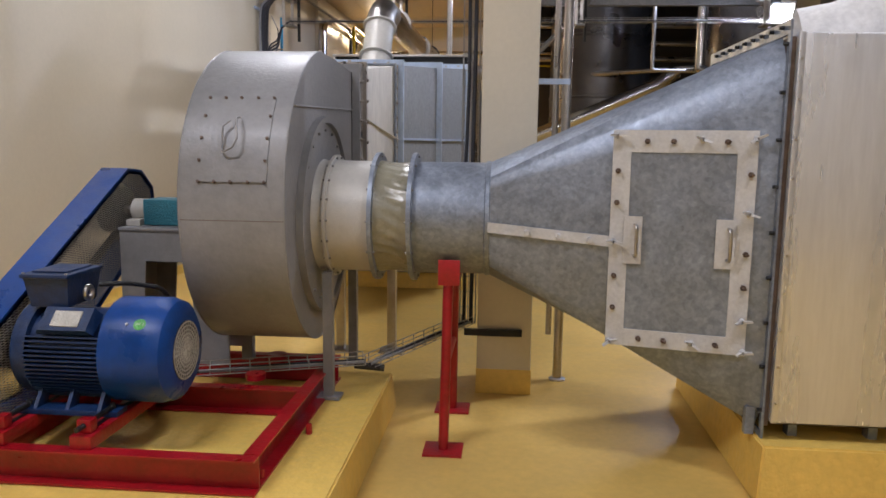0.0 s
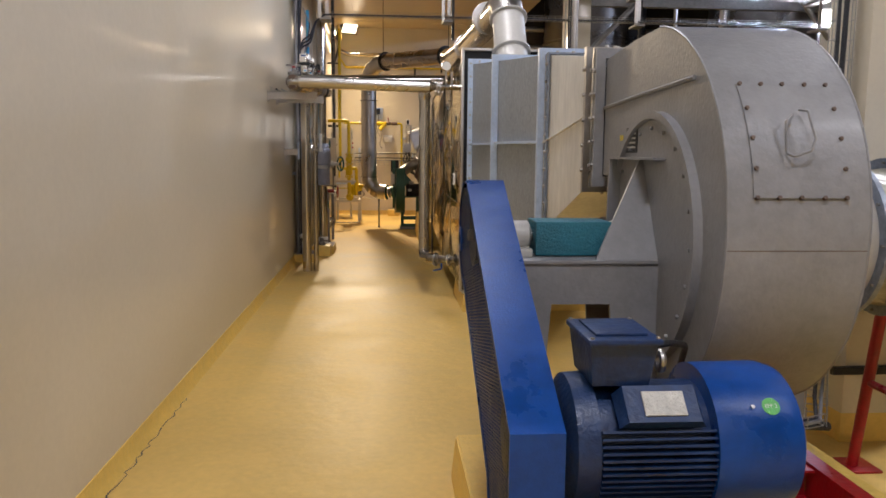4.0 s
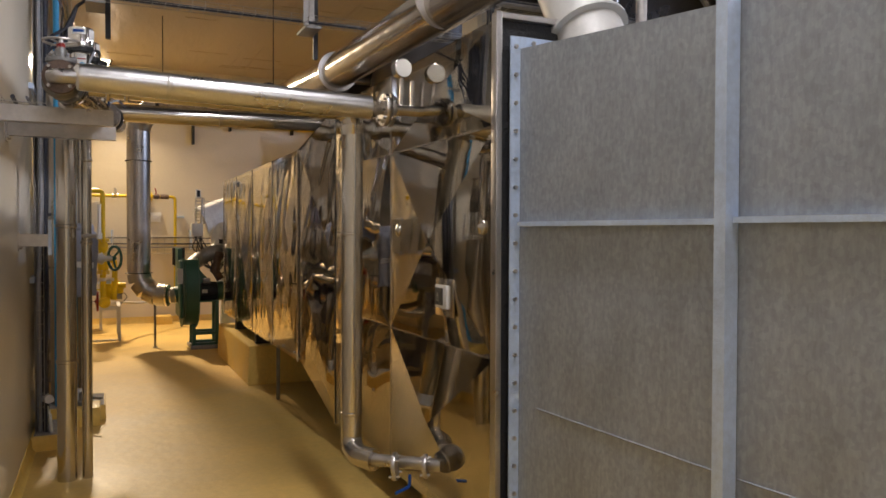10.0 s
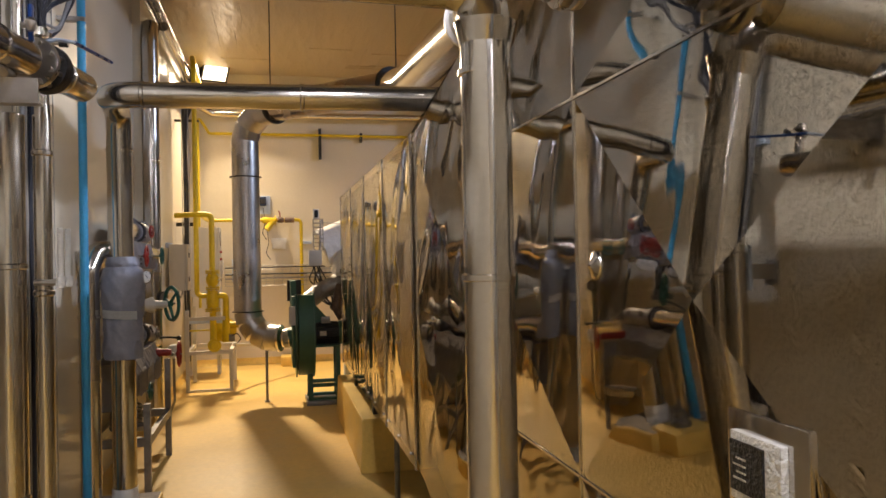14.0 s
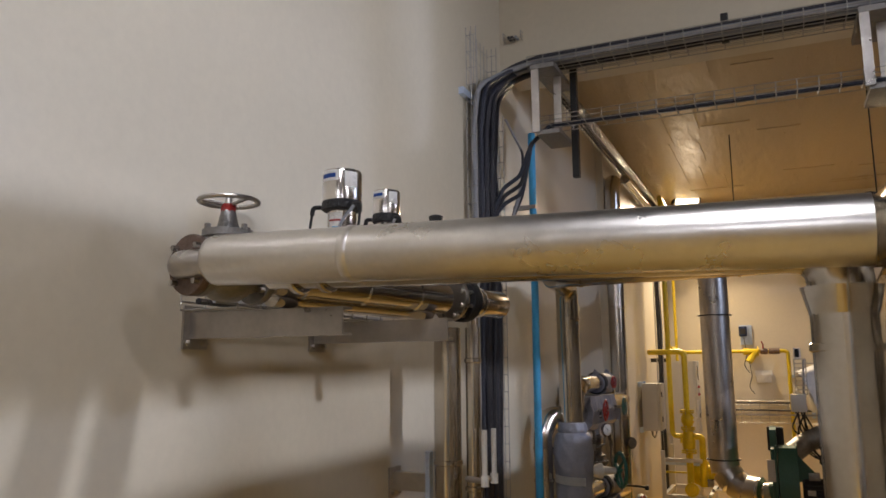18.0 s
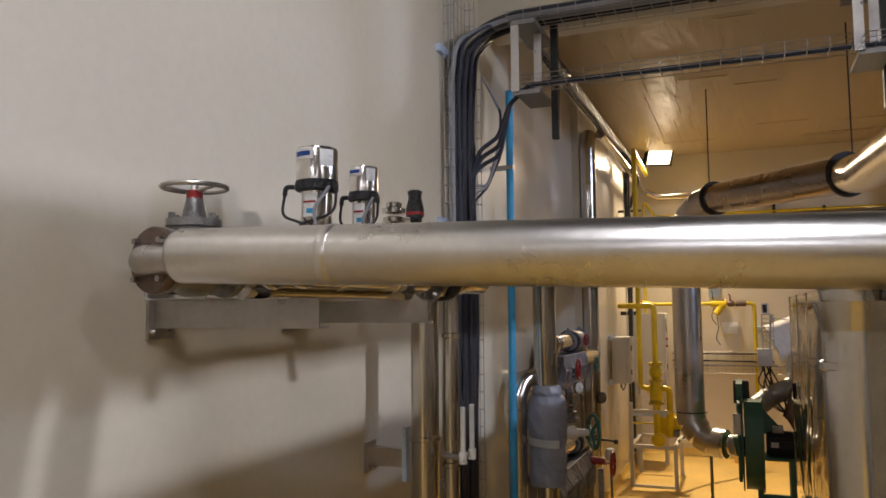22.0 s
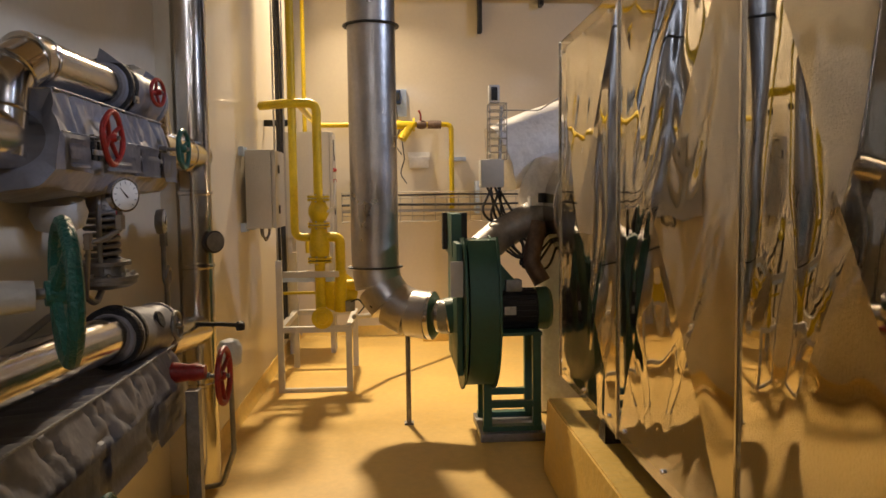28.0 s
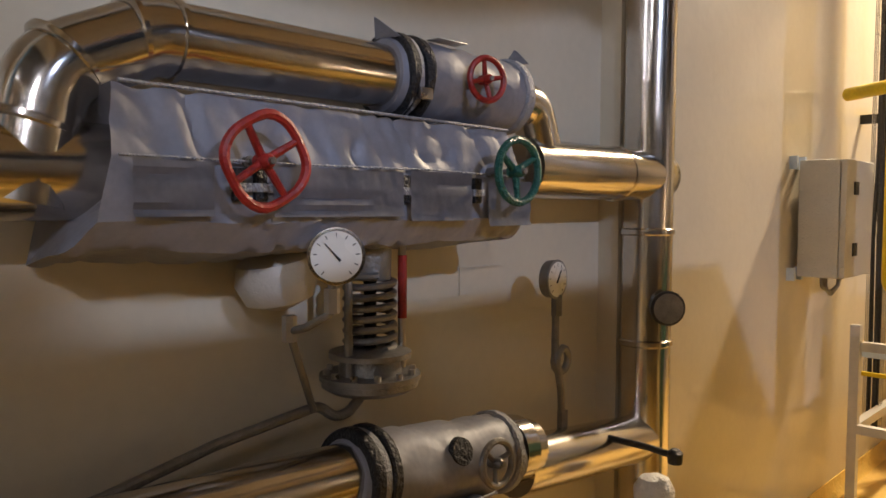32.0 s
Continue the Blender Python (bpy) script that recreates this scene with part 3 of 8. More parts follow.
# legs of the casing on the far side
for y in (3.80, 4.42):
    part("leg", boxed(-0.99, -0.94, y - 0.025, y + 0.025, 0.24, 0.90), FANGREY, fan)
    part("leg_foot", boxed(-1.02, -0.90, y - 0.05, y + 0.05, 0.225, 0.24), FANGREY, fan)
    part("leg", boxed(-1.50, -1.44, y + 0.17, y + 0.22, 0.36, 0.85), FANGREY, fan)

# inlet collar, canvas sleeve and cone
duct = thing("inlet_duct", "galvanised cone duct with bolted access hatch leading to a fan", "air duct", at=(0.4, FY, 0.9))
AX = (FY - 0.02, FZ)


def band(x, r, w, h, mat, parent, count=18):
    p = part("flange", lathed((x - w / 2, *AX), (1, 0, 0), [(0, r), (0, r + h), (w, r + h), (w, r)], 40), mat, parent)
    for i in range(count):
        a = 2 * math.pi * i / count
        y, z = AX[0] + (r + h * 0.55) * math.cos(a), AX[1] + (r + h * 0.55) * math.sin(a)
        part("flange_bolt", coned((x - w / 2 - 0.010, y, z), (x + w / 2 + 0.010, y, z), 0.0065, seg=6), CASTGREY, p)
    return p


part("collar", lathed((-1.03, *AX), (1, 0, 0), [(0, 0.30), (0.02, 0.292), (0.31, 0.292)], 40), LIGHTGREY, fan)
band(-0.955, 0.292, 0.016, 0.030, LIGHTGREY, fan, 18)
band(-0.725, 0.292, 0.022, 0.045, GALV, duct, 12)
bm = bmesh.new()
prof = [(0.0225 * i, 0.295 - 0.014 * math.sin(math.pi * i / 8)) for i in range(9)]
lathe(bm, (-0.715, *AX), (1, 0, 0), prof, 160)
for v in bm.verts:
    a = math.atan2(v.co.z - AX[1], v.co.y - AX[0])
    w = 17 * a - (v.co.x + 0.7) * 26 + 1.3 * math.sin(3 * a)
    k = 1 + (0.034 * abs(math.sin(w)) ** 0.6 - 0.02) * math.sin(math.pi * min(max((v.co.x + 0.715) / 0.18, 0), 1))
    v.co.y, v.co.z = AX[0] + (v.co.y - AX[0]) * k, AX[1] + (v.co.z - AX[1]) * k
part("sleeve", bm, CANVAS, duct, "wrinkled translucent canvas sleeve")
band(-0.53, 0.292, 0.022, 0.045, GALV, duct, 12)
part("spigot", lathed((-0.52, *AX), (1, 0, 0), [(0, 0.292), (0.36, 0.292), (0.365, 0.300), (0.385, 0.300), (0.39, 0.292)], 40), GALV, duct)
# round to square
X0, X1, YA, YB, ZA, ZB = -0.14, 1.12, 3.40, 4.62, 0.30, 2.04
bm = bmesh.new()
n = 48
r0, r1 = [], []
for i in range(n):
    a = 2 * math.pi * (i + 0.5) / n
    c, s = math.cos(a), math.sin(a)
    r0.append(bm.verts.new((X0, AX[0] + 0.293 * c, AX[1] + 0.293 * s)))
    k = 1 / max(abs(c), abs(s))
    r1.append(bm.verts.new((X1, (YA + YB) / 2 + (YB - YA) / 2 * min(max(c * k, -1), 1), (ZA + ZB) / 2 + (ZB - ZA) / 2 * min(max(s * k, -1), 1))))
for i in range(n):
    bm.faces.new((r0[i], r0[(i + 1) % n], r1[(i + 1) % n], r1[i]))
part("cone", bm, GALV, duct)


def cone_front(x, z, lift=0.006):
    """A point on the front of the cone."""
    t = (x - X0) / (X1 - X0)
    return Vector((x, (AX[0] - 0.293) * (1 - t) + YA * t - lift, z))


def plate_on_cone(x0, x1, z0, z1, name, mat, parent, lift=0.006, thick=0.006):
    bm = bmesh.new()
    a = [cone_front(x0, z0, lift), cone_front(x1, z0, lift), cone_front(x1, z1, lift), cone_front(x0, z1, lift)]
    hull8(bm, a, [p + Vector((0, -thick, 0)) for p in a])
    return part(name, bm, mat, parent)


part("seam_strip", hull8(bmesh.new(), [cone_front(-0.14, 1.14), cone_front(0.45, 1.10), cone_front(0.45, 1.15), cone_front(-0.14, 1.19)],
     [cone_front(-0.14, 1.14, 0.014), cone_front(0.45, 1.10, 0.014), cone_front(0.45, 1.15, 0.014), cone_front(-0.14, 1.19, 0.014)]), OFFWHITE, duct)
hatch = plate_on_cone(0.46, 1.02, 0.68, 1.61, "access_hatch", GALV, duct, 0.008)
for x0, x1, z0, z1 in ((0.43, 0.51, 0.64, 1.64), (0.95, 1.03, 0.64, 1.64), (0.51, 0.95, 1.54, 1.64), (0.51, 0.95, 0.64, 0.72)):
    plate_on_cone(x0, x1, z0, z1, "hatch_frame", OFFWHITE, hatch, 0.014)
WING_PLACES = ((0.445, 1.615), (0.80, 1.60), (1.015, 1.605), (1.005, 1.28), (0.445, 1.13), (0.445, 0.66), (0.80, 0.68), (1.015, 0.66), (1.005, 0.80))
BOLT_PLACES = ((0.575, 1.59), (0.685, 1.59), (0.905, 1.59), (0.455, 1.455), (0.455, 1.31), (0.455, 0.97), (0.455, 0.82), (1.005, 1.45), (1.005, 1.10),
               (1.005, 0.95), (0.575, 0.68), (0.685, 0.68), (0.905, 0.68))
for i, (x, z) in enumerate(WING_PLACES):
    p = cone_front(x, z, 0.02)
    q = p + Vector((0, -0.034, 0))
    tilt = Matrix.Rotation(0.5 * math.sin(2.3 * i), 3, "Y")
    bm = coned(p, q, 0.006, seg=8)
    cone(bm, p + Vector((0, -0.012, 0)), q, 0.015, 0.010, 8)
    for sx in (-1, 1):
        inner = [q + tilt @ Vector((sx * 0.004, dy, dz)) for dy, dz in ((0.018, -0.006), (0.018, 0.006), (-0.004, 0.006), (-0.004, -0.006))]
        outer = [q + tilt @ Vector((sx * 0.036, dy, dz)) for dy, dz in ((-0.006, -0.004), (-0.006, 0.004), (-0.030, 0.004), (-0.030, -0.004))]
        hull8(bm, inner, outer)
    part("wing_nut", bm, OFFWHITE, hatch)
for x, z in BOLT_PLACES:
    p = cone_front(x, z, 0.02)
    bm = coned(p, p + Vector((0, -0.042, 0)), 0.0065, seg=8)
    cone(bm, p, p + Vector((0, -0.012, 0)), 0.013, 0.013, 6)
    part("hatch_bolt", bm, IRON, hatch)
for x in (0.54, 0.93):
    plate_on_cone(x - 0.05, x + 0.03, 1.03, 1.25, "handle_plate", OFFWHITE, hatch, 0.022)
    a, b = cone_front(x, 1.07, 0.02), cone_front(x, 1.21, 0.02)
    o = Vector((0, -0.05, 0))
    part("handle", tubed([a, a + o, b + o, b], 0.008, 8, 0.02), DULL, hatch)
for i, x in enumerate((0.05, 0.2, 0.34)):
    part("seam_bolt", bolt(bmesh.new(), cone_front(x, 1.163 - 0.0685 * (x + 0.14), 0.014), (0, -1, 0), 0.013, 0.038, 10), OFFWHITE, duct)
# flange between cone and box
for y0, y1, z0, z1 in ((YA, YB, ZB, ZB + 0.06), (YA, YB, ZA - 0.03, ZA), (YB, YB + 0.03, ZA - 0.03, ZB + 0.06), (YA - 0.03, YA, ZA - 0.03, ZB + 0.06)):
    fl = part("flange_bar", boxed(X1 - 0.005, X1 + 0.005, y0, y1, z0, z1), GALV, duct)
bolts(fl, "flange_bolt", DARKSTEEL, [((X1 - 0.005, YA - 0.016, ZA + 0.1 + i * 0.2), (-1, 0, 0)) for i in range(9)] + [((X1 - 0.005, YA + 0.05 + i * 0.13, ZB + 0.035), (-1, 0, 0)) for i in range(9)], 0.010, 0.02)
part("stay", boxed(1.06, 1.10, YA + 0.02, YA + 0.06, 0.27, 0.40), GALV, duct)

ahu = thing("air_handling_box", "pale aluminium-clad air handling box on a plinth", "air handler", at=(2.3, 4.0, 0.27))
part("casing", boxed(1.145, 3.9, 3.33, 4.70, 0.36, 2.04, bevel=0.01), ALUPANEL, ahu)
part("corner_trim", boxed(1.139, 1.165, 3.324, 3.36, 0.36, 2.045, bevel=0.003), ALUPANEL, ahu)
# dark brown strip stands in for the dark gap beside the cone
part("flange_gasket", boxed(1.126, 1.144, 3.375, 4.65, 0.33, 2.03), IRON, ahu)
bolts(ahu, "rivet", DULL, [((1.153, 3.324, 0.45 + i * 0.165), (0, -1, 0)) for i in range(10)], 0.006, 0.004)
part("door_seam", boxed(2.02, 2.03, 3.326, 3.33, 0.40, 2.0), GALV, ahu)
for x in (1.27, 1.62, 2.6, 3.6):
    part("foot", boxed(x - 0.02, x + 0.02, 3.42, 3.48, 0.27, 0.36), GALV, ahu)
    part("foot", boxed(x - 0.02, x + 0.02, 4.5, 4.56, 0.27, 0.36), GALV, ahu)
part("base_rail", boxed(1.17, 3.85, 3.36, 3.40, 0.345, 0.362), DARKSTEEL, ahu)
bm = tubed([(1.35, 3.95, 2.07), (1.60, 3.9, 2.11), (1.75, 3.9, 2.30), (2.1, 3.9, 2.75), (2.6, 3.9, 3.1)], 0.17, 24, 0.25)
solid("insulated_hose", bm, WHITE, "white cloth-wrapped bent duct on the air handling box", "duct")

# red trestle under the spigot
trestle = thing("red_trestle", "red-painted two-leg steel support on square foot plates", "support", at=(-0.33, FY, 0))
part("saddle", boxed(-0.375, -0.285, 3.74, 4.24, 0.86, 0.885), RED, trestle)
part("saddle_plate", boxed(-0.385, -0.275, 3.725, 3.735, 0.86, 0.99, bevel=0.003), RED, trestle)
for y0, y1 in ((3.76, 3.70), (4.20, 4.32)):
    part("leg", coned((-0.335, y0, 0.87), (-0.345, y1, 0.012), 0.026), RED, trestle)
    part("foot_plate", boxed(-0.445, -0.245, y1 - 0.09, y1 + 0.09, 0.0, 0.012, bevel=0.003), RED, trestle)
part("crossbar", coned((-0.34, 3.73, 0.45), (-0.34, 4.25, 0.45), 0.018), RED, trestle)


# ---- red frame, blue motor, belt guard ----
rf = thing("machine_frame", "red-painted welded steel channel frame on a plinth", "steel frame", at=(-1.6, 3.2, 0.22))


def channel(p0, p1, h=0.13, w=0.065, name="beam"):
    """A C channel lying along x or y, web inside and flanges outward."""
    (x0, y0, z), (x1, y1, _) = p0, p1
    t, along_x = 0.008, abs(x1 - x0) > abs(y1 - y0)
    o = y0 if along_x else x0
    d = t if w > 0 else -t
    e = o + w
    prof = [(o, z), (e, z), (e, z + h), (o, z + h), (o, z + h - t), (e - d, z + h - t), (e - d, z + t), (o, z + t)]
    bm = prismed(prof, 0, x0, x1) if along_x else prismed(prof, 1, y0, y1)
    return part(name, bm, RED, rf)


ZR = 0.225
channel((-2.20, 2.65, ZR), (-0.975, 2.65, ZR), 0.14)
channel((-2.20, 4.12, ZR), (-0.975, 4.12, ZR), 0.14, -0.065)
channel((-0.975, 2.72, ZR), (-0.975, 4.05, ZR), 0.14, -0.065)
channel((-2.20, 2.72, ZR), (-2.20, 4.05, ZR), 0.14)
channel((-2.13, 3.50, ZR), (-1.045, 3.50, ZR), 0.13)
for x in (-2.04, -1.68):
    r = part("slide_rail", boxed(x - 0.045, x + 0.045, 2.68, 3.50, 0.366, 0.42, bevel=0.004), RED, rf)
    part("rail_slot", boxed(x - 0.012, x + 0.012, 2.74, 3.44, 0.419, 0.4215), DARKSTEEL, r)
    for y in (2.73,):
        lug = part("tension_lug", boxed(x - 0.03, x + 0.03, y - 0.02, y + 0.03, 0.42, 0.475, bevel=0.006), RED, rf)
        part("tension_screw", coned((x, y - 0.07, 0.452), (x, y + 0.18, 0.452), 0.011, seg=10), DARKSTEEL, lug)
for x, y in ((-1.0, 2.80), (-1.0, 3.95), (-0.94, 3.3)):
    part("anchor_bolt", bolt(bmesh.new(), (x, y, 0.23), (0, 0, 1), 0.016, 0.04), RED, rf)
for y in (3.62, 3.98):
    part("spring_foot", coned((-1.3, y, 0.37), (-1.3, y, 0.40), 0.05), RED, rf)

MX0, MY, MZ, MR = -2.13, 3.10, 0.66, 0.205
motor = thing("electric_motor", "dusty blue finned electric motor with terminal box", "motor", at=(-1.8, MY, 0.42))
bm = lathed((MX0, MY, MZ), (1, 0, 0), [(0, 0.09), (0.0, 0.16), (0.025, 0.20), (0.09, 0.205), (0.09, MR - 0.03), (0.44, MR - 0.03)], 40)
part("stator", bm, NAVY, motor)
for i in range(44):
    a = radians(-205 + i * 230 / 43)
    if radians(62) < a % (2 * math.pi) < radians(118):
        continue
    c, s = math.cos(a), math.sin(a)
    y, z = MY + MR * c, MZ + MR * s
    q = Matrix.Translation((0, MY, MZ)) @ Matrix.Rotation(a, 4, "X")
    part("cooling_fin", boxed(MX0 + 0.09, MX0 + 0.44, MR - 0.035, MR + 0.012, -0.0035, 0.0035, m=q), NAVY, motor)
cowl = part("fan_cowl", lathed((-1.70, MY, MZ), (1, 0, 0), [(-0.01, MR - 0.03), (-0.01, MR + 0.022), (0.20, MR + 0.025), (0.245, MR + 0.01), (0.27, MR - 0.03), (0.272, 0.12)], 44), BLUE, motor)
bm = lathed((-1.428, MY, MZ), (1, 0, 0), [(0, 0.13), (0.002, 0.13)], 32)
part("grille_back", bm, DARKSTEEL, cowl)
bm = bmesh.new()
for i in range(7):
    torus(bm, (-1.424, MY, MZ), (1, 0, 0), 0.02 + i * 0.0175, 0.0028, 28, 5)
for i in range(16):
    a = i * math.pi / 16
    d = Vector((0, math.cos(a), math.sin(a))) * 0.13
    wire(bm, Vector((-1.424, MY, MZ)) - d, Vector((-1.424, MY, MZ)) + d, 0.002)
part("grille", bm, PLATE, cowl)
part("sticker", lathed((-1.545, MY - 0.170, MZ + 0.150), (0, -0.74, 0.66), [(0, 0.026), (0.003, 0.026)], 20), MARK, cowl, "green oval efficiency sticker")
fc = bpy.data.curves.new("lettering", "FONT")
fc.body, fc.size, fc.align_x, fc.align_y, fc.extrude = "EFF 2", 0.017, "CENTER", "CENTER", 0.0004
fo = bpy.data.objects.new("lettering", fc)
bpy.context.scene.collection.objects.link(fo)
bpy.context.view_layer.update()
lm = bpy.data.meshes.new_from_object(fo.evaluated_get(bpy.context.evaluated_depsgraph_get()))
bpy.data.objects.remove(fo)
lm.transform(Matrix.Translation((-1.545, MY - 0.1725, MZ + 0.1525)) @ Matrix.Rotation(radians(48), 4, "X"))
bm = bmesh.new()
bm.from_mesh(lm)
part("lettering", bm, PALE, cowl, "white lettering")
part("cowl_screw", bolt(bmesh.new(), (-1.60, MY - 0.172, MZ + 0.150), (0, -0.74, 0.66), 0.007, 0.006), DULL, cowl)
pl = part("name_plate_pad", hull8(bmesh.new(), [(-1.99, MY - 0.19, MZ + 0.10), (-1.74, MY - 0.19, MZ + 0.10), (-1.74, MY - 0.10, MZ + 0.17), (-1.99, MY - 0.10, MZ + 0.17)],
     [(-1.97, MY - 0.212, MZ + 0.125), (-1.76, MY - 0.212, MZ + 0.125), (-1.76, MY - 0.13, MZ + 0.205), (-1.97, MY - 0.13, MZ + 0.205)]), NAVY, motor)
part("name_plate", hull8(bmesh.new(), [(-1.92, MY - 0.2, MZ + 0.138), (-1.80, MY - 0.2, MZ + 0.138), (-1.80, MY - 0.147, MZ + 0.19), (-1.92, MY - 0.147, MZ + 0.19)],
     [(-1.92, MY - 0.203, MZ + 0.142), (-1.80, MY - 0.203, MZ + 0.142), (-1.80, MY - 0.150, MZ + 0.194), (-1.92, MY - 0.150, MZ + 0.194)]), PLATE, pl, "pale metal name plate")
tb = part("terminal_box", hull8(bmesh.new(), [(-2.05, MY - 0.115, 0.86), (-1.885, MY - 0.115, 0.86), (-1.885, MY + 0.10, 0.86), (-2.05, MY + 0.10, 0.86)],
     [(-2.065, MY - 0.14, 0.985), (-1.87, MY - 0.14, 0.985), (-1.87, MY + 0.12, 0.985), (-2.065, MY + 0.12, 0.985)]), NAVY, motor)
part("box_lid", boxed(-2.075, -1.86, MY - 0.155, MY + 0.13, 0.986, 1.005, bevel=0.008), NAVY, tb)
part("lid_boss", boxed(-2.045, -1.89, MY - 0.11, MY + 0.09, 1.004, 1.014, bevel=0.006), NAVY, tb)
for x in (-2.062, -1.873):
    for y in (MY - 0.14, MY + 0.115):
        part("lid_screw", bolt(bmesh.new(), (x, y, 1.004), (0, 0, 1), 0.007, 0.006), DULL, tb)
part("cable_gland", torus(bmesh.new(), (-1.83, MY - 0.05, 0.915), (1, 0, 0), 0.026, 0.011, 20, 8), DULL, tb)
part("supply_cable", tubed([(-1.84, MY + 0.05, 0.93), (-1.74, MY + 0.10, 0.93), (-1.64, MY + 0.22, 0.89), (-1.6, MY + 0.4, 0.7), (-1.6, MY + 0.5, 0.40)], 0.011, 8, 0.1), BLACK, tb)
for y in (MY - 0.17, MY + 0.17):
    f = part("motor_foot", boxed(-2.09, -1.64, y - 0.045, y + 0.045, 0.42, 0.445, bevel=0.004), NAVY, motor)
    for x in (-2.0, -1.86, -1.72):
        part("foot_rib", hull8(bmesh.new(), [(x - 0.008, y - 0.04, 0.445), (x + 0.008, y - 0.04, 0.445), (x + 0.008, y + 0.04, 0.445), (x - 0.008, y + 0.04, 0.445)],
             [(x - 0.008, MY + (y - MY) * 0.75 - 0.02, 0.53), (x + 0.008, MY + (y - MY) * 0.75 - 0.02, 0.53), (x + 0.008, MY + (y - MY) * 0.75 + 0.02, 0.53), (x - 0.008, MY + (y - MY) * 0.75 + 0.02, 0.53)]), NAVY, f)
    for x in (-2.05, -1.68):
        part("foot_bolt", bolt(bmesh.new(), (x, y, 0.445), (0, 0, 1), 0.014, 0.022), DARKSTEEL, f)

guard = thing("belt_guard", "bright blue sheet-metal belt guard with mesh side", "guard", at=(-2.23, 3.4, 0.3))
top = [(2.855, 0.36), (2.855, 0.770), (4.05, 1.41), (4.205, 1.395), (4.336, 1.29), (4.357, 1.08), (4.21, 0.965)]
low = [(4.15, 0.965), (3.30, 0.46), (3.26, 0.36)]
edge = top + low


def offset_in(pts, d):
    c = Vector((sum(p[0] for p in pts) / len(pts), sum(p[1] for p in pts) / len(pts)))
    out = []
    n = len(pts)
    for i in range(n):
        a, b, e = (Vector(pts[k % n]) for k in (i - 1, i, i + 1))
        u, v = (b - a).normalized(), (e - b).normalized()
        nu, nv = Vector((u.y, -u.x)), Vector((v.y, -v.x))
        m = (nu + nv).normalized()
        out.append(tuple(b + m * d / max(m.dot(nu), 0.4)))
    return out


inner = offset_in(edge, 0.012)
bm = bmesh.new()
n = len(edge)
vo0, vo1 = [bm.verts.new((-2.31, *p)) for p in edge], [bm.verts.new((-2.155, *p)) for p in edge]
vi0, vi1 = [bm.verts.new((-2.31, *p)) for p in inner], [bm.verts.new((-2.155, *p)) for p in inner]
for i in range(n):
    j = (i + 1) % n
    bm.faces.new((vo0[i], vo0[j], vo1[j], vo1[i]))
    bm.faces.new((vi0[i], vi1[i], vi1[j], vi0[j]))
    bm.faces.new((vo0[i], vi0[i], vi0[j], vo0[j]))
    bm.faces.new((vo1[i], vo1[j], vi1[j], vi1[i]))
part("shroud", bm, BLUE, guard)
rimi = offset_in(edge, 0.028)
for x in (-2.309, -2.156):
    bm = bmesh.new()
    a, b = [bm.verts.new((x, *p)) for p in inner], [bm.verts.new((x, *p)) for p in rimi]
    for i in range(n):
        j = (i + 1) % n
        bm.faces.new((a[i], a[j], b[j], b[i]))
    bmesh.ops.solidify(bm, geom=list(bm.faces), thickness=0.003)
    part("side_rim", bm, BLUE, guard)


def inside(p, poly):
    c = False
    for (x0, y0), (x1, y1) in zip(poly, poly[1:] + poly[:1]):
        if (y0 > p[1]) != (y1 > p[1]) and p[0] < (x1 - x0) * (p[1] - y0) / (y1 - y0) + x0:
            c = not c
    return c


def mesh_fill(poly, x, pitch=0.0185, bar=0.0036):
    """Expanded metal: two sets of slanting strips cut to the outline."""
    bm = bmesh.new()
    for sgn in (1, -1):
        d = Vector((math.cos(radians(13)), sgn * math.sin(radians(13))))
        nrm = Vector((-d.y, d.x))
        for k in range(-130, 131):
            o = Vector((3.5, 0.85)) + nrm * k * pitch * 0.62
            run = None
            for i in range(-150, 151):
                p = o + d * i * 0.0125
                ok = inside(p, poly)
                if ok and run is None:
                    run = p
                if run is not None and (not ok or i == 150):
                    q = o + d * (i - 1) * 0.0125
                    if (q - run).length > 0.01:
                        w = nrm * bar / 2
                        vs = [bm.verts.new((x, *(run + w))), bm.verts.new((x, *(q + w))), bm.verts.new((x, *(q - w))), bm.verts.new((x, *(run - w)))]
                        bm.faces.new(vs)
                    run = None
    return bm


part("mesh_side", mesh_fill(rimi, -2.306), NAVY, guard, "dark blue expanded metal mesh")
part("mesh_side", mesh_fill(rimi, -2.160), PLATE, guard, "pale expanded metal mesh")
for (y, z), r in (((4.05, 1.18), 0.13), ((3.10, 0.66), 0.11)):
    part("pulley", lathed((-2.28, y, z), (1, 0, 0), [(0, r), (0.03, r - 0.015), (0.05, r), (0.07, r - 0.015), (0.10, r)], 32), DARKSTEEL, guard)
for s in (-1, 1):
    a, b = Vector((-2.23, 4.05 - 0.02, 1.18 + s * 0.125)), Vector((-2.23, 3.10 - 0.02, 0.66 + s * 0.105))
    part("belt", tubed([a, b], 0.02, 6), BLACK, guard)
part("lock_plate", boxed(-2.318, -2.312, 4.185, 4.268, 1.095, 1.195, bevel=0.002), BLUE, guard)
part("lock_hole", lathed((-2.3215, 4.225, 1.147), (1, 0, 0), [(0, 0.026), (0.004, 0.026)], 16), BLACK, guard)
part("bracket", boxed(-2.34, -2.12, 2.84, 3.0, 0.345, 0.36), DARKSTEEL, guard)


# ---- outlet duct from the fan to the heater ----
od = thing("outlet_duct", "galvanised rectangular duct widening from a fan to a heater casing", "air duct", at=(-1.3, 6.5, 1.0))
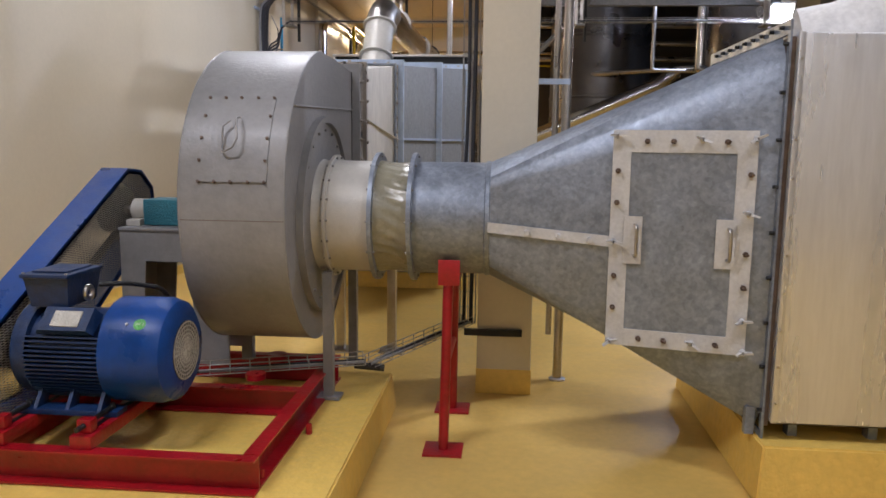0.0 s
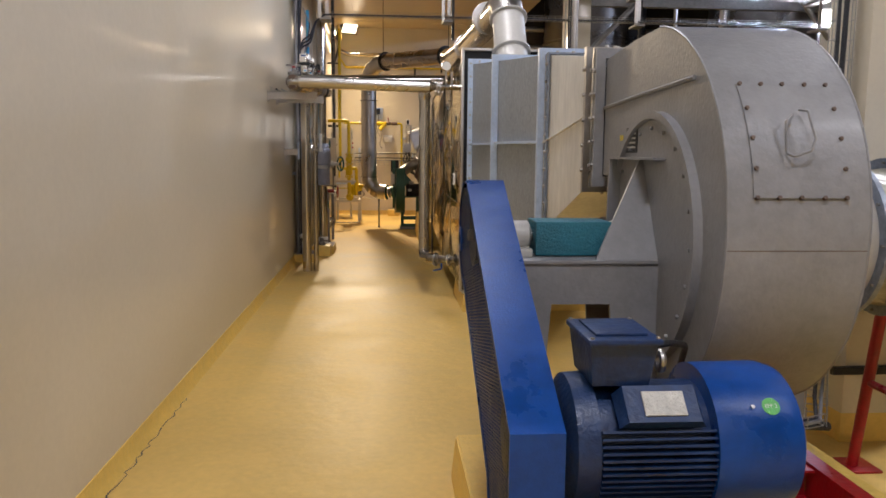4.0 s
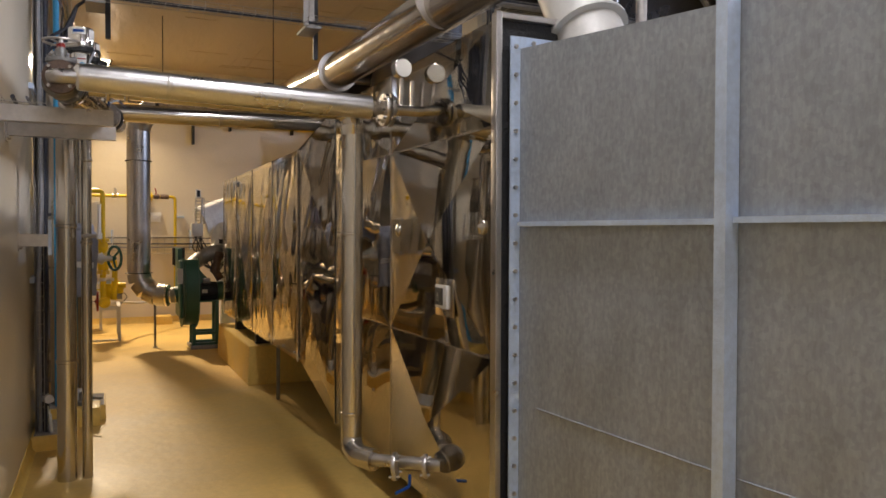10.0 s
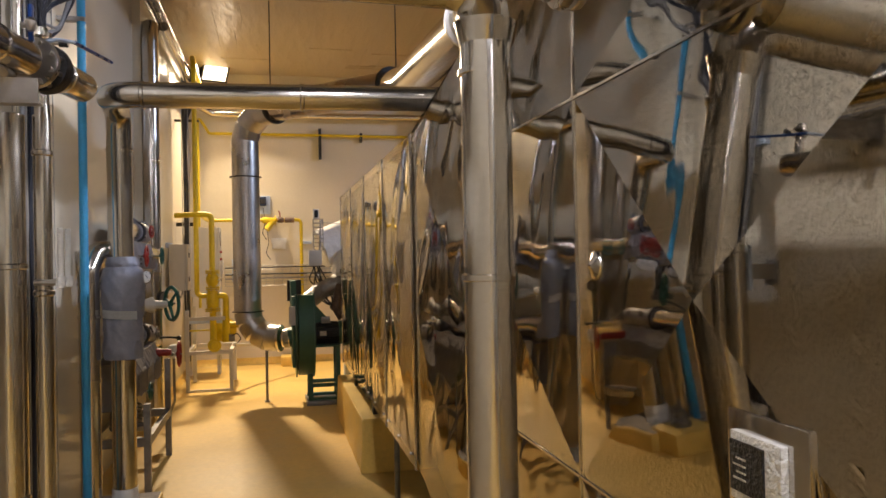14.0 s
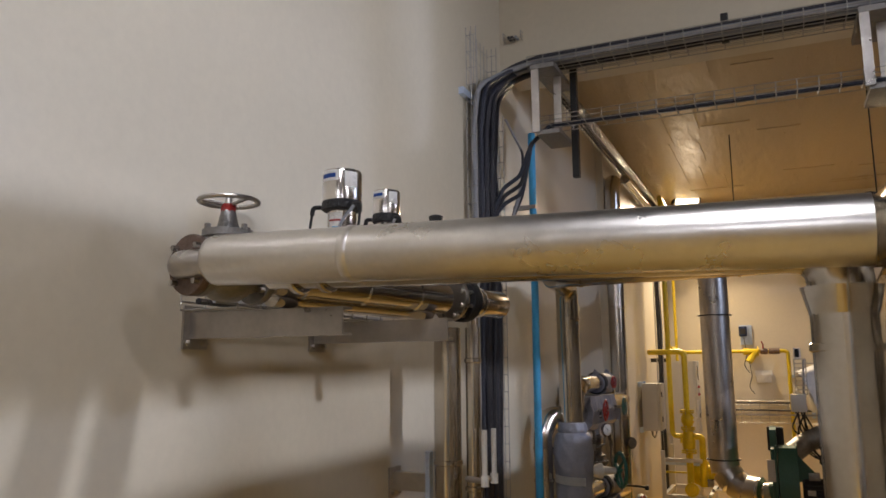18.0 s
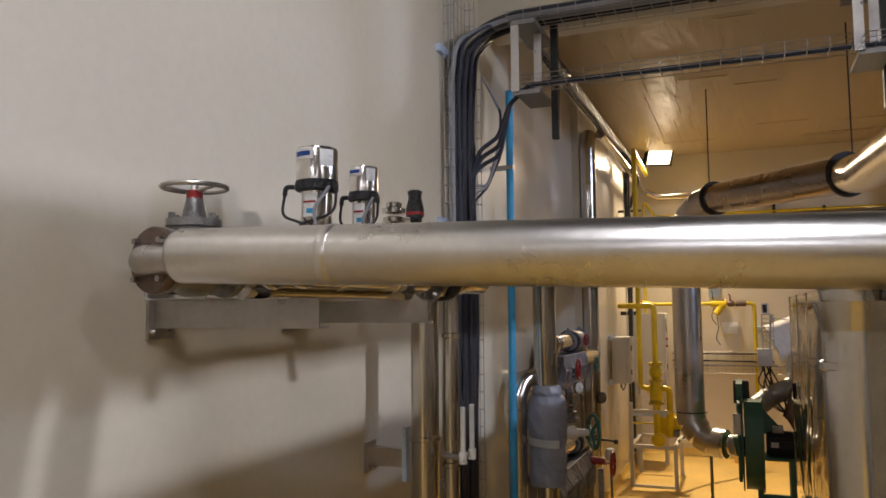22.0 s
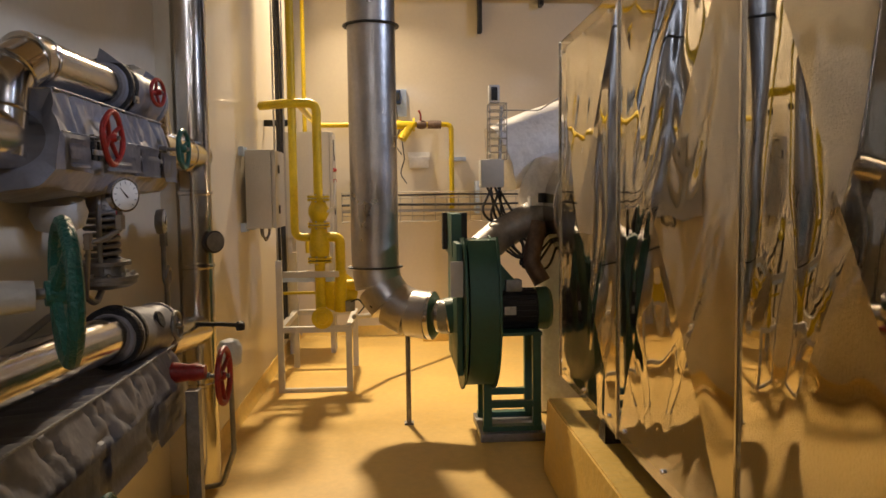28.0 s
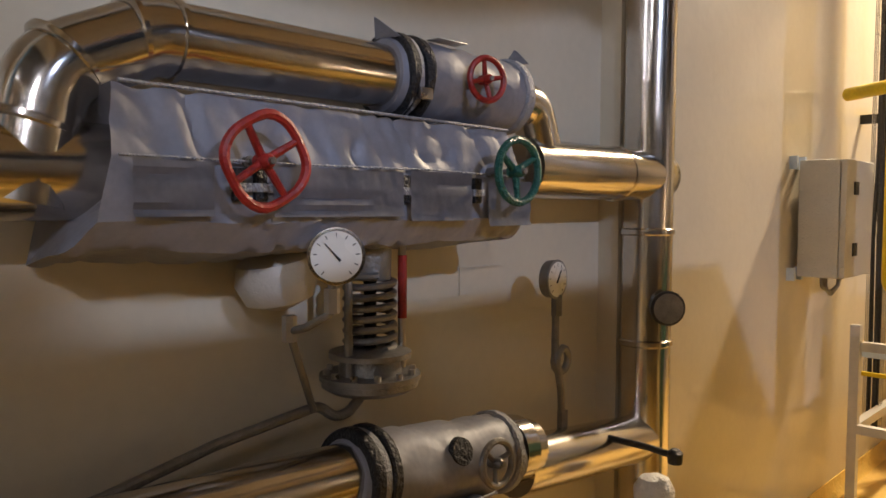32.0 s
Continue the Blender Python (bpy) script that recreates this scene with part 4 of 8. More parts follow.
SECT = [  # y, x left, x right, z low, z high
    (4.75, -1.53, -1.04, 1.41, 2.0), (4.80, -1.535, -1.035, 1.40, 2.01), (4.92, -1.54, -1.03, 1.375, 2.03),
    (5.80, -1.63, -0.90, 1.00, 2.15), (6.93, -1.765, -0.72, 0.66, 2.24), (8.036, -1.838, -0.53, 0.30, 2.34)]


def sect(i, y=None):
    if y is None:
        return SECT[i]
    for a, b in zip(SECT, SECT[1:]):
        if a[0] <= y <= b[0]:
            t = (y - a[0]) / (b[0] - a[0])
            return tuple(p + (q - p) * t for p, q in zip(a, b))


def quad(s, g=0.0):
    y, x0, x1, z0, z1 = s
    return [(x0 - g, y, z0 - g), (x1 + g, y, z0 - g), (x1 + g, y, z1 + g), (x0 - g, y, z1 + g)]


def shell(a, b, name, mat, label=""):
    bm = bmesh.new()
    p, q = [bm.verts.new(v) for v in quad(a)], [bm.verts.new(v) for v in quad(b)]
    for i in range(4):
        bm.faces.new((p[i], p[(i + 1) % 4], q[(i + 1) % 4], q[i]))
    return part(name, bm, mat, od, label)


def frame_bar(y, w, t, name, mat, gap=0.0, pitch=0.0):
    s = sect(0, min(max(y, SECT[0][0] + 0.001), 8.03))
    _, x0, x1, z0, z1 = s
    g, h = gap, t
    p = part(name, boxed(x0 - g - h, x0 - g, y - w / 2, y + w / 2, z0 - g - h, z1 + g + h), mat, od)
    part(name, boxed(x1 + g, x1 + g + h, y - w / 2, y + w / 2, z0 - g - h, z1 + g + h), mat, od)
    part(name, boxed(x0 - g, x1 + g, y - w / 2, y + w / 2, z1 + g, z1 + g + h), mat, od)
    part(name, boxed(x0 - g, x1 + g, y - w / 2, y + w / 2, z0 - g - h, z0 - g), mat, od)
    if pitch:
        k = int((z1 - z0) / pitch)
        zz = [z0 + (z1 - z0) * (i + 0.5) / (k + 1) for i in range(k + 1)]
        k = int((x1 - x0) / pitch)
        xx = [x0 + (x1 - x0) * (i + 0.5) / (k + 1) for i in range(k + 1)]
        bolts(p, "flange_bolt", DULL, [((x0 - g - h, y, z), (-1, 0, 0)) for z in zz] + [((x1 + g + h, y, z), (1, 0, 0)) for z in zz]
              + [((x, y, z1 + g + h), (0, 0, 1)) for x in xx] + [((x, y, z0 - g - h), (0, 0, -1)) for x in xx], 0.012, 0.012)
    return p


shell(SECT[1], SECT[2], "flexible_joint", CANVAS, "grey-olive flexible canvas joint")
shell(SECT[2], SECT[3], "transition", GALVPALE, "pale streaked zinc transition piece")
shell(SECT[3], SECT[4], "duct_panel", GALVDARK)
shell(SECT[4], SECT[5], "duct_panel", GALVDARK)
frame_bar(4.768, 0.03, 0.05, "flange", FANGREY, 0.0, 0.14)
frame_bar(4.805, 0.025, 0.05, "flange", DULL, 0.0, 0.14)
frame_bar(4.935, 0.04, 0.05, "flange", DULL, 0.0, 0.14)
frame_bar(5.70, 0.06, 0.012, "angle_flange", GALV, 0.002, 0.11)
frame_bar(5.80, 0.05, 0.04, "flange", ZINC)
frame_bar(6.93, 0.045, 0.05, "stiffener", ZINC)
EY, (EX0, EX1, EZ0, EZ1) = 8.036, SECT[5][1:]
plates = [(EX0 - 0.048, EX0 - 0.001, EZ0 - 0.09, EZ1 + 0.05), (EX1 + 0.001, EX1 + 0.048, EZ0 - 0.09, EZ1 + 0.05), (EX0, EX1, EZ1 + 0.001, EZ1 + 0.05), (EX0, EX1, EZ0 - 0.05, EZ0 - 0.001)]
plates = [part("end_flange", boxed(x0, x1, EY, EY + 0.008, z0, z1), ZINC, od) for x0, x1, z0, z1 in plates]
for p, rows in ((plates[0], [(EX0 - 0.024, EZ0 + 0.04 + 0.118 * i) for i in range(18)]), (plates[2], [(EX0 + 0.06 + 0.13 * i, EZ1 + 0.026) for i in range(10)]),
                (plates[3], [(EX0 + 0.06 + 0.13 * i, EZ0 - 0.026) for i in range(10)])):
    bolts(p, "flange_bolt", DULL, [((x, EY, z), (0, -1, 0)) for x, z in rows], 0.010, 0.010)
# stiffening ledges on the side
for i in (3, 4):
    a, b = SECT[i], SECT[i + 1]
    for side in (1, 2):
        s = -1 if side == 1 else 1
        for f, w in ((0.535, 0.03),):
            pa = Vector((a[side], a[0] + 0.03, 1.588))
            pb = Vector((b[side], b[0] - 0.03, 1.592))
            o, u = Vector((s * w, 0, 0)), Vector((0, 0, 0.018))
            part("side_ledge", hull8(bmesh.new(), [pa, pa + o, pa + o + u, pa + u], [pb, pb + o, pb + o + u, pb + u]), ZINC, od)
a, b = SECT[2], SECT[3]
for side, s in ((1, -1), (2, 1)):
    pa, pb = Vector((a[side], a[0] + 0.03, 1.74)), Vector((b[side], b[0] - 0.06, 1.588))
    o, u = Vector((s * 0.016, 0, 0)), Vector((0, 0, 0.008))
    part("side_fold", hull8(bmesh.new(), [pa, pa + o, pa + o + u, pa + u], [pb, pb + o, pb + o + u, pb + u]), GALVPALE, od)
for y0, y1, z0, z1 in ((6.96, 7.90, 0.845, 0.845), (6.42, 6.90, 0.845, 0.845)):
    pa, pb = Vector((sect(0, y0)[1] - 0.003, y0, z1)), Vector((sect(0, y1)[1] - 0.003, y1, z0))
    part("fold_line", tubed([pa, pb], 0.0035, 6), GALVDARK, od)
# bottom angles and drain
part("bottom_angle", boxed(-1.835, -0.53, 7.94, 8.03, 0.235, 0.247), GALV, od)
drain = solid("drain_pipe", tubed([(-0.56, 7.56, 0.50), (-0.56, 7.56, 0.30), (-0.85, 7.72, 0.29)], 0.042, 16, 0.08), DULL, "short dull steel drain bend under the duct", "pipe")
# posts under the duct
for x, y, h in ((-1.29, 5.51, 1.185), (-0.90, 5.51, 1.185)):
    p = thing("duct_post", "square steel post carrying the duct on a head plate", "post", "duct posts", at=(x, y, 0))
    part("post", boxed(x - 0.032, x + 0.032, y - 0.032, y + 0.032, 0.012, h, bevel=0.004), DULL, p)
    part("head_plate", boxed(x - 0.10, x + 0.10, y - 0.06, y + 0.06, h, h + 0.012), DULL, p)
    part("foot_plate", boxed(x - 0.09, x + 0.09, y - 0.09, y + 0.09, 0.0, 0.012), DULL, p)
    if x < -1:
        part("crossbar", boxed(x + 0.032, -0.932, y - 0.025, y + 0.025, 0.62, 0.69, bevel=0.004), DULL, p)


# ---- heater casing clad in polished sheet ----
heater = thing("heater_casing", "long heater casing clad in dented mirror-polished steel sheets", "heater", at=(-1.2, 11.5, 0.2))
HX, HR = -1.925, -0.48
Y0, Y1, Y2, Y3 = 8.10, 10.50, 11.20, 15.2


def warped(p, q, r, s, name, seed, amp=0.008, crease=0.0, cells=26, out=Vector((-1, 0, 0)), mat=None, gap=0.0012, crumple=0.0):
    """A sheet between four corners (low near, low far, top far, top near), dented, with folds from corner to corner."""
    p, q, r, s = (Vector(v) for v in (p, q, r, s))
    bm = bmesh.new()
    diag = bm.verts.layers.int.new("diag")
    vs = []
    for j in range(cells + 1):
        row = []
        for i in range(cells + 1):
            u, v = i / cells, j / cells
            uu, vv = gap + u * (1 - 2 * gap), gap + v * (1 - 2 * gap)
            c = (p * (1 - uu) + q * uu) * (1 - vv) + (s * (1 - uu) + r * uu) * vv
            edge = min(u, 1 - u, v, 1 - v)
            fade = min(edge * 5, 1)
            h = crease * 2 * edge
            h += amp * fade * noise.noise(Vector((c.y * 1.7 + seed * 7.1, c.z * 0.8 - seed, seed * 3.7)))
            ridge = abs(noise.noise(Vector((c.y * 3.6 - seed * 2.3 + c.z * 0.9, c.z * 1.5 + seed * 1.9, seed * 0.7))))
            h -= crumple * fade * max(0.25 - ridge, 0) * 4
            h += crumple * 0.45 * fade * noise.noise(Vector((c.y * 7.5 + seed * 1.3, c.z * 2.2 + seed * 4.1, seed * 2.9)))
            w = bm.verts.new(c + out * h)
            w[diag] = (1 if i == j else 0) + (2 if i + j == cells else 0)
            row.append(w)
        vs.append(row)
    for j in range(cells):
        for i in range(cells):
            a, b, c, d = vs[j][i], vs[j][i + 1], vs[j + 1][i + 1], vs[j + 1][i]
            if crease and (i == j or i + j == cells - 1):
                if i == j:
                    bm.faces.new((a, b, c))
                    bm.faces.new((a, c, d))
                else:
                    bm.faces.new((a, b, d))
                    bm.faces.new((b, c, d))
            else:
                bm.faces.new((a, b, c, d))
    bmesh.ops.solidify(bm, geom=list(bm.faces), thickness=0.0015)
    for f in bm.faces:
        f.smooth = True
    bm.normal_update()
    for e in bm.edges:
        if len(e.link_faces) != 2 or e.calc_face_angle(0) > 0.9 or (crease and e.verts[0][diag] & e.verts[1][diag]):
            e.smooth = False
    ob = part(name, bm, mat or MIRROR, heater, "", False)
    return ob


# inner body, so that no gap shows through
bm = boxed(HX + 0.03, HR - 0.02, Y0 + 0.01, Y1, 0.22, 2.44)
hull8(bm, [(HX + 0.03, Y1, 0.24), (HR, Y1, 0.24), (HR, Y1, 2.44), (HX + 0.03, Y1, 2.44)], [(HX + 0.0, Y2, 0.57), (HR, Y2, 0.57), (HR, Y2, 2.19), (HX + 0.0, Y2, 2.19)])
box(bm, -2.00, HR - 0.02, Y2, Y3, 0.55, 2.20)
part("inner_body", bm, DARKSTEEL, heater)
XS = [(Y0, HX), (9.36, HX), (Y1, HX)]
zs = [0.19, 1.02, 2.02, 2.47]
k = 0
for (ya, xa), (yb, xb) in zip(XS, XS[1:]):
    for z0, z1 in zip(zs, zs[1:]):
        k += 1
        big = (yb - ya) > 0.7
        warped((xa, ya, z0), (xb, yb, z0), (xb, yb, z1), (xa, ya, z1), "side_sheet", k, 0.005 if ya < 9 else 0.009, (0.042 if ya < 9 else 0.036) if z1 - z0 > 0.6 and big else 0.014, 44, crumple=0.0004 if ya < 9 else 0.0024)
for k2, (z0a, z1a, z0b, z1b) in enumerate(((0.19, 1.28, 0.56, 1.36), (1.28, 2.47, 1.36, 2.21))):
    warped((HX, Y1 + 0.01, z0a), (-2.02, Y2, z0b), (-2.02, Y2, z1b), (HX, Y1 + 0.01, z1a), "taper_sheet", 31 + k2, 0.013, 0.026, 46, crumple=0.0045)
n = 4
for i in range(n):
    ya, yb = Y2 + (Y3 - Y2) * i / n, Y2 + (Y3 - Y2) * (i + 1) / n
    warped((-2.03, ya, 0.54), (-2.03, yb, 0.54), (-2.03, yb, 2.22), (-2.03, ya, 2.22), "side_sheet", 51 + i, 0.013, 0.040, 60, crumple=0.0042)
# lid, belly and end sheets
warped((HX, Y0, 2.475), (HX, Y1, 2.475), (HR, Y1, 2.475), (HR, Y0, 2.475), "top_sheet", 71, 0.004, 0.01, 16, Vector((0, 0, 1)))
warped((HX, Y1, 2.475), (-2.03, Y2, 2.225), (HR, Y2, 2.225), (HR, Y1, 2.475), "top_sheet", 72, 0.004, 0.0, 16, Vector((0, 0, 1)))
warped((-2.03, Y2, 2.225), (-2.03, Y3, 2.225), (HR, Y3, 2.225), (HR, Y2, 2.225), "top_sheet", 73, 0.004, 0.0, 20, Vector((0, 0, 1)))
warped((-2.03, Y3 + 0.002, 0.54), (HR, Y3 + 0.002, 0.54), (HR, Y3 + 0.002, 2.22), (-2.03, Y3 + 0.002, 2.22), "end_sheet", 74, 0.006, 0.02, 20, Vector((0, 1, 0)))
warped((HR, Y0, 0.19), (HR, Y1, 0.19), (HR, Y1, 2.47), (HR, Y0, 2.47), "side_sheet", 75, 0.01, 0.02, 16, Vector((1, 0, 0)))
warped((HR, Y2, 0.54), (HR, Y3, 0.54), (HR, Y3, 2.22), (HR, Y2, 2.22), "side_sheet", 76, 0.01, 0.02, 16, Vector((1, 0, 0)))
# flange frame at the duct end
bm = bmesh.new()
for x0, x1, z0, z1 in ((-1.945, -1.918, 0.19, 2.49), (-0.49, -0.46, 0.19, 2.49), (-1.918, -0.49, 2.465, 2.49), (-1.918, -0.49, 0.17, 0.20)):
    box(bm, x0, x1, 8.05, 8.098, z0, z1, bevel=0.003)
part("end_frame", bm, DULL, heater)
# black sheet stands in for the shade in the recess behind the flange
part("end_gasket", boxed(-1.917, -0.491, 8.078, 8.094, 0.201, 2.464), BLACK, heater)
# cover strips over the joints
for y in (9.36,):
    part("joint_strip", boxed(HX - 0.004, HX + 0.004, y - 0.003, y + 0.003, 0.19, 2.47), STEEL, heater)
for z in (1.02, 2.02):
    part("joint_strip", boxed(HX - 0.004, HX + 0.004, Y0, Y1, z - 0.003, z + 0.003), STEEL, heater)
for i in range(n + 1):
    y = Y2 + (Y3 - Y2) * i / n
    part("joint_strip", boxed(-2.037, -2.026, y - 0.005, y + 0.005, 0.54, 2.225), STEEL, heater)
part("step_strip", boxed(HX - 0.004, HX + 0.02, Y1 - 0.005, Y1 + 0.008, 0.19, 2.47), DARKSTEEL, heater)
part("joint_strip", boxed(-2.01, HX - 0.01, 10.95, 10.96, 1.30, 1.31), STEEL, heater)
# domed fixing discs
for y, z in ((8.20, 1.59), (9.22, 1.58), (9.62, 1.50), (10.26, 1.58), (9.62, 0.60), (10.3, 0.60), (8.6, 0.5)):
    part("fixing_disc", lathed((HX - 0.002 - (0.084 * min(y - 8.06, 9.36 - y) / 1.3 if y < 9.3 and z > 1.02 else 0.006), y, z), (-1, 0, 0), [(-0.01, 0.036), (0, 0.036), (0.004, 0.034), (0.012, 0.012), (0.02, 0.004)], 20), STEEL, heater)
bolts(heater, "sheet_screw", DULL, [((-2.036, Y2 + (Y3 - Y2) * (i + f) / n, z), (-1, 0, 0)) for i in range(n) for f in (0.10, 0.5, 0.9) for z in (2.16, 0.60)], 0.009, 0.006)
PX = HX - 0.021
plt = part("plate_frame", boxed(PX - 0.012, PX - 0.002, 8.445, 8.645, 1.165, 1.345, bevel=0.003), STEEL, heater)
part("plate_holder", boxed(PX - 0.026, PX - 0.012, 8.490, 8.618, 1.202, 1.314, bevel=0.003), PALE, plt)
part("type_plate", boxed(PX - 0.030, PX - 0.0265, 8.528, 8.614, 1.218, 1.300), BLACK, plt, "small black type plate")
for i in range(4):
    part("print_line", boxed(PX - 0.0312, PX - 0.0302, 8.570, 8.604 - 0.008 * (i % 2), 1.238 + 0.011 * i, 1.241 + 0.011 * i), PLATE, plt)
for y in (12.32,):
    part("leg", coned((-1.95, y, 0.0), (-1.95, y, 0.56), 0.018), CASTGREY, heater)
for y in (8.1, 8.85):
    part("sill", boxed(-1.90, -0.53, y - 0.03, y + 0.03, 0.165, 0.21), DARKSTEEL, heater)
for y in (13.3, 14.6):
    part("sill", boxed(-1.98, -1.05, y - 0.05, y + 0.05, 0.40, 0.56), DARKSTEEL, heater)


# ---- pipes over the passage ----
R1 = 0.060


def pipe(name, pts, r, mat, label, bend=0.12, joints=(), seg=24, group="insulated pipes", jh=0.006, steps=5):
    t = thing(name, label, "pipe", group, at=pts[0])
    part("jacket", tubed(pts, r, seg, bend, steps), mat, t)
    for p, ax in joints:
        part("joint_band", ring(p, ax, r, 0.012, jh, seg), mat, t)
    return t


def bolted_flange(parent, c, axis, r, w, mat, bolts=8, name="flange", bmat=None):
    c, axis = Vector(c), Vector(axis).normalized()
    f = part(name, lathed(c - axis * w / 2, axis, [(0, r * 0.5), (0, r * 0.97), (w * 0.2, r), (w * 0.8, r), (w, r * 0.97), (w, r * 0.5)], 28), mat, parent)
    q = axis.to_track_quat("Z", "Y").to_matrix()
    for i in range(bolts):
        a = 2 * math.pi * (i + 0.5) / bolts
        p = c + q @ Vector((math.cos(a), math.sin(a), 0)) * r * 0.8
        bm = coned(p - axis * (w / 2 + 0.016), p + axis * (w / 2 + 0.016), r * 0.10, seg=6)
        part("stud", bm, bmat or DULL, f)
    return f


# near pipe from the wall to the heater, with a drop leg
near = pipe("steam_pipe", [(-3.535, 8.95, 2.242), (-2.195, 8.95, 2.205)], R1, SATIN, "thick polished steel jacketed pipe crossing the passage", 0, [((-3.165, 8.95, 2.232), (1, 0, -0.028))], jh=0.002)
part("end_cone", lathed((-3.535, 8.95, 2.242), (-1, 0, 0), [(0, R1), (0.008, R1 * 0.97), (0.03, 0.038), (0.05, 0.034), (0.06, 0.034)], 24), SATIN, near)
part("end_cap", lathed((-2.195, 8.95, 2.205), (1, 0, 0), [(0, R1), (0.055, 0.032), (0.08, 0.030), (0.30, 0.030)], 24), STEEL, near)
back = thing("return_pipe", "polished steel jacketed pipe close behind another, with a drop leg", "pipe", "insulated pipes", at=(-3.5, 9.115, 2.235))
part("jacket", tubed([(-3.50, 9.115, 2.243), (-2.235, 9.12, 2.215), (-2.235, 9.13, 0.42), (-2.235, 9.0, 0.40), (-2.18, 8.90, 0.40)], 0.057, 24, 0.09), STEEL, back)
part("saddle_seam", lathed((-2.235, 9.121, 2.13), (0, 0, -1), [(0, 0.070), (0.03, 0.063), (0.05, 0.058)], 24), STEEL, back)
for z in (2.02, 1.56, 0.60):
    part("joint_band", ring((-2.235, 9.127, z), (0, 0, 1), 0.057, 0.010, 0.005), STEEL, back)
for x in (-3.34, -3.42, -2.8):
    part("joint_band", ring((x, 9.116, 2.232), (1, 0, -0.02), 0.057, 0.010, 0.004), STEEL, back)
bolted_flange(near, (-2.115, 8.95, 2.20), (1, 0, 0), 0.085, 0.022, DULL, 4)
bolted_flange(near, (-2.085, 8.95, 2.20), (1, 0, 0), 0.085, 0.018, DULL, 4)
for x in (-2.02, -1.96):
    g = part("gauge_stub", tubed([(x, 8.95, 2.22), (x, 8.95, 2.36)], 0.012, 10), DULL, near)
g = part("gauge", lathed((-2.02, 8.94, 2.42), (0.1, -1, 0), [(-0.03, 0.045), (-0.028, 0.052), (0.012, 0.052), (0.014, 0.048)], 28), STEEL, near)
part("gauge_face", lathed((-2.02, 8.94, 2.42), (0.1, -1, 0), [(0.0142, 0.046), (0.015, 0.046)], 24), FACE, g)
part("gauge_stem", coned((-2.02, 8.95, 2.33), (-2.02, 8.95, 2.38), 0.01), DULL, g)
# low valve between the drop leg and the heater
lv = thing("drain_valve", "small flanged steel drain valve at the foot of the heater", "valve", at=(-2.1, 8.75, 0.40))
part("body", tubed([(-2.20, 8.92, 0.40), (-1.93, 8.62, 0.42)], 0.032, 14), DULL, lv)
bolted_flange(lv, (-2.13, 8.745, 0.405), (0.85, -0.5, 0.05), 0.07, 0.02, DULL, 4)
bolted_flange(lv, (-2.00, 8.665, 0.412), (0.85, -0.5, 0.05), 0.06, 0.018, DULL, 4)
part("lever", tubed([(-2.07, 8.70, 0.37), (-2.07, 8.70, 0.31), (-2.16, 8.66, 0.30)], 0.008, 8, 0.02), BLUE, lv, "blue lever")

p2 = pipe("condensate_pipe", [(-3.62, 12.44, 1.64), (-3.62, 12.42, 2.53), (-3.58, 11.92, 2.53), (-1.2, 11.92, 2.56)], 0.073, STEEL, "polished steel jacketed pipe crossing high above the passage", 0.13,
          [((-2.53, 11.92, 2.543), (1, 0, 0)), ((-3.40, 11.92, 2.532), (1, 0, 0)), ((-3.62, 12.43, 2.30), (0, 0, 1))])
part("reducer", lathed((-3.62, 12.44, 1.66), (0, 0, 1), [(0, 0.062), (0.12, 0.064), (0.2, 0.074)], 24), STEEL, p2)

RB = 0.152
big = thing("flue_duct", "wide steel flue rising from a blower and running over the heater", "flue", at=(-3.0, 16.3, 0.8))
seg_pts = [(-3.0, 16.28, 1.02), (-2.98, 16.27, 0.90), (-2.90, 16.23, 0.79), (-2.78, 16.18, 0.73), (-2.66, 16.13, 0.72)]
part("riser", tubed([(-3.0, 16.28, 2.98), (-3.0, 16.28, 1.02)], RB, 32), DULL, big)
for a, b in zip(seg_pts, seg_pts[1:]):
    part("bend_segment", tubed([a, b], RB * 0.995, 32), DULL, big)
    part("segment_seam", ring(b, Vector(b) - Vector(a), RB * 0.99, 0.006, 0.004, 32), DULL, big)
part("reducer", lathed(seg_pts[-1], (0.9, -0.35, 0), [(0, RB), (0.03, RB), (0.06, 0.105), (0.22, 0.105)], 32), STEEL, big)
part("sleeve", lathed((-2.585, 16.10, 0.72), (0.9, -0.35, 0), [(0, 0.11), (0.06, 0.11)], 24), CANVAS, big)
for z in (2.54, 1.02):
    part("flange_ring", ring((-3.0, 16.28, z), (0, 0, 1), RB, 0.006, 0.026, 32), DARKSTEEL, big)
up = [(-3.0, 16.28, 2.96), (-2.95, 16.24, 3.12), (-2.82, 16.10, 3.24), (-2.66, 15.92, 3.27)]
for a, b in zip(up, up[1:]):
    part("bend_segment", tubed([a, b], RB * 0.995, 32), DULL, big)
part("flange_ring", ring(up[-1], (0.6, -0.8, 0), RB, 0.02, 0.03, 32), DARKSTEEL, big)
JN = (-1.60, 14.45, 3.20)
part("sloping_run", tubed([up[-1], JN], RB, 32), BROWNSTEEL, big)
part("flange_ring", ring(JN, (0.5, -0.8, 0), RB, 0.03, 0.035, 32), DARKSTEEL, big)
part("over_run", tubed([JN, (-1.54, 13.9, 3.12), (-1.50, 11.9, 3.03), (-1.47, 8.75, 2.99)], RB, 32, 0.25), STEEL, big)
for y in (11.9, 9.6):
    part("flange_ring", ring((-1.50, y, 3.03), (0.02, -1, 0), RB, 0.014, 0.03, 32), DULL, big)
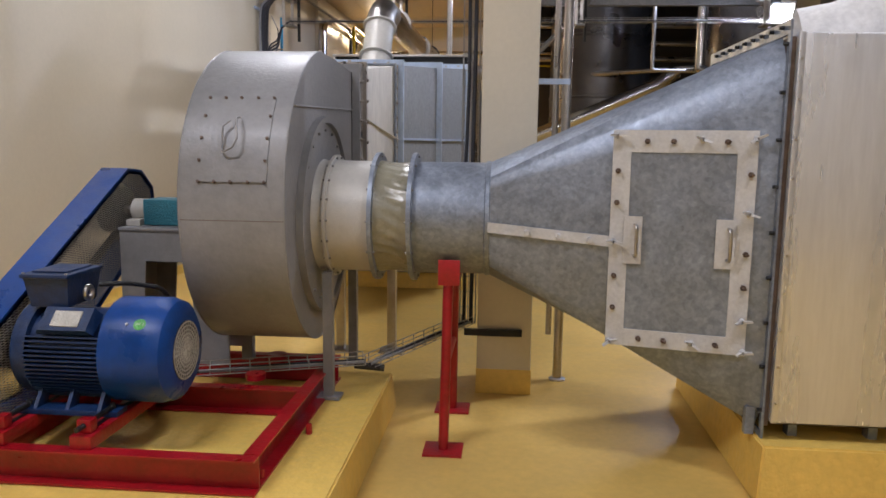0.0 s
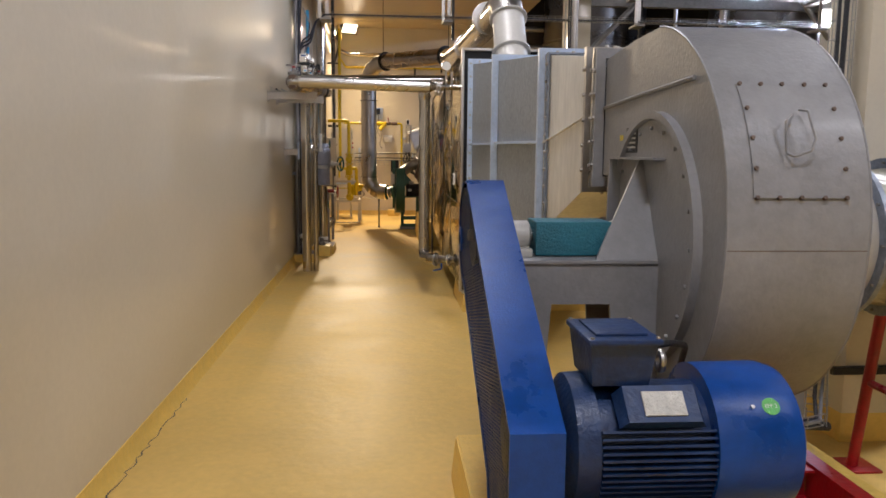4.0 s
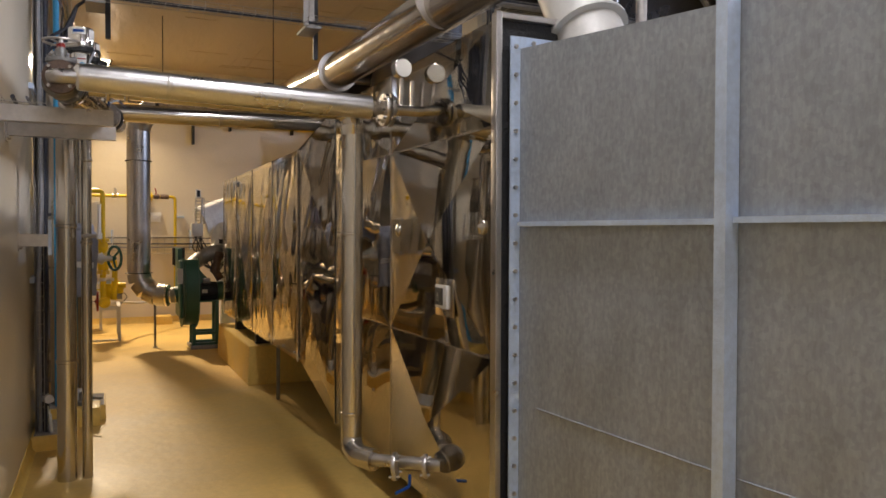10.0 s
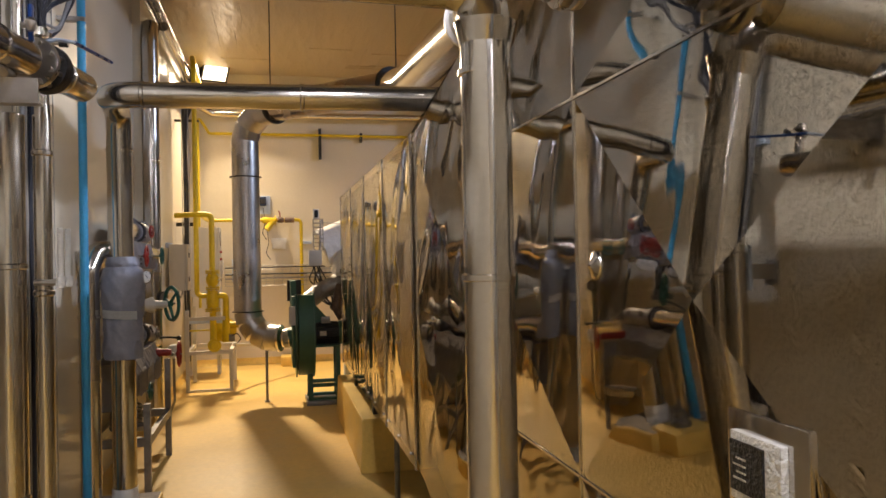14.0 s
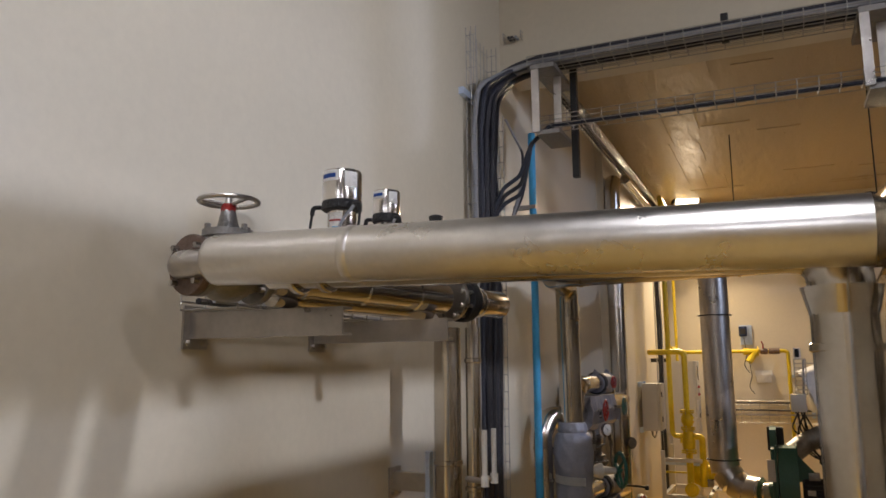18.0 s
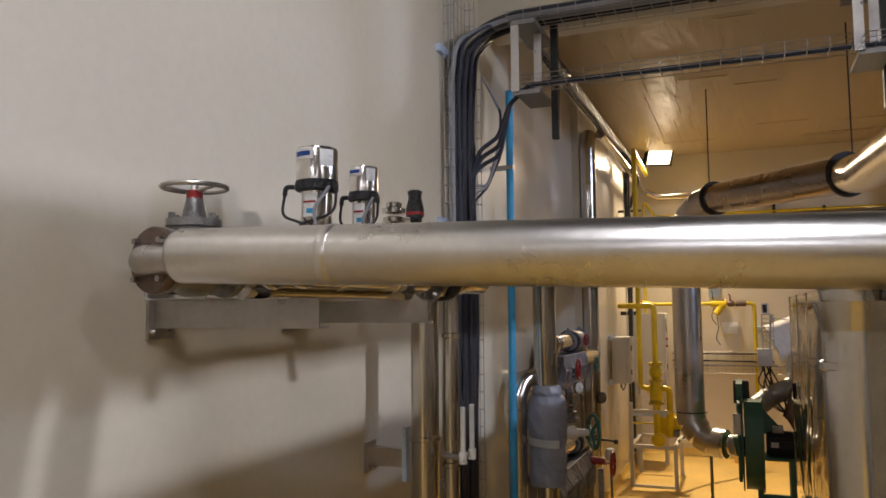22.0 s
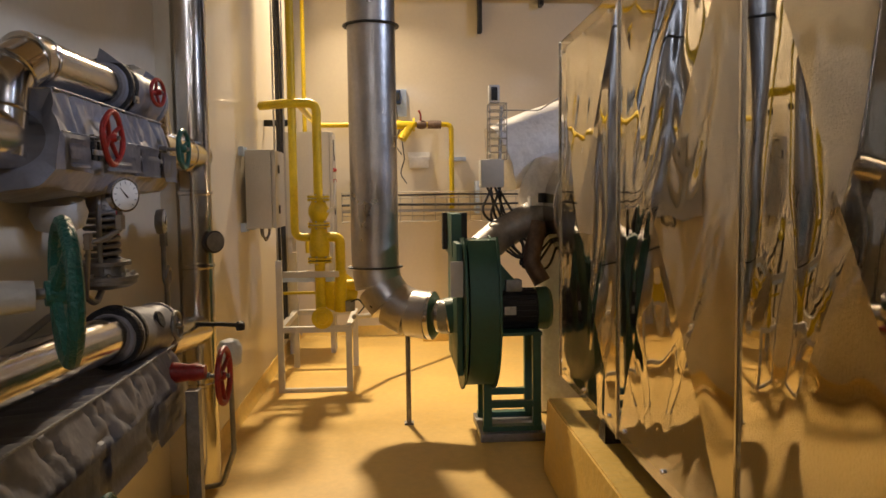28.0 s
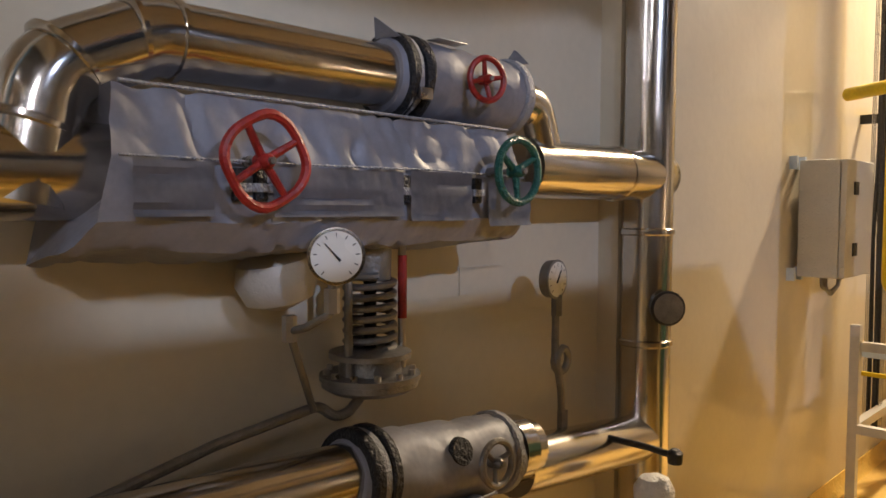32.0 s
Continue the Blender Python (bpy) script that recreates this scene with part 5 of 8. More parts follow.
part("bend", tubed([(-1.47, 8.75, 2.99), (-1.475, 8.50, 2.99), (-1.48, 8.36, 2.90), (-1.48, 8.28, 2.78)], RB, 32, 0.08), DULL, big)
part("inlet_leg", tubed([(-1.48, 8.28, 2.80), (-1.48, 7.98, 2.32)], RB, 32), LIGHTGREY, big, "light grey leg standing on the duct")
for f in (0.0, 0.72):
    part("flange_ring", ring((-1.48, 8.28 - 0.30 * f, 2.80 - 0.48 * f), (0, -0.3, -0.48), RB, 0.012, 0.03, 32), LIGHTGREY, big)
for x, y in ((-2.71, 15.95), (-1.56, 14.42)):
    solid("hanger_rod", coned((x, y, 3.30), (x, y, ZC), 0.006, seg=6), DARKSTEEL, "thin dark hanger rod from ceiling to flue", "hanger", "flue hangers")
part("prop", coned((-2.80, 16.22, 0.0), (-2.80, 16.22, 0.60), 0.016, seg=12), CASTGREY, big)
part("prop_foot", boxed(-2.83, -2.77, 16.19, 16.25, 0, 0.012), CASTGREY, big)

# pipe along the end wall, and the thin yellow gas line under it
pipe("wall_pipe", [(-3.74, 15.4, 3.95), (-3.74, 19.1, 3.88), (-3.55, 19.22, 3.80), (2.5, 19.22, 3.80)], 0.05, STEEL, "steel jacketed pipe high along the walls", 0.1)
gl = pipe("gas_line", [(-3.78, 19.2, 0.9), (-3.78, 19.24, 3.78), (-3.62, 19.30, 3.52), (2.5, 19.30, 3.50)], 0.022, YELLOW, "thin yellow gas line on the end wall", 0.04, seg=12, group="gas pipes")
for x in (-1.97, -1.33, -0.2):
    part("wall_clip", boxed(x - 0.02, x + 0.02, 19.28, 19.40, 3.42 if x > -1.5 else 3.15, 3.56 if x > -1.5 else 3.62), DARKSTEEL, gl)

# riser in the niche corner with its two branches
r3 = pipe("niche_riser", [(-3.85, 15.22, 0.05), (-3.85, 15.22, 3.78), (-3.85, 15.32, 3.92)], 0.083, STEEL, "tall polished steel riser pipe with branches", 0.1,
          [((-3.85, 15.22, z), (0, 0, 1)) for z in (0.55, 1.14, 1.50, 2.58, 3.4)])
br = part("upper_branch", tubed([(-3.85, 15.22, 1.68), (-3.84, 14.55, 1.68)], 0.080, 24), STEEL, r3)
part("joint_band", ring((-3.85, 15.02, 1.68), (0, 1, 0), 0.080, 0.010, 0.005), STEEL, br)
part("end_cap", lathed((-3.85, 15.22, 1.68), (0, 1, 0), [(0, 0.08), (0.07, 0.08), (0.085, 0.07)], 24), STEEL, br)
br = part("lower_branch", tubed([(-3.85, 15.22, 0.82), (-3.82, 14.50, 0.90)], 0.076, 24), STEEL, r3)
part("joint_band", ring((-3.845, 14.98, 0.845), (0, 1, -0.1), 0.062, 0.010, 0.005), STEEL, br)
th = part("thermometer", lathed((-3.77, 15.20, 1.26), (0.75, -0.66, 0), [(-0.05, 0.012), (0.0, 0.014), (0.0, 0.052), (0.03, 0.056), (0.034, 0.05)], 28), DARKSTEEL, r3, "dark round dial thermometer")
part("dial", lathed((-3.77, 15.20, 1.26), (0.75, -0.66, 0), [(0.0345, 0.048), (0.0355, 0.048)], 24), CASTGREY, th)


# ---- valve rack on the long wall ----
RZ = 2.235


def on_line(y, dx=0.0, dz=0.0):
    """A point beside the valve line, which runs slightly off the wall."""
    return (-3.635 + 0.19 * (y - 8.95) + dx, y, RZ + dz)


LD = Vector((0.19, 1, 0)).normalized()
rack = thing("valve_line", "polished steel pipe line with flanged valves on wall brackets", "valve line", at=on_line(9.6))
part("inlet_bend", tubed([(-3.54, 8.93, RZ), (-3.62, 8.925, RZ), (-3.645, 8.95, RZ)], 0.034, 18, 0.03), DULL, rack)
bolted_flange(rack, on_line(8.945, 0.026), LD, 0.074, 0.022, IRON, 4)
bolted_flange(rack, on_line(8.975, 0.020), LD, 0.073, 0.020, CASTGREY, 4)
vb = part("globe_body", lathed(on_line(8.98), LD, [(0, 0.05), (0.03, 0.055), (0.07, 0.078), (0.12, 0.078), (0.16, 0.055), (0.18, 0.05)], 24), CASTGREY, rack)
part("bonnet", lathed(on_line(9.07, 0, 0.055), (0, 0, 1), [(0, 0.055), (0.03, 0.055), (0.03, 0.064), (0.048, 0.064), (0.048, 0.03), (0.085, 0.022), (0.10, 0.018)], 20), CASTGREY, vb)
for i in range(6):
    c = Vector(on_line(9.07, 0, 0.103)) + Vector((0.052 * math.cos(i * math.pi / 3), 0.052 * math.sin(i * math.pi / 3), 0))
    part("bonnet_bolt", bolt(bmesh.new(), c, (0, 0, 1), 0.009, 0.014), CASTGREY, vb)
part("yoke_nut", coned(on_line(9.07, 0, 0.135), on_line(9.07, 0, 0.172), 0.020, 0.018, 8), REDWHEEL, vb, "red yoke nut")
handwheel(rack, on_line(9.07, 0, 0.180), (0, 0, 1), 0.074, DULL, 0.006, 3, 0.06, 0.9)
bolted_flange(rack, on_line(9.165), LD, 0.080, 0.022, CASTGREY, 4)
main = part("line_jacket", tubed([on_line(9.19), on_line(10.0)], 0.055, 24), STEEL, rack)
for y in (9.32, 9.57, 9.83):
    part("joint_band", ring(on_line(y), LD, 0.055, 0.010, 0.004), STEEL, main)
bolted_flange(rack, on_line(10.055), LD, 0.080, 0.022, DULL, 8)
bolted_flange(rack, on_line(10.13), LD, 0.080, 0.05, BLACK, 8, "insulating_flange", CASTGREY)
part("end_piece", lathed(on_line(10.155), LD, [(0, 0.035), (0.02, 0.050), (0.07, 0.052), (0.072, 0.057), (0.085, 0.057), (0.087, 0.052), (0.24, 0.052), (0.25, 0.045)], 28), STEEL, rack)
part("lower_line", tubed([on_line(9.24, -0.02, -0.045), on_line(9.95, -0.02, -0.045)], 0.035, 16), STEEL, rack)
part("lagging_shell", tubed([on_line(9.55, -0.09, -0.02), on_line(10.0, -0.09, -0.02)], 0.04, 16), BROWNSTEEL, rack)
part("lever", tubed([on_line(10.11, 0.0, 0.08), on_line(10.16, 0.02, 0.105), on_line(10.26, 0.03, 0.125)], 0.006, 8), ZINC, rack)
part("blue_lever", tubed([on_line(10.26, 0.03, 0.125), on_line(10.62, 0.01, 0.150)], 0.007, 8), BLUE, rack, "blue lever grip")
part("blue_tab", boxed(on_line(9.99)[0] + 0.02, on_line(9.99)[0] + 0.032, 9.975, 10.0, RZ + 0.05, RZ + 0.16, bevel=0.003), BLUE, rack)


def wrap(x, y, r, a0, a1, z0, z1, n=8):
    bm = bmesh.new()
    g = [[bm.verts.new((x + r * math.cos(a0 + (a1 - a0) * i / n), y + r * math.sin(a0 + (a1 - a0) * i / n), z)) for i in range(n + 1)] for z in (z0, z1)]
    for i in range(n):
        bm.faces.new((g[0][i], g[0][i + 1], g[1][i + 1], g[1][i]))
    return bm


def actuator(y, r, zc, hup, rl):
    x = on_line(y)[0] - 0.01
    t = thing("pneumatic_actuator", "polished steel pneumatic valve actuator with black collar and hoses", "actuator", "actuators", at=(x, y, RZ))
    low = part("lower_barrel", lathed((x, y, RZ + 0.05), (0, 0, 1), [(0, rl * 0.9), (0.015, rl), (zc - RZ - 0.05, rl)], 28), STEEL, t)
    part("collar", lathed((x, y, zc), (0, 0, 1), [(0, r * 0.9), (0.004, r * 1.03), (0.026, r * 1.03), (0.030, r * 0.98)], 28), BLACK, t)
    top = part("upper_barrel", lathed((x, y, zc + 0.030), (0, 0, 1), [(0, r), (hup * 0.93, r), (hup, r * 0.95), (hup, r * 0.3), (hup + 0.008, r * 0.25)], 32), STEEL, t)
    part("sticker", wrap(x, y, r + 0.001, -2.3, -1.2, zc + 0.035 + hup * 0.55, zc + 0.03 + hup * 0.95), PALE, top, "white printed sticker")
    part("maker_mark", wrap(x, y, r + 0.002, -2.2, -1.35, zc + 0.035 + hup * 0.64, zc + 0.03 + hup * 0.84), BLUE, top, "blue bar of a maker's mark")
    part("torn_label", wrap(x, y, r + 0.001, -0.9, -0.2, zc + 0.035 + hup * 0.35, zc + 0.03 + hup * 0.9), PALE, top, "torn white label")
    part("sticker", wrap(x, y, rl + 0.001, -2.0, -1.0, zc - 0.075, zc - 0.008), PALE, low, "white printed sticker")
    part("print_line", wrap(x, y, rl + 0.002, -1.95, -1.1, zc - 0.036, zc - 0.030), REDWHEEL, low)
    part("print_line", wrap(x, y, rl + 0.002, -1.7, -1.2, zc - 0.066, zc - 0.052), BLUEPIPE, low)
    for k, s in enumerate((-1, 1)):
        a = (x + s * r * 0.95, y - r * 0.45, zc + 0.014)
        part("hose_elbow", tubed([a, (x + s * r * 1.35, y - r * 0.6, zc + 0.014), (x + s * r * 1.4, y - r * 0.6, zc - 0.01)], 0.007, 10, 0.012), BLACK, t)
        part("hose", tubed([(x + s * r * 1.4, y - r * 0.6, zc - 0.01), (x + s * r * 1.45, y - r * 0.8, zc - 0.07), (x - s * r * 0.1, y - r * 1.25, zc - 0.10), (x - s * r * 1.3, y - r * 0.9, RZ + 0.045)], 0.0042, 8, 0.05), BLACK, t)
    part("hose", tubed([(x + r, y - r * 0.5, zc + 0.01), (x + r * 0.6, y - r * 1.3, zc - 0.06), (x + r * 0.8, y - r * 1.2, zc - 0.14), (x + r * 0.2, y - r, RZ + 0.03)], 0.0048, 8, 0.05), CABLEGREY, t)
    return t


actuator(9.50, 0.060, 2.462, 0.094, 0.044)
actuator(9.71, 0.045, 2.458, 0.078, 0.036)
# small vent valves on the line
for y, zt, cap in ((9.85, 2.475, 0), (9.97, 2.53, 1), (10.55, 2.49, 0)):
    x = on_line(y)[0] if y < 10.2 else -3.54
    v = thing("vent_valve", "small steel vent valve standing on a pipe", "valve", "vent valves", at=(x, y, RZ))
    part("stem", coned((x, y, RZ + 0.05 if y < 10.2 else 2.1), (x, y, zt - 0.05), 0.014 if y < 10.2 else 0.024, seg=16), STEEL, v)
    if cap:
        part("head", lathed((x, y, zt - 0.11), (0, 0, 1), [(0, 0.014), (0.02, 0.030), (0.045, 0.031), (0.085, 0.022), (0.105, 0.026), (0.11, 0.016)], 18), DARKSTEEL, v)
        part("red_band", lathed((x, y, zt - 0.088), (0, 0, 1), [(0, 0.0320), (0.012, 0.0320)], 18), REDWHEEL, v)
        part("side_lever", coned((x, y, RZ + 0.09), (x + 0.05, y - 0.02, RZ + 0.09), 0.009, seg=8), DULL, v)
        part("side_cock", lathed((x + 0.04, y - 0.02, RZ + 0.07), (0, 0, 1), [(0, 0.010), (0.02, 0.016), (0.03, 0.016), (0.04, 0.008)], 12), DULL, v)
    else:
        part("clamp_ring", lathed((x, y, zt - 0.07), (0, 0, 1), [(0, 0.024), (0.004, 0.036), (0.018, 0.036), (0.022, 0.024)], 20), STEEL, v)
        part("cap_ring", lathed((x, y, zt - 0.04), (0, 0, 1), [(0, 0.022), (0.004, 0.038), (0.018, 0.038), (0.022, 0.024)], 20), STEEL, v)
        part("cap", lathed((x, y, zt - 0.018), (0, 0, 1), [(0, 0.026), (0.014, 0.026), (0.018, 0.020)], 18), STEEL, v)
        part("clamp_screw", coned((x, y, zt - 0.058), (x + 0.07, y, zt - 0.058), 0.006, seg=8), DULL, v)
        part("knob", coned((x + 0.065, y, zt - 0.058), (x + 0.095, y, zt - 0.058), 0.014, seg=12), BLACK, v)
tray("cable_tray", (-3.78, 9.2, 2.155), (-3.78, 10.15, 2.155), (1, 0, 0), (0, 0, 1), 0.20, 0.05, "wire basket tray behind a valve line", [(-0.04, 0.02, 0.010, CABLE), (0.02, 0.02, 0.008, CABLEGREY)])


def wall_bracket(y, x1, z, h=0.085, d=0.05):
    t = thing("wall_bracket", "short steel channel bracket bolted to the wall", "bracket", "wall brackets", at=(XW, y, z))
    a, b, k = y - d / 2, y + d / 2, 0.006
    bm = prismed([(a, z), (b, z), (b, z + k), (a + k, z + k), (a + k, z + h - k), (b, z + h - k), (b, z + h), (a, z + h)], 0, XW + 0.008, x1)
    part("channel", bm, DULL, t)
    part("wall_plate", boxed(XW, XW + 0.008, y - d, y + d, z - 0.03, z + h + 0.02), DULL, t)
    for s in (-1, 1):
        part("anchor", bolt(bmesh.new(), (XW + 0.008, y + s * 0.032, z - 0.012), (1, 0, 0), 0.009, 0.014), DULL, t)
    return t


wall_bracket(9.30, -3.395, 2.078, 0.075)
wall_bracket(9.94, -3.375, 2.082, 0.075)
# rising pipes below the rack
ra = pipe("rack_riser", [(-3.655, 10.545, 0.0), (-3.655, 10.545, 2.16)], 0.058, STEEL, "upright polished steel pipe on the wall", 0, [((-3.655, 10.545, 1.60), (0, 0, 1)), ((-3.655, 10.545, 0.75), (0, 0, 1))], group="wall risers")
rb = pipe("rack_riser", [(-3.54, 10.55, 0.0), (-3.54, 10.55, 2.16)], 0.031, STEEL, "slim upright polished steel pipe on the wall", 0, [((-3.54, 10.55, 1.50), (0, 0, 1)), ((-3.54, 10.55, 2.02), (0, 0, 1))], group="wall risers")
wall_bracket(10.56, -3.755, 1.475, 0.075, 0.05)
part("clamp_rail", boxed(-3.755, -3.735, 10.53, 10.57, 1.42, 1.64), ZINC, ra)
for y in (10.48, 10.585):
    t = thing("thermowell", "small upright white-tipped sensor on a side branch", "sensor", "sensors", at=(-3.465, y, 1.50))
    part("branch", coned((-3.56, 10.52, 1.54), (-3.465, y, 1.54), 0.012, seg=10), DULL, t)
    part("tube", coned((-3.465, y, 1.53), (-3.465, y, 1.74), 0.011, seg=10), PALE, t)
    part("tip", coned((-3.465, y, 1.52), (-3.465, y, 1.56), 0.017, seg=10), PALE, t)
# chipped paint ridge where a plate was taken off the niche wall
scar = thing("paint_scar", "chipped outline in cream paint where a plate was removed", "wall mark", at=(-3.994, 14.482, 1.335))
for ya, yb, za, zb in ((14.482, 14.652, 1.413 - 0.004, 1.413), (14.482, 14.482 + 0.004, 1.335, 1.413 - 0.004), (14.482 + 0.004, 14.482 + 0.035, 1.335, 1.335 + 0.004)):
    part("ridge", boxed(-3.997, -3.991, ya, yb, za, zb), WALL, scar)
# low blocks at the foot of the risers
for x1, y0, y1, h in ((-3.62, 11.30, 11.80, 0.11), (-3.43, 12.14, 12.66, 0.12)):
    blk = thing("riser_block", "low ochre-painted concrete block with bare grey top under wall pipes", "plinth", "riser blocks", at=(-3.75, (y0 + y1) / 2, 0))
    part("block", boxed(-3.915, x1, y0, y1, 0.0, h, bevel=0.008), PLINTH, blk)
    part("bare_top", boxed(-3.90, x1 - 0.012, y0 + 0.012, y1 - 0.012, h, h + 0.004), CONCRETE, blk, "bare grey screed")
# cable riser and trays
CR = [(-3.86, 11.41, 0.016, CABLEGREY), (-3.825, 11.43, 0.013, CABLEBLUE), (-3.86, 11.46, 0.016, CABLE), (-3.85, 11.50, 0.018, CABLE), (-3.87, 11.54, 0.015, CABLEGREY), (-3.84, 11.55, 0.018, CABLE),
      (-3.86, 11.59, 0.017, CABLE), (-3.83, 11.60, 0.015, CABLE), (-3.85, 11.64, 0.018, CABLE), (-3.87, 11.68, 0.015, CABLE), (-3.84, 11.69, 0.013, CABLE), (-3.86, 11.73, 0.012, CABLE)]
cr = thing("cable_riser", "thick bundle of black cables climbing the wall", "cables", at=(-3.85, 11.58, 0))
rng = random.Random(8)
for i, (x, y, r, m) in enumerate(CR):
    pts = [(x + rng.uniform(-.012, .012), y + rng.uniform(-.022, .022), z) for z in (0.0, 0.6, 1.2, 1.8, 2.4, 3.0, 3.35)]
    zz = 3.80 + 0.015 * (i % 4)
    yy = 11.70 + 0.018 * i
    pts += [(x + 0.02, y + 0.02, 3.6), (x + 0.10, yy, zz - 0.03), (x + 0.28, yy, zz), (-2.6, yy + rng.uniform(-.01, .01), zz), (-1.2, yy, zz), (1.0, yy, zz), (4.0, yy, zz), (8.0, yy, zz)]
    part("cable", tubed(pts, r, 8, 0.15, 4), m, cr)
part("cloth_tie", crumple(coned((-3.80, 11.36, 0.36), (-3.87, 11.66, 0.33), 0.034, 0.045, seg=20), 0.008, 9, 3), PALE, cr, "white cloth tie")
for i in range(5):
    part("white_sleeve", coned((-3.79 - 0.012 * i, 11.37 + 0.045 * i, 0.114), (-3.80 - 0.012 * i, 11.385 + 0.045 * i, 0.245 + 0.02 * (i % 3)), 0.012, seg=8), PALE, cr, "white plastic sleeve")
for i in range(3):
    y = 11.66 + 0.02 * i
    pts = [(-3.84, y, 0.0), (-3.84, y, 2.9), (-3.80, y + 0.06, 3.05 - 0.04 * i), (-3.70, y + 0.08, 3.12 - 0.05 * i), (-3.62, 11.72, 3.30), (-3.5, 11.72, 3.40), (-2.0, 11.74, 3.40), (3.0, 11.74, 3.40), (8.0, 11.72, 3.40)]
    part("cable", tubed(pts, 0.013, 8, 0.08, 4), CABLE if i == 1 else CABLEBLUE, cr)
for i in range(3):
    part("loose_loop", tubed([(-3.84, 11.72, 2.75 + 0.05 * i), (-3.80, 11.84, 2.85), (-3.74, 11.92, 3.05 + 0.05 * i), (-3.72, 11.86, 3.30), (-3.80, 11.78, 3.5)], 0.008, 8, 0.1), CABLEGREY if i else CABLE, cr)
tray("cable_tray", (-3.89, 11.80, 0.25), (-3.89, 11.80, 3.55), (0, 1, 0), (1, 0, 0), 0.10, 0.05, "narrow wire basket tray upright on the wall")
tray("cable_tray", (-3.895, 11.56, 0.1), (-3.895, 11.56, 3.95), (0, 1, 0), (1, 0, 0), 0.34, 0.06, "wire basket tray upright behind black cables")
tray("cable_tray", (-3.62, 11.80, 3.77), (8.6, 11.80, 3.77), (0, 1, 0), (0, 0, 1), 0.25, 0.06, "long wire basket cable tray under the beam")
tray("cable_tray", (-3.58, 11.72, 3.38), (8.6, 11.72, 3.38), (0, 1, 0), (0, 0, 1), 0.15, 0.055, "long lower wire basket cable tray")
tray("cable_tray", (-3.82, 12.0, 4.12), (-3.82, 19.0, 4.12), (1, 0, 0), (0, 0, 1), 0.12, 0.05, "wire basket tray high on the bay wall", [(-0.03, 0.012, 0.010, CABLE), (0.0, 0.012, 0.012, CABLE), (0.03, 0.012, 0.010, CABLEGREY)])
for z in (2.58, 3.53, 1.2):
    solid("tray_rail", boxed(XW, XW + 0.03, 11.33, 11.80, z, z + 0.04), ZINC, "short perforated rail behind cables on the wall", "rail", "tray rails")
for i, x in enumerate((-3.53, -1.83, 0.9, 3.6)):
    h = thing("tray_hanger", "grey steel hanger holding two cable trays", "hanger", "tray hangers", at=(x, 11.7, 3.4))
    part("drop_bar", boxed(x - 0.05, x - 0.005, 11.62, 11.635, 3.34, 3.72), DULL, h)
    part("drop_bar", boxed(x + 0.04, x + 0.085, 11.78, 11.795, 3.34, 3.72), DULL, h)
    part("back_bar", boxed(x + 0.11, x + 0.15, 11.90, 11.94, 3.12, 3.85), DARKSTEEL, h)
    part("foot_bar", boxed(x - 0.03, x + 0.11, 11.636, 11.95, 3.325, 3.35), CASTGREY, h)
    part("top_bar", boxed(x - 0.05, x + 0.09, 11.62, 12.05, 3.722, 3.752), CASTGREY, h)
solid("tray_stub", boxed(-2.53, -2.49, 11.79, 11.82, 3.76, 3.93, bevel=0.004), DARKSTEEL, "short dark steel stub standing on a cable tray", "bracket")
solid("blue_pipe", tubed([(-3.79, 12.25, 0.0), (-3.79, 12.28, 3.55)], 0.024, 14), BLUEPIPE, "thin sky-blue painted pipe upright on the wall", "pipe")
solid("pipe_clip", boxed(XW, -3.765, 12.25, 12.30, 3.03, 3.055), DULL, "small zinc clip on a blue pipe", "clip", "pipe clips")


# ---- steam station in the niche ----
def jacket_round(p0, p1, r, name, parent, seed=1, amp=0.012, seg=28, rings=14, flare=0.03, strap=True):
    """A laced cloth jacket round a pipe or valve, with gathered ends."""
    p0, p1 = Vector(p0), Vector(p1)
    L = (p1 - p0).length
    prof = [(0, r * 0.72)] + [(L * i / rings, r * (1 + flare * math.sin(i * 1.9)) * (0.86 if i in (0, rings) else 1)) for i in range(rings + 1)] + [(L, r * 0.72)]
    bm = crumple(lathed(p0, p1 - p0, prof, seg), amp, 9, seed)
    j = part(name, bm, LAGGING, parent, "wrinkled silver insulation jacket")
    if strap:
        for f in (0.08, 0.92):
            p = p0 + (p1 - p0) * f
            part("strap", crumple(ring(p, p1 - p0, r * 0.99, 0.016, 0.006, seg), 0.003, 9, seed + f), CABLEGREY, j)
    return j


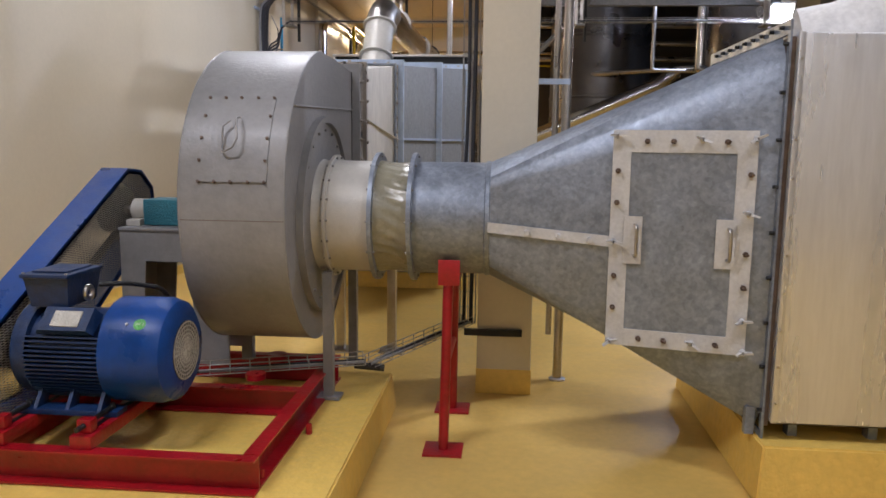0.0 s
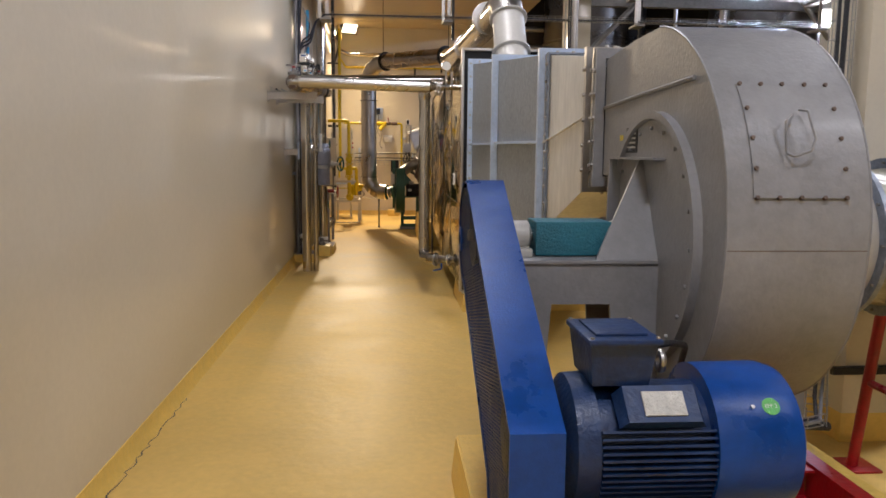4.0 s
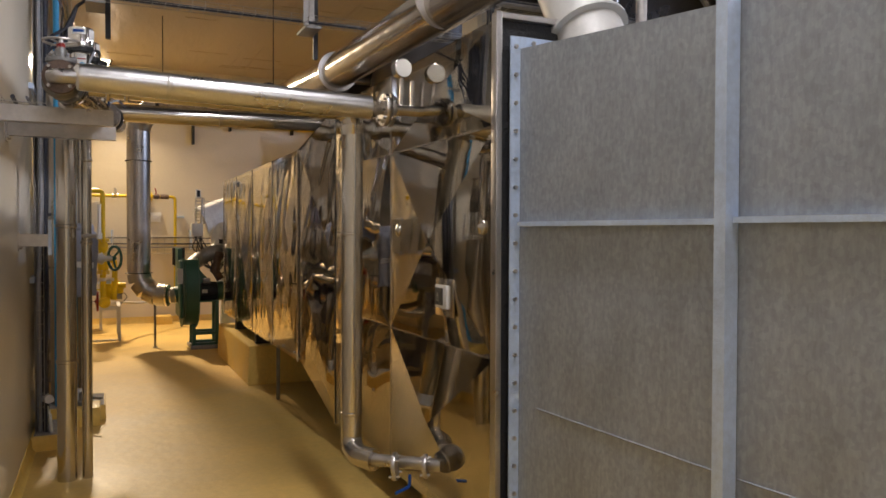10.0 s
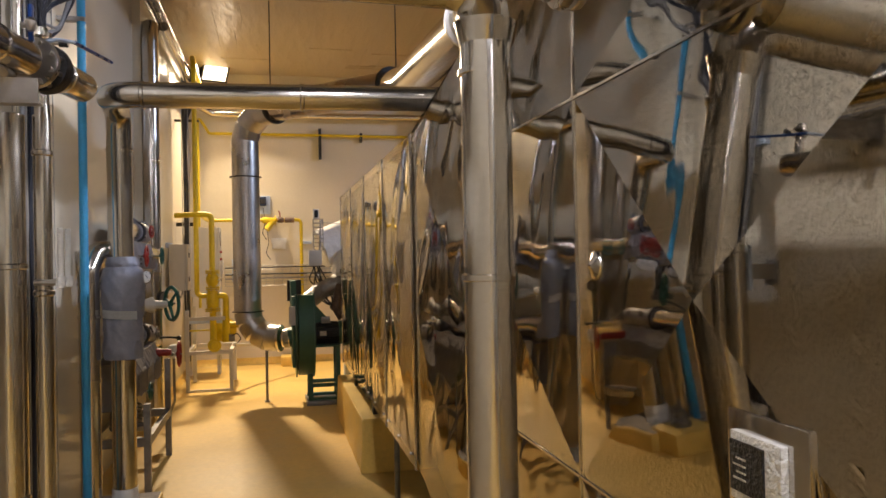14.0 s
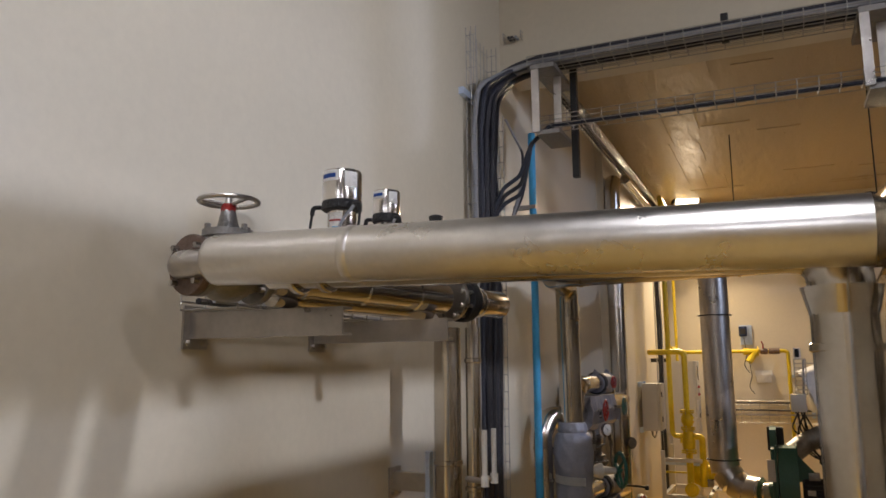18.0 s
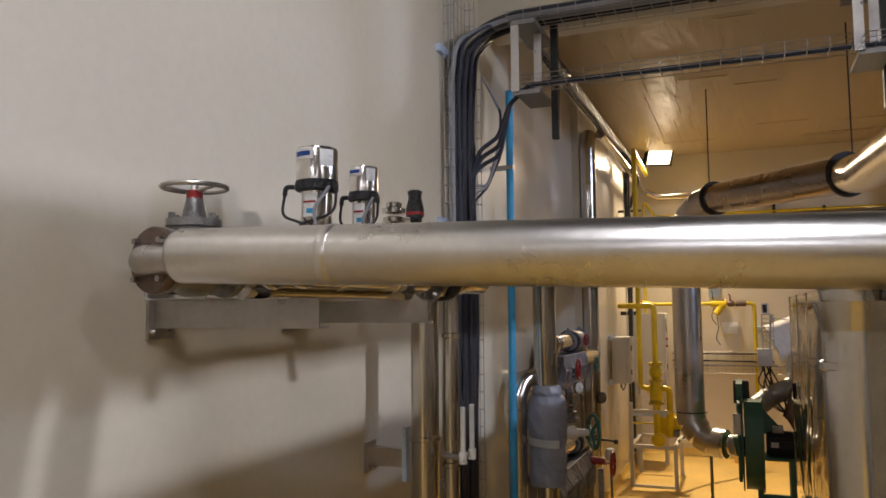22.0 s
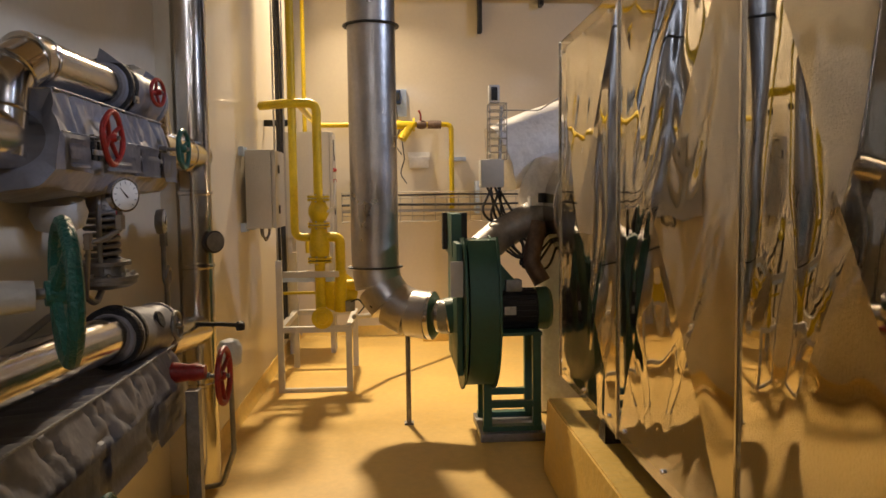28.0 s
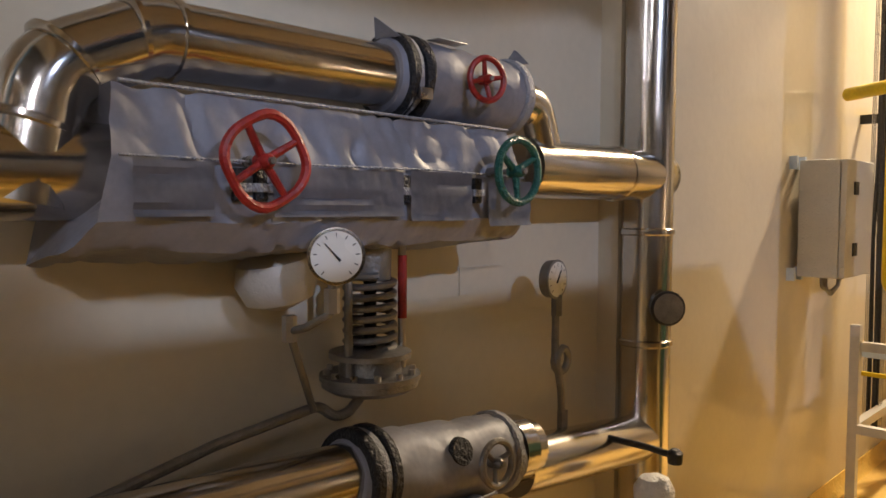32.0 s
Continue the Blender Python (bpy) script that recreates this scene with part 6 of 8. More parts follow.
def cloth_block(name, parent, section, y0, y1, seed, amp, cols=84):
    """A laced box-shaped cloth cover along y: section gives x, z and how far each corner's ends reach past y0 and y1."""
    ring_pts = []
    for (xa, za, a0, a1), (xb, zb, b0, b1) in zip(section, section[1:] + section[:1]):
        n = max(4, int(math.hypot(xb - xa, zb - za) / 0.012))
        for i in range(n):
            t = i / n
            ring_pts.append((xa + (xb - xa) * t, za + (zb - za) * t, a0 + (b0 - a0) * t, a1 + (b1 - a1) * t))
    cx = sum(p[0] for p in ring_pts) / len(ring_pts)
    cz = sum(p[1] for p in ring_pts) / len(ring_pts)
    bm = bmesh.new()
    rows = []
    for j in range(-1, cols + 2):
        t = min(max(j / cols, 0), 1)
        k = 0.62 if j in (-1, cols + 1) else 1.0
        row = []
        for x, z, e0, e1 in ring_pts:
            y = (y0 - e0) * (1 - t) + (y1 + e1) * t
            c = Vector((x, y, z))
            gather = max(0.0, 1 - abs(noise.noise(Vector((seed, y * 16 + z * 5, z * 3)))) * 4) * (0.4 + 0.6 * abs(z - cz) / 0.14)
            dent = max(0.0, 1 - abs(noise.noise(Vector((y * 7 + z * 6, z * 9 - y * 4, seed * 2.3)))) * 6)
            swell = noise.noise(Vector((y * 3.2, z * 5, seed)))
            d = Vector((x - cx, 0, z - cz)).normalized() * amp * (0.9 * swell - 0.8 * gather - 0.6 * dent)
            sag = amp * 0.8 * noise.noise(Vector((y * 5, seed, 0))) if z < cz else 0
            c += d + Vector((0, 0, sag))
            row.append(bm.verts.new((cx + (c.x - cx) * k, c.y + (0.03 if j < 0 else -0.03 if j > cols else 0), cz + (c.z - cz) * k)))
        rows.append(row)
    n = len(ring_pts)
    for a, b in zip(rows, rows[1:]):
        for i in range(n):
            bm.faces.new((a[i], a[(i + 1) % n], b[(i + 1) % n], b[i]))
    bm.faces.new(rows[0])
    bm.faces.new(rows[-1])
    return part(name, bm, LAGGING, parent, "wrinkled silver insulation jacket")


def flap(parent, x, y0, y1, z0, z1, seed):
    bm = bmesh.new()
    n = 8
    g = [[bm.verts.new((x + 0.006 * noise.noise(Vector((y0 + (y1 - y0) * i / n, j, seed)) * 3) + 0.004 * (j == 0), y0 + (y1 - y0) * i / n, z0 + (z1 - z0) * j / n)) for i in range(n + 1)] for j in range(n + 1)]
    for j in range(n):
        for i in range(n):
            bm.faces.new((g[j][i], g[j][i + 1], g[j + 1][i + 1], g[j + 1][i]))
    bmesh.ops.solidify(bm, geom=list(bm.faces), thickness=0.004)
    return part("flap", bm, LAGGING, parent)


def dial_gauge(parent, c, axis, r, needle=2.3, body=None):
    c, axis = Vector(c), Vector(axis).normalized()
    g = part("pressure_gauge", lathed(c - axis * r * 0.6, axis, [(0, r * 0.7), (r * 0.1, r * 0.95), (r * 0.55, r), (r * 0.62, r * 1.02), (r * 0.64, r * 0.9)], 32), body or STEEL, parent)
    part("dial", lathed(c, axis, [(r * 0.045, r * 0.9), (r * 0.055, r * 0.9)], 32), FACE, g, "white dial")
    q = axis.to_track_quat("Z", "Y").to_matrix()
    for i in range(11):
        a = radians(-50 + 28 * i)
        d = q @ Vector((math.cos(a), math.sin(a), 0))
        part("tick", coned(c + axis * r * 0.062 + d * r * 0.68, c + axis * r * 0.062 + d * r * 0.82, r * 0.018, seg=4), BLACK, g)
    d = q @ Vector((math.cos(needle), math.sin(needle), 0))
    part("needle", coned(c + axis * r * 0.09 - d * r * 0.2, c + axis * r * 0.09 + d * r * 0.62, r * 0.05, r * 0.015, 6), BLACK, g)
    return g


up = thing("steam_line_upper", "polished steam pipe line with grey jackets and handwheels", "steam line", at=(-3.85, 14.0, 1.7))
part("bypass_pipe", tubed([(-3.83, 13.36, 1.58), (-3.83, 13.40, 1.78), (-3.83, 13.56, 1.855), (-3.83, 14.12, 1.855)], 0.066, 24, 0.10, 4), STEEL, up)
for p, a in (((-3.83, 13.375, 1.70), (0, 0.3, 1)), ((-3.83, 13.43, 1.80), (0, 1, 1)), ((-3.83, 13.53, 1.85), (0, 1, 0.2)), ((-3.83, 13.60, 1.855), (0, 1, 0))):
    part("bend_seam", ring(p, a, 0.066, 0.007, 0.005), STEEL, up)
jacket_round((-3.83, 14.06, 1.855), (-3.83, 14.50, 1.85), 0.090, "valve_jacket", up, 3, 0.006)
for y in (14.085, 14.13):
    part("buckle_strap", crumple(ring((-3.83, y, 1.855), (0, 1, 0), 0.092, 0.014, 0.005, 28), 0.003, 9, y), BLACK, up, "dark webbing strap")
part("buckle", boxed(-3.742, -3.732, 14.09, 14.125, 1.80, 1.825, bevel=0.003), DULL, up, "small steel buckle")
part("jacket_label", boxed(-3.80, -3.76, 14.17, 14.26, 1.9405, 1.9425), PLATE, up, "pale printed label")
for y, s in ((14.065, 1), (14.49, -1)):
    part("flared_edge", hull8(bmesh.new(), [(-3.85, y, 1.935), (-3.77, y, 1.93), (-3.77, y + 0.003, 1.93), (-3.85, y + 0.003, 1.935)],
         [(-3.83, y - 0.02 * s, 1.975), (-3.82, y - 0.02 * s, 1.97), (-3.82, y - 0.017 * s, 1.97), (-3.83, y - 0.017 * s, 1.975)]), LAGGING, up)
part("bypass_end", tubed([(-3.83, 14.46, 1.85), (-3.83, 14.58, 1.84), (-3.83, 14.62, 1.74)], 0.056, 20, 0.06), STEEL, up)
part("main_pipe", tubed([(-3.84, 12.60, 1.63), (-3.84, 13.55, 1.63)], 0.078, 24), STEEL, up)
jb = cloth_block("line_jacket", up, [(-3.95, 1.75, 0, 0), (-3.735, 1.762, 0, 0), (-3.712, 1.65, 0.01, 0.03), (-3.715, 1.55, 0.03, 0.06), (-3.76, 1.50, 0.07, 0.06), (-3.95, 1.47, 0.06, 0.02)], 13.46, 14.37, 5, 0.011)
for i, (y0, y1, z0, z1) in enumerate(((13.475, 13.605, 1.560, 1.646), (13.715, 14.012, 1.558, 1.644), (14.032, 14.211, 1.548, 1.648), (14.266, 14.415, 1.535, 1.636))):
    flap(jb, -3.700, y0, y1, z0, z1, i)
part("seam", tubed([(-3.712, 13.46, 1.652), (-3.708, 13.8, 1.650), (-3.708, 14.1, 1.653), (-3.710, 14.40, 1.645)], 0.0022, 6), CABLEGREY, jb)
part("edge_seam", tubed([(-3.735, 13.47, 1.764), (-3.732, 13.9, 1.760), (-3.735, 14.37, 1.756)], 0.0035, 6), CABLEGREY, jb)
for y in (13.655, 13.695, 14.022, 14.238):
    part("lace_gap", boxed(-3.716, -3.705, y - 0.012, y + 0.012, 1.585, 1.64, bevel=0.003), BLACK, jb)
    part("strap", boxed(-3.708, -3.702, y - 0.02, y + 0.02, 1.600, 1.615, bevel=0.002), CABLEGREY, jb)
handwheel(up, (-3.665, 13.68, 1.65), (1, 0, 0), 0.074, REDWHEEL, 0.0085, 4, 0.10, 0.55, square=0.09)
handwheel(up, (-3.715, 14.275, 1.86), (1, -0.2, 0), 0.047, REDWHEEL, 0.007, 4, 0.08, 0.2)
handwheel(up, (-3.635, 14.29, 1.655), (1, 0, 0), 0.068, GREEN, 0.009, 3, 0.12, 0.5)
# regulator under the line
reg = thing("pressure_regulator", "spring-loaded pressure regulator hanging below a steam line", "regulator", at=(-3.85, 14.05, 1.3))
part("neck", coned((-3.85, 14.05, 1.42), (-3.85, 14.05, 1.56), 0.045, 0.05), CASTGREY, reg)
bm = bmesh.new()
sp = [(-3.85 + 0.052 * math.cos(i * 0.45), 14.05 + 0.052 * math.sin(i * 0.45), 1.272 + 0.00165 * i) for i in range(98)]
part("spring", tubed(sp, 0.008, 8), CASTGREY, reg, "coiled steel spring")
part("spindle", coned((-3.85, 14.05, 1.2), (-3.85, 14.05, 1.45), 0.014), DARKSTEEL, reg)
for s in (-1, 1):
    part("guide_rod", coned((-3.83, 14.05 + s * 0.075, 1.22), (-3.83, 14.05 + s * 0.075, 1.54), 0.009, seg=10), CASTGREY if s < 0 else DULL, reg)
part("red_sleeve", coned((-3.83, 14.126, 1.33), (-3.83, 14.126, 1.47), 0.0105, seg=10), REDWHEEL, reg)
part("spring_plate", lathed((-3.85, 14.05, 1.252), (0, 0, 1), [(0, 0.09), (0.012, 0.09), (0.02, 0.06)], 24), CASTGREY, reg)
dia = part("diaphragm_housing", lathed((-3.85, 14.05, 1.168), (0, 0, 1), [(0, 0.03), (0.01, 0.085), (0.022, 0.105), (0.034, 0.105), (0.036, 0.11), (0.048, 0.11), (0.05, 0.07), (0.085, 0.065), (0.09, 0.05)], 32), CASTGREY, reg)
for i in range(12):
    a = i * math.pi / 6
    part("rim_bolt", bolt(bmesh.new(), (-3.85 + 0.095 * math.cos(a), 14.05 + 0.095 * math.sin(a), 1.216), (0, 0, 1), 0.008, 0.012), DULL, dia)
part("impulse_tube", tubed([(-3.85, 14.03, 1.172), (-3.85, 13.99, 1.14), (-3.85, 13.955, 1.135), (-3.86, 13.92, 1.165), (-3.88, 13.70, 1.128), (-3.90, 13.5, 1.075), (-3.95, 12.9, 0.98)], 0.011, 10, 0.04), CASTGREY, reg)
part("condensate_pot", lathed((-3.90, 13.86, 1.37), (0, -0.2, 1), [(0, 0.02), (0.02, 0.07), (0.06, 0.085), (0.10, 0.075), (0.13, 0.03)], 24), LIGHTGREY, reg)
dial_gauge(reg, (-3.695, 13.842, 1.486), (0.9, -0.55, 0), 0.052, 2.3)
part("gauge_tube", tubed([(-3.715, 13.847, 1.44), (-3.715, 13.847, 1.38), (-3.76, 13.82, 1.35), (-3.80, 13.81, 1.34), (-3.85, 13.90, 1.16)], 0.008, 10, 0.02), CASTGREY, reg)
part("gauge_nut", coned((-3.715, 13.847, 1.38), (-3.715, 13.847, 1.425), 0.015, seg=6), DULL, reg)
part("tube_nut", coned((-3.80, 13.81, 1.32), (-3.80, 13.81, 1.37), 0.014, seg=6), DULL, reg)
# lower line
lo = thing("steam_line_lower", "lower polished steam pipe with grey jackets and a red valve", "steam line", at=(-3.8, 14.0, 0.95))
part("main_pipe", tubed([(-3.82, 12.75, 1.06), (-3.80, 13.98, 1.02)], 0.072, 24), STEEL, lo)
jacket_round((-3.80, 13.93, 1.02), (-3.80, 14.44, 0.965), 0.098, "valve_jacket", lo, 9, 0.010)
part("jacket_end", lathed((-3.80, 14.44, 0.965), (0, 1, -0.1), [(0, 0.085), (0.05, 0.085), (0.06, 0.072), (0.1, 0.07)], 24), STEEL, lo)
for y in (13.955, 14.0):
    part("buckle_strap", crumple(ring((-3.80, y, 1.018), (0, 1, -0.1), 0.101, 0.014, 0.005, 28), 0.003, 9, y), BLACK, lo, "dark webbing strap")
part("jacket_opening", lathed((-3.722, 14.20, 1.035), (1, 0, 0.35), [(0, 0.034), (0.012, 0.030), (0.013, 0.018)], 18), BLACK, lo, "dark opening in the jacket")
handwheel(lo, (-3.68, 14.28, 1.0), (1, 0, 0.1), 0.05, CASTGREY, 0.008, 3, 0.10, 0.3)
lj = cloth_block("line_jacket", lo, [(-3.96, 0.90, 0, 0), (-3.70, 0.925, 0, 0), (-3.655, 0.80, 0, 0.02), (-3.66, 0.66, 0.02, 0.03), (-3.72, 0.59, 0.03, 0.03), (-3.96, 0.57, 0, 0)], 13.0, 14.30, 15, 0.016)
part("edge_seam", tubed([(-3.70, 13.01, 0.928), (-3.695, 13.6, 0.924), (-3.70, 14.30, 0.922)], 0.004, 6), CABLEGREY, lj)
for y0, y1 in ((13.12, 13.42), (13.50, 13.78), (13.90, 14.18)):
    flap(lj, -3.640, y0, y1, 0.66, 0.80, y0)
jacket_round((-3.78, 13.30, 0.62), (-3.78, 13.30, 0.40), 0.09, "valve_jacket", lo, 19, 0.01)
red = part("red_valve_neck", lathed((-3.76, 14.20, 0.84), (1, 0, 0), [(0, 0.06), (0.04, 0.06), (0.05, 0.045), (0.14, 0.03), (0.16, 0.034), (0.2, 0.024)], 20), REDWHEEL, lo)
handwheel(lo, (-3.50, 14.22, 0.82), (1, 0, 0), 0.10, REDWHEEL, 0.011, 3, 0.10, 0.6)
handwheel(lo, (-3.60, 13.35, 0.66), (1, 0, 0), 0.06, GREEN, 0.009, 3, 0.10, 0.2)
# gauge on a pigtail
pg = thing("pigtail_gauge", "old round pressure gauge on a looped steel tube", "gauge", at=(-3.86, 14.74, 0.92))
dial_gauge(pg, (-3.85, 14.73, 1.375), (1, 0.1, 0), 0.055, 1.0, CASTGREY)
loop = [(-3.86, 14.74, 1.32), (-3.86, 14.74, 1.16)] + [(-3.86 + 0.01 * i / 12, 14.765 - 0.03 * math.cos(i * math.pi / 6), 1.14 - 0.035 * math.sin(i * math.pi / 6)) for i in range(13)] + [(-3.86, 14.77, 1.05), (-3.86, 14.78, 0.90)]
part("pigtail", tubed(loop, 0.011, 10), CASTGREY, pg)
for z in (1.30, 0.96):
    part("tube_nut", coned((-3.86, 14.745 if z > 1 else 14.78, z - 0.03), (-3.86, 14.745 if z > 1 else 14.78, z + 0.03), 0.017, seg=6), CASTGREY, pg)
tr = thing("steam_trap", "white-lagged steam trap with small lever valve", "steam trap", at=(-3.63, 14.9, 0.8))
part("body", crumple(lathed((-3.63, 14.90, 0.70), (0, 0, 1), [(0, 0.03), (0.02, 0.055), (0.09, 0.058), (0.12, 0.04), (0.13, 0.015)], 20), 0.003, 20, 2), PALE, tr)
part("arm", tubed([(-3.80, 14.90, 0.90), (-3.66, 14.92, 0.895), (-3.58, 14.93, 0.885)], 0.010, 10), DARKSTEEL, tr)
part("cap", lathed((-3.585, 14.93, 0.865), (0, 0, 1), [(0, 0.02), (0.03, 0.022), (0.04, 0.012)], 14), BLACK, tr)
part("drain_tube", tubed([(-3.63, 14.90, 0.71), (-3.63, 14.92, 0.30), (-3.70, 14.98, 0.12), (-3.80, 15.05, 0.08)], 0.012, 10, 0.05), CASTGREY, tr)
# stand under the station
st = thing("pipe_stand", "grey welded steel stand under steam pipes", "stand", at=(-3.7, 13.6, 0))
for x, y in ((-3.58, 13.05), (-3.58, 14.10), (-3.94, 13.05), (-3.94, 14.10)):
    part("leg", boxed(x - 0.022, x + 0.022, y - 0.022, y + 0.022, 0.0, 0.80 if y > 14 else 0.62), CASTGREY, st)
part("rail", boxed(-3.60, -3.56, 13.07, 14.08, 0.33, 0.39), CASTGREY, st)
part("rail", boxed(-3.96, -3.92, 13.07, 14.08, 0.33, 0.39), CASTGREY, st)
for y in (13.05, 14.10):
    part("cross_rail", boxed(-3.92, -3.60, y - 0.02, y + 0.02, 0.33, 0.39), CASTGREY, st)
part("spring", tubed([(-3.75 + 0.05 * math.cos(i * 0.5), 13.55 + 0.05 * math.sin(i * 0.5), 0.36 + 0.0022 * i) for i in range(80)], 0.008, 8), CASTGREY, st)
part("trap_bowl", lathed((-3.75, 13.55, 0.34), (0, 0, 1), [(0, 0.08), (0.02, 0.09), (0.04, 0.09), (0.05, 0.05)], 20), CASTGREY, st)

# jacketed valve below the crossing pipe, beside the blue pipe
lag = thing("jacketed_valve", "tall silver-jacketed valve on an upright pipe with green wheel", "valve", at=(-3.6, 12.42, 0))
prof = [(0.0, 0.07), (0.0, 0.108), (0.04, 0.112), (0.10, 0.113), (0.18, 0.112), (0.24, 0.108), (0.30, 0.112), (0.37, 0.119), (0.44, 0.121), (0.50, 0.116), (0.545, 0.104), (0.56, 0.088), (0.575, 0.094), (0.60, 0.090), (0.62, 0.084), (0.62, 0.07)]
fine = []
for (a, ra), (b, rb) in zip(prof, prof[1:]):
    n = max(1, round((b - a) / 0.014))
    fine += [(a + (b - a) * i / n, ra + (rb - ra) * i / n) for i in range(n)]
bm = lathed((-3.61, 12.42, 1.02), (0, 0, 1), fine + [prof[-1]], 64)
for v in bm.verts:
    w = noise.noise(Vector((v.co.x * 9, v.co.y * 9, v.co.z * 5)))
    f = 1 - abs(noise.noise(Vector((v.co.x * 14 + v.co.z * 6, v.co.y * 14, v.co.z * 9 + 3)))) * 2
    d = Vector((v.co.x + 3.61, v.co.y - 12.42, 0))
    v.co += d * (0.09 * w + 0.08 * max(f - 0.55, 0) * 2)
vj = part("valve_jacket", bm, LAGGING, lag, "creased silver insulation jacket")
bm = bmesh.new()
g = [[bm.verts.new((-3.61 + 0.122 * math.cos(radians(-150 + 11 * i)), 12.42 + 0.122 * math.sin(radians(-150 + 11 * i)), z - 0.0015 * i)) for i in range(11)] for z in (1.275, 1.325)]
for i in range(10):
    bm.faces.new((g[0][i], g[0][i + 1], g[1][i + 1], g[1][i]))
bmesh.ops.solidify(bm, geom=list(bm.faces), thickness=0.002)
part("jacket_label", bm, PALE, vj, "pale printed label")
part("lower_pipe", coned((-3.61, 12.40, 0.20), (-3.61, 12.40, 1.06), 0.070), STEEL, lag)
part("foot_wrap", coned((-3.61, 12.40, 0.12), (-3.61, 12.40, 0.24), 0.078, 0.074), PALE, lag)
part("foot", coned((-3.61, 12.40, 0.0), (-3.61, 12.40, 0.12), 0.070), CASTGREY, lag)
part("yoke", lathed((-3.55, 12.46, 1.335), (0.85, 0.5, 0), [(0, 0.05), (0.06, 0.035), (0.10, 0.05), (0.11, 0.05), (0.12, 0.028), (0.20, 0.022)], 16), LIGHTGREY, lag)
handwheel(lag, (-3.35, 12.60, 1.335), (0.85, 0.5, 0), 0.105, GREEN, 0.012, 3, 0.09, 0.3)
sp2 = pipe("side_pipe", [(-3.79, 12.36, 0.0), (-3.79, 12.36, 1.56), (-3.76, 12.42, 1.68), (-3.68, 12.50, 1.68)], 0.060, STEEL, "slim polished steel pipe with elbow beside a valve", 0.07, [((-3.79, 12.36, z), (0, 0, 1)) for z in (1.48, 1.28, 0.9)], group="wall risers")
for i, (x, y, h) in enumerate(((-3.60, 12.08, 0.15), (-3.62, 12.42, 0.0))):
    if h:
        solid("pedestal_block", boxed(x - 0.13, x + 0.13, y - 0.16, y + 0.14, 0, h, bevel=0.012), PLINTH, "small ochre-painted concrete block under a pipe", "plinth", "machine plinths")
t = thing("floor_valve", "small grey valve with a tee handle near the floor", "valve", at=(-3.60, 12.08, 0.15))
part("body", lathed((-3.60, 12.08, 0.15), (0, 0, 1), [(0, 0.05), (0.03, 0.05), (0.05, 0.03), (0.10, 0.03)], 16), CASTGREY, t)
part("handle", coned((-3.56, 12.02, 0.22), (-3.46, 11.94, 0.22), 0.01, seg=8), CASTGREY, t)


# ---- gas train, cabinets and end wall ----
GY = 17.15
gas = thing("gas_train", "yellow gas pipe train with flanged valves on a steel frame", "gas pipes", at=(-3.45, GY, 0.5))
part("supply_riser", tubed([(-3.44, GY, 1.17), (-3.63, GY + 0.02, 1.17), (-3.63, GY + 0.03, 4.05), (-3.66, GY + 0.2, 4.15), (-3.72, 19.2, 4.15)], 0.031, 16, 0.07), YELLOW, gas)
part("arch_pipe", tubed([(-3.88, GY + 0.15, 2.17), (-3.66, GY, 2.17), (-3.445, GY, 2.17), (-3.445, GY, 1.45)], 0.034, 16, 0.07), YELLOW, gas)
for z, r in ((1.475, 0.084), (1.452, 0.084), (1.275, 0.084), (1.252, 0.084), (1.01, 0.09), (0.985, 0.09)):
    f = part("flange", lathed((-3.445, GY, z - 0.008), (0, 0, 1), [(0, r), (0.014, r)], 24), YELLOW, gas)
    for i in range(6):
        a = i * math.pi / 3 + 0.3
        part("flange_bolt", coned((-3.445 + r * 0.8 * math.cos(a), GY + r * 0.8 * math.sin(a), z - 0.018), (-3.445 + r * 0.8 * math.cos(a), GY + r * 0.8 * math.sin(a), z + 0.018), 0.007, seg=6), DULL, f)
part("ball_valve", lathed((-3.445, GY, 1.28), (0, 0, 1), [(0, 0.05), (0.03, 0.06), (0.06, 0.076), (0.11, 0.076), (0.14, 0.06), (0.17, 0.05)], 20), YELLOW, gas)
part("valve_lever", tubed([(-3.38, GY - 0.03, 1.36), (-3.32, GY - 0.05, 1.40), (-3.31, GY - 0.05, 1.60)], 0.008, 8, 0.02), PALE, gas, "white lever handle")
part("filter_body", lathed((-3.445, GY, 1.02), (0, 0, 1), [(0, 0.066), (0.04, 0.076), (0.10, 0.078), (0.17, 0.066), (0.22, 0.058)], 20), YELLOW, gas)
part("lower_leg", tubed([(-3.445, GY, 1.0), (-3.445, GY, 0.56)], 0.040, 16), YELLOW, gas)
part("blank_flange", lathed((-3.43, GY - 0.06, 0.565), (0.1, -1, 0), [(-0.03, 0.04), (0, 0.04), (0, 0.082), (0.02, 0.082), (0.022, 0.05), (0.034, 0.045)], 24), YELLOW, gas)
part("side_branch", tubed([(-3.40, GY, 1.17), (-3.29, GY, 1.17), (-3.29, GY, 0.88)], 0.038, 16, 0.06), YELLOW, gas)
part("governor", lathed((-3.32, GY + 0.10, 0.74), (0.2, -1, 0.1), [(-0.05, 0.09), (-0.02, 0.15), (0.02, 0.15), (0.05, 0.09), (0.08, 0.05)], 24), YELLOW, gas)
part("governor_neck", coned((-3.30, GY + 0.06, 0.60), (-3.29, GY, 0.92), 0.05, 0.042), YELLOW, gas)
part("side_outlet", tubed([(-3.29, GY + 0.05, 0.80), (-3.14, GY + 0.05, 0.80)], 0.04, 14), YELLOW, gas)
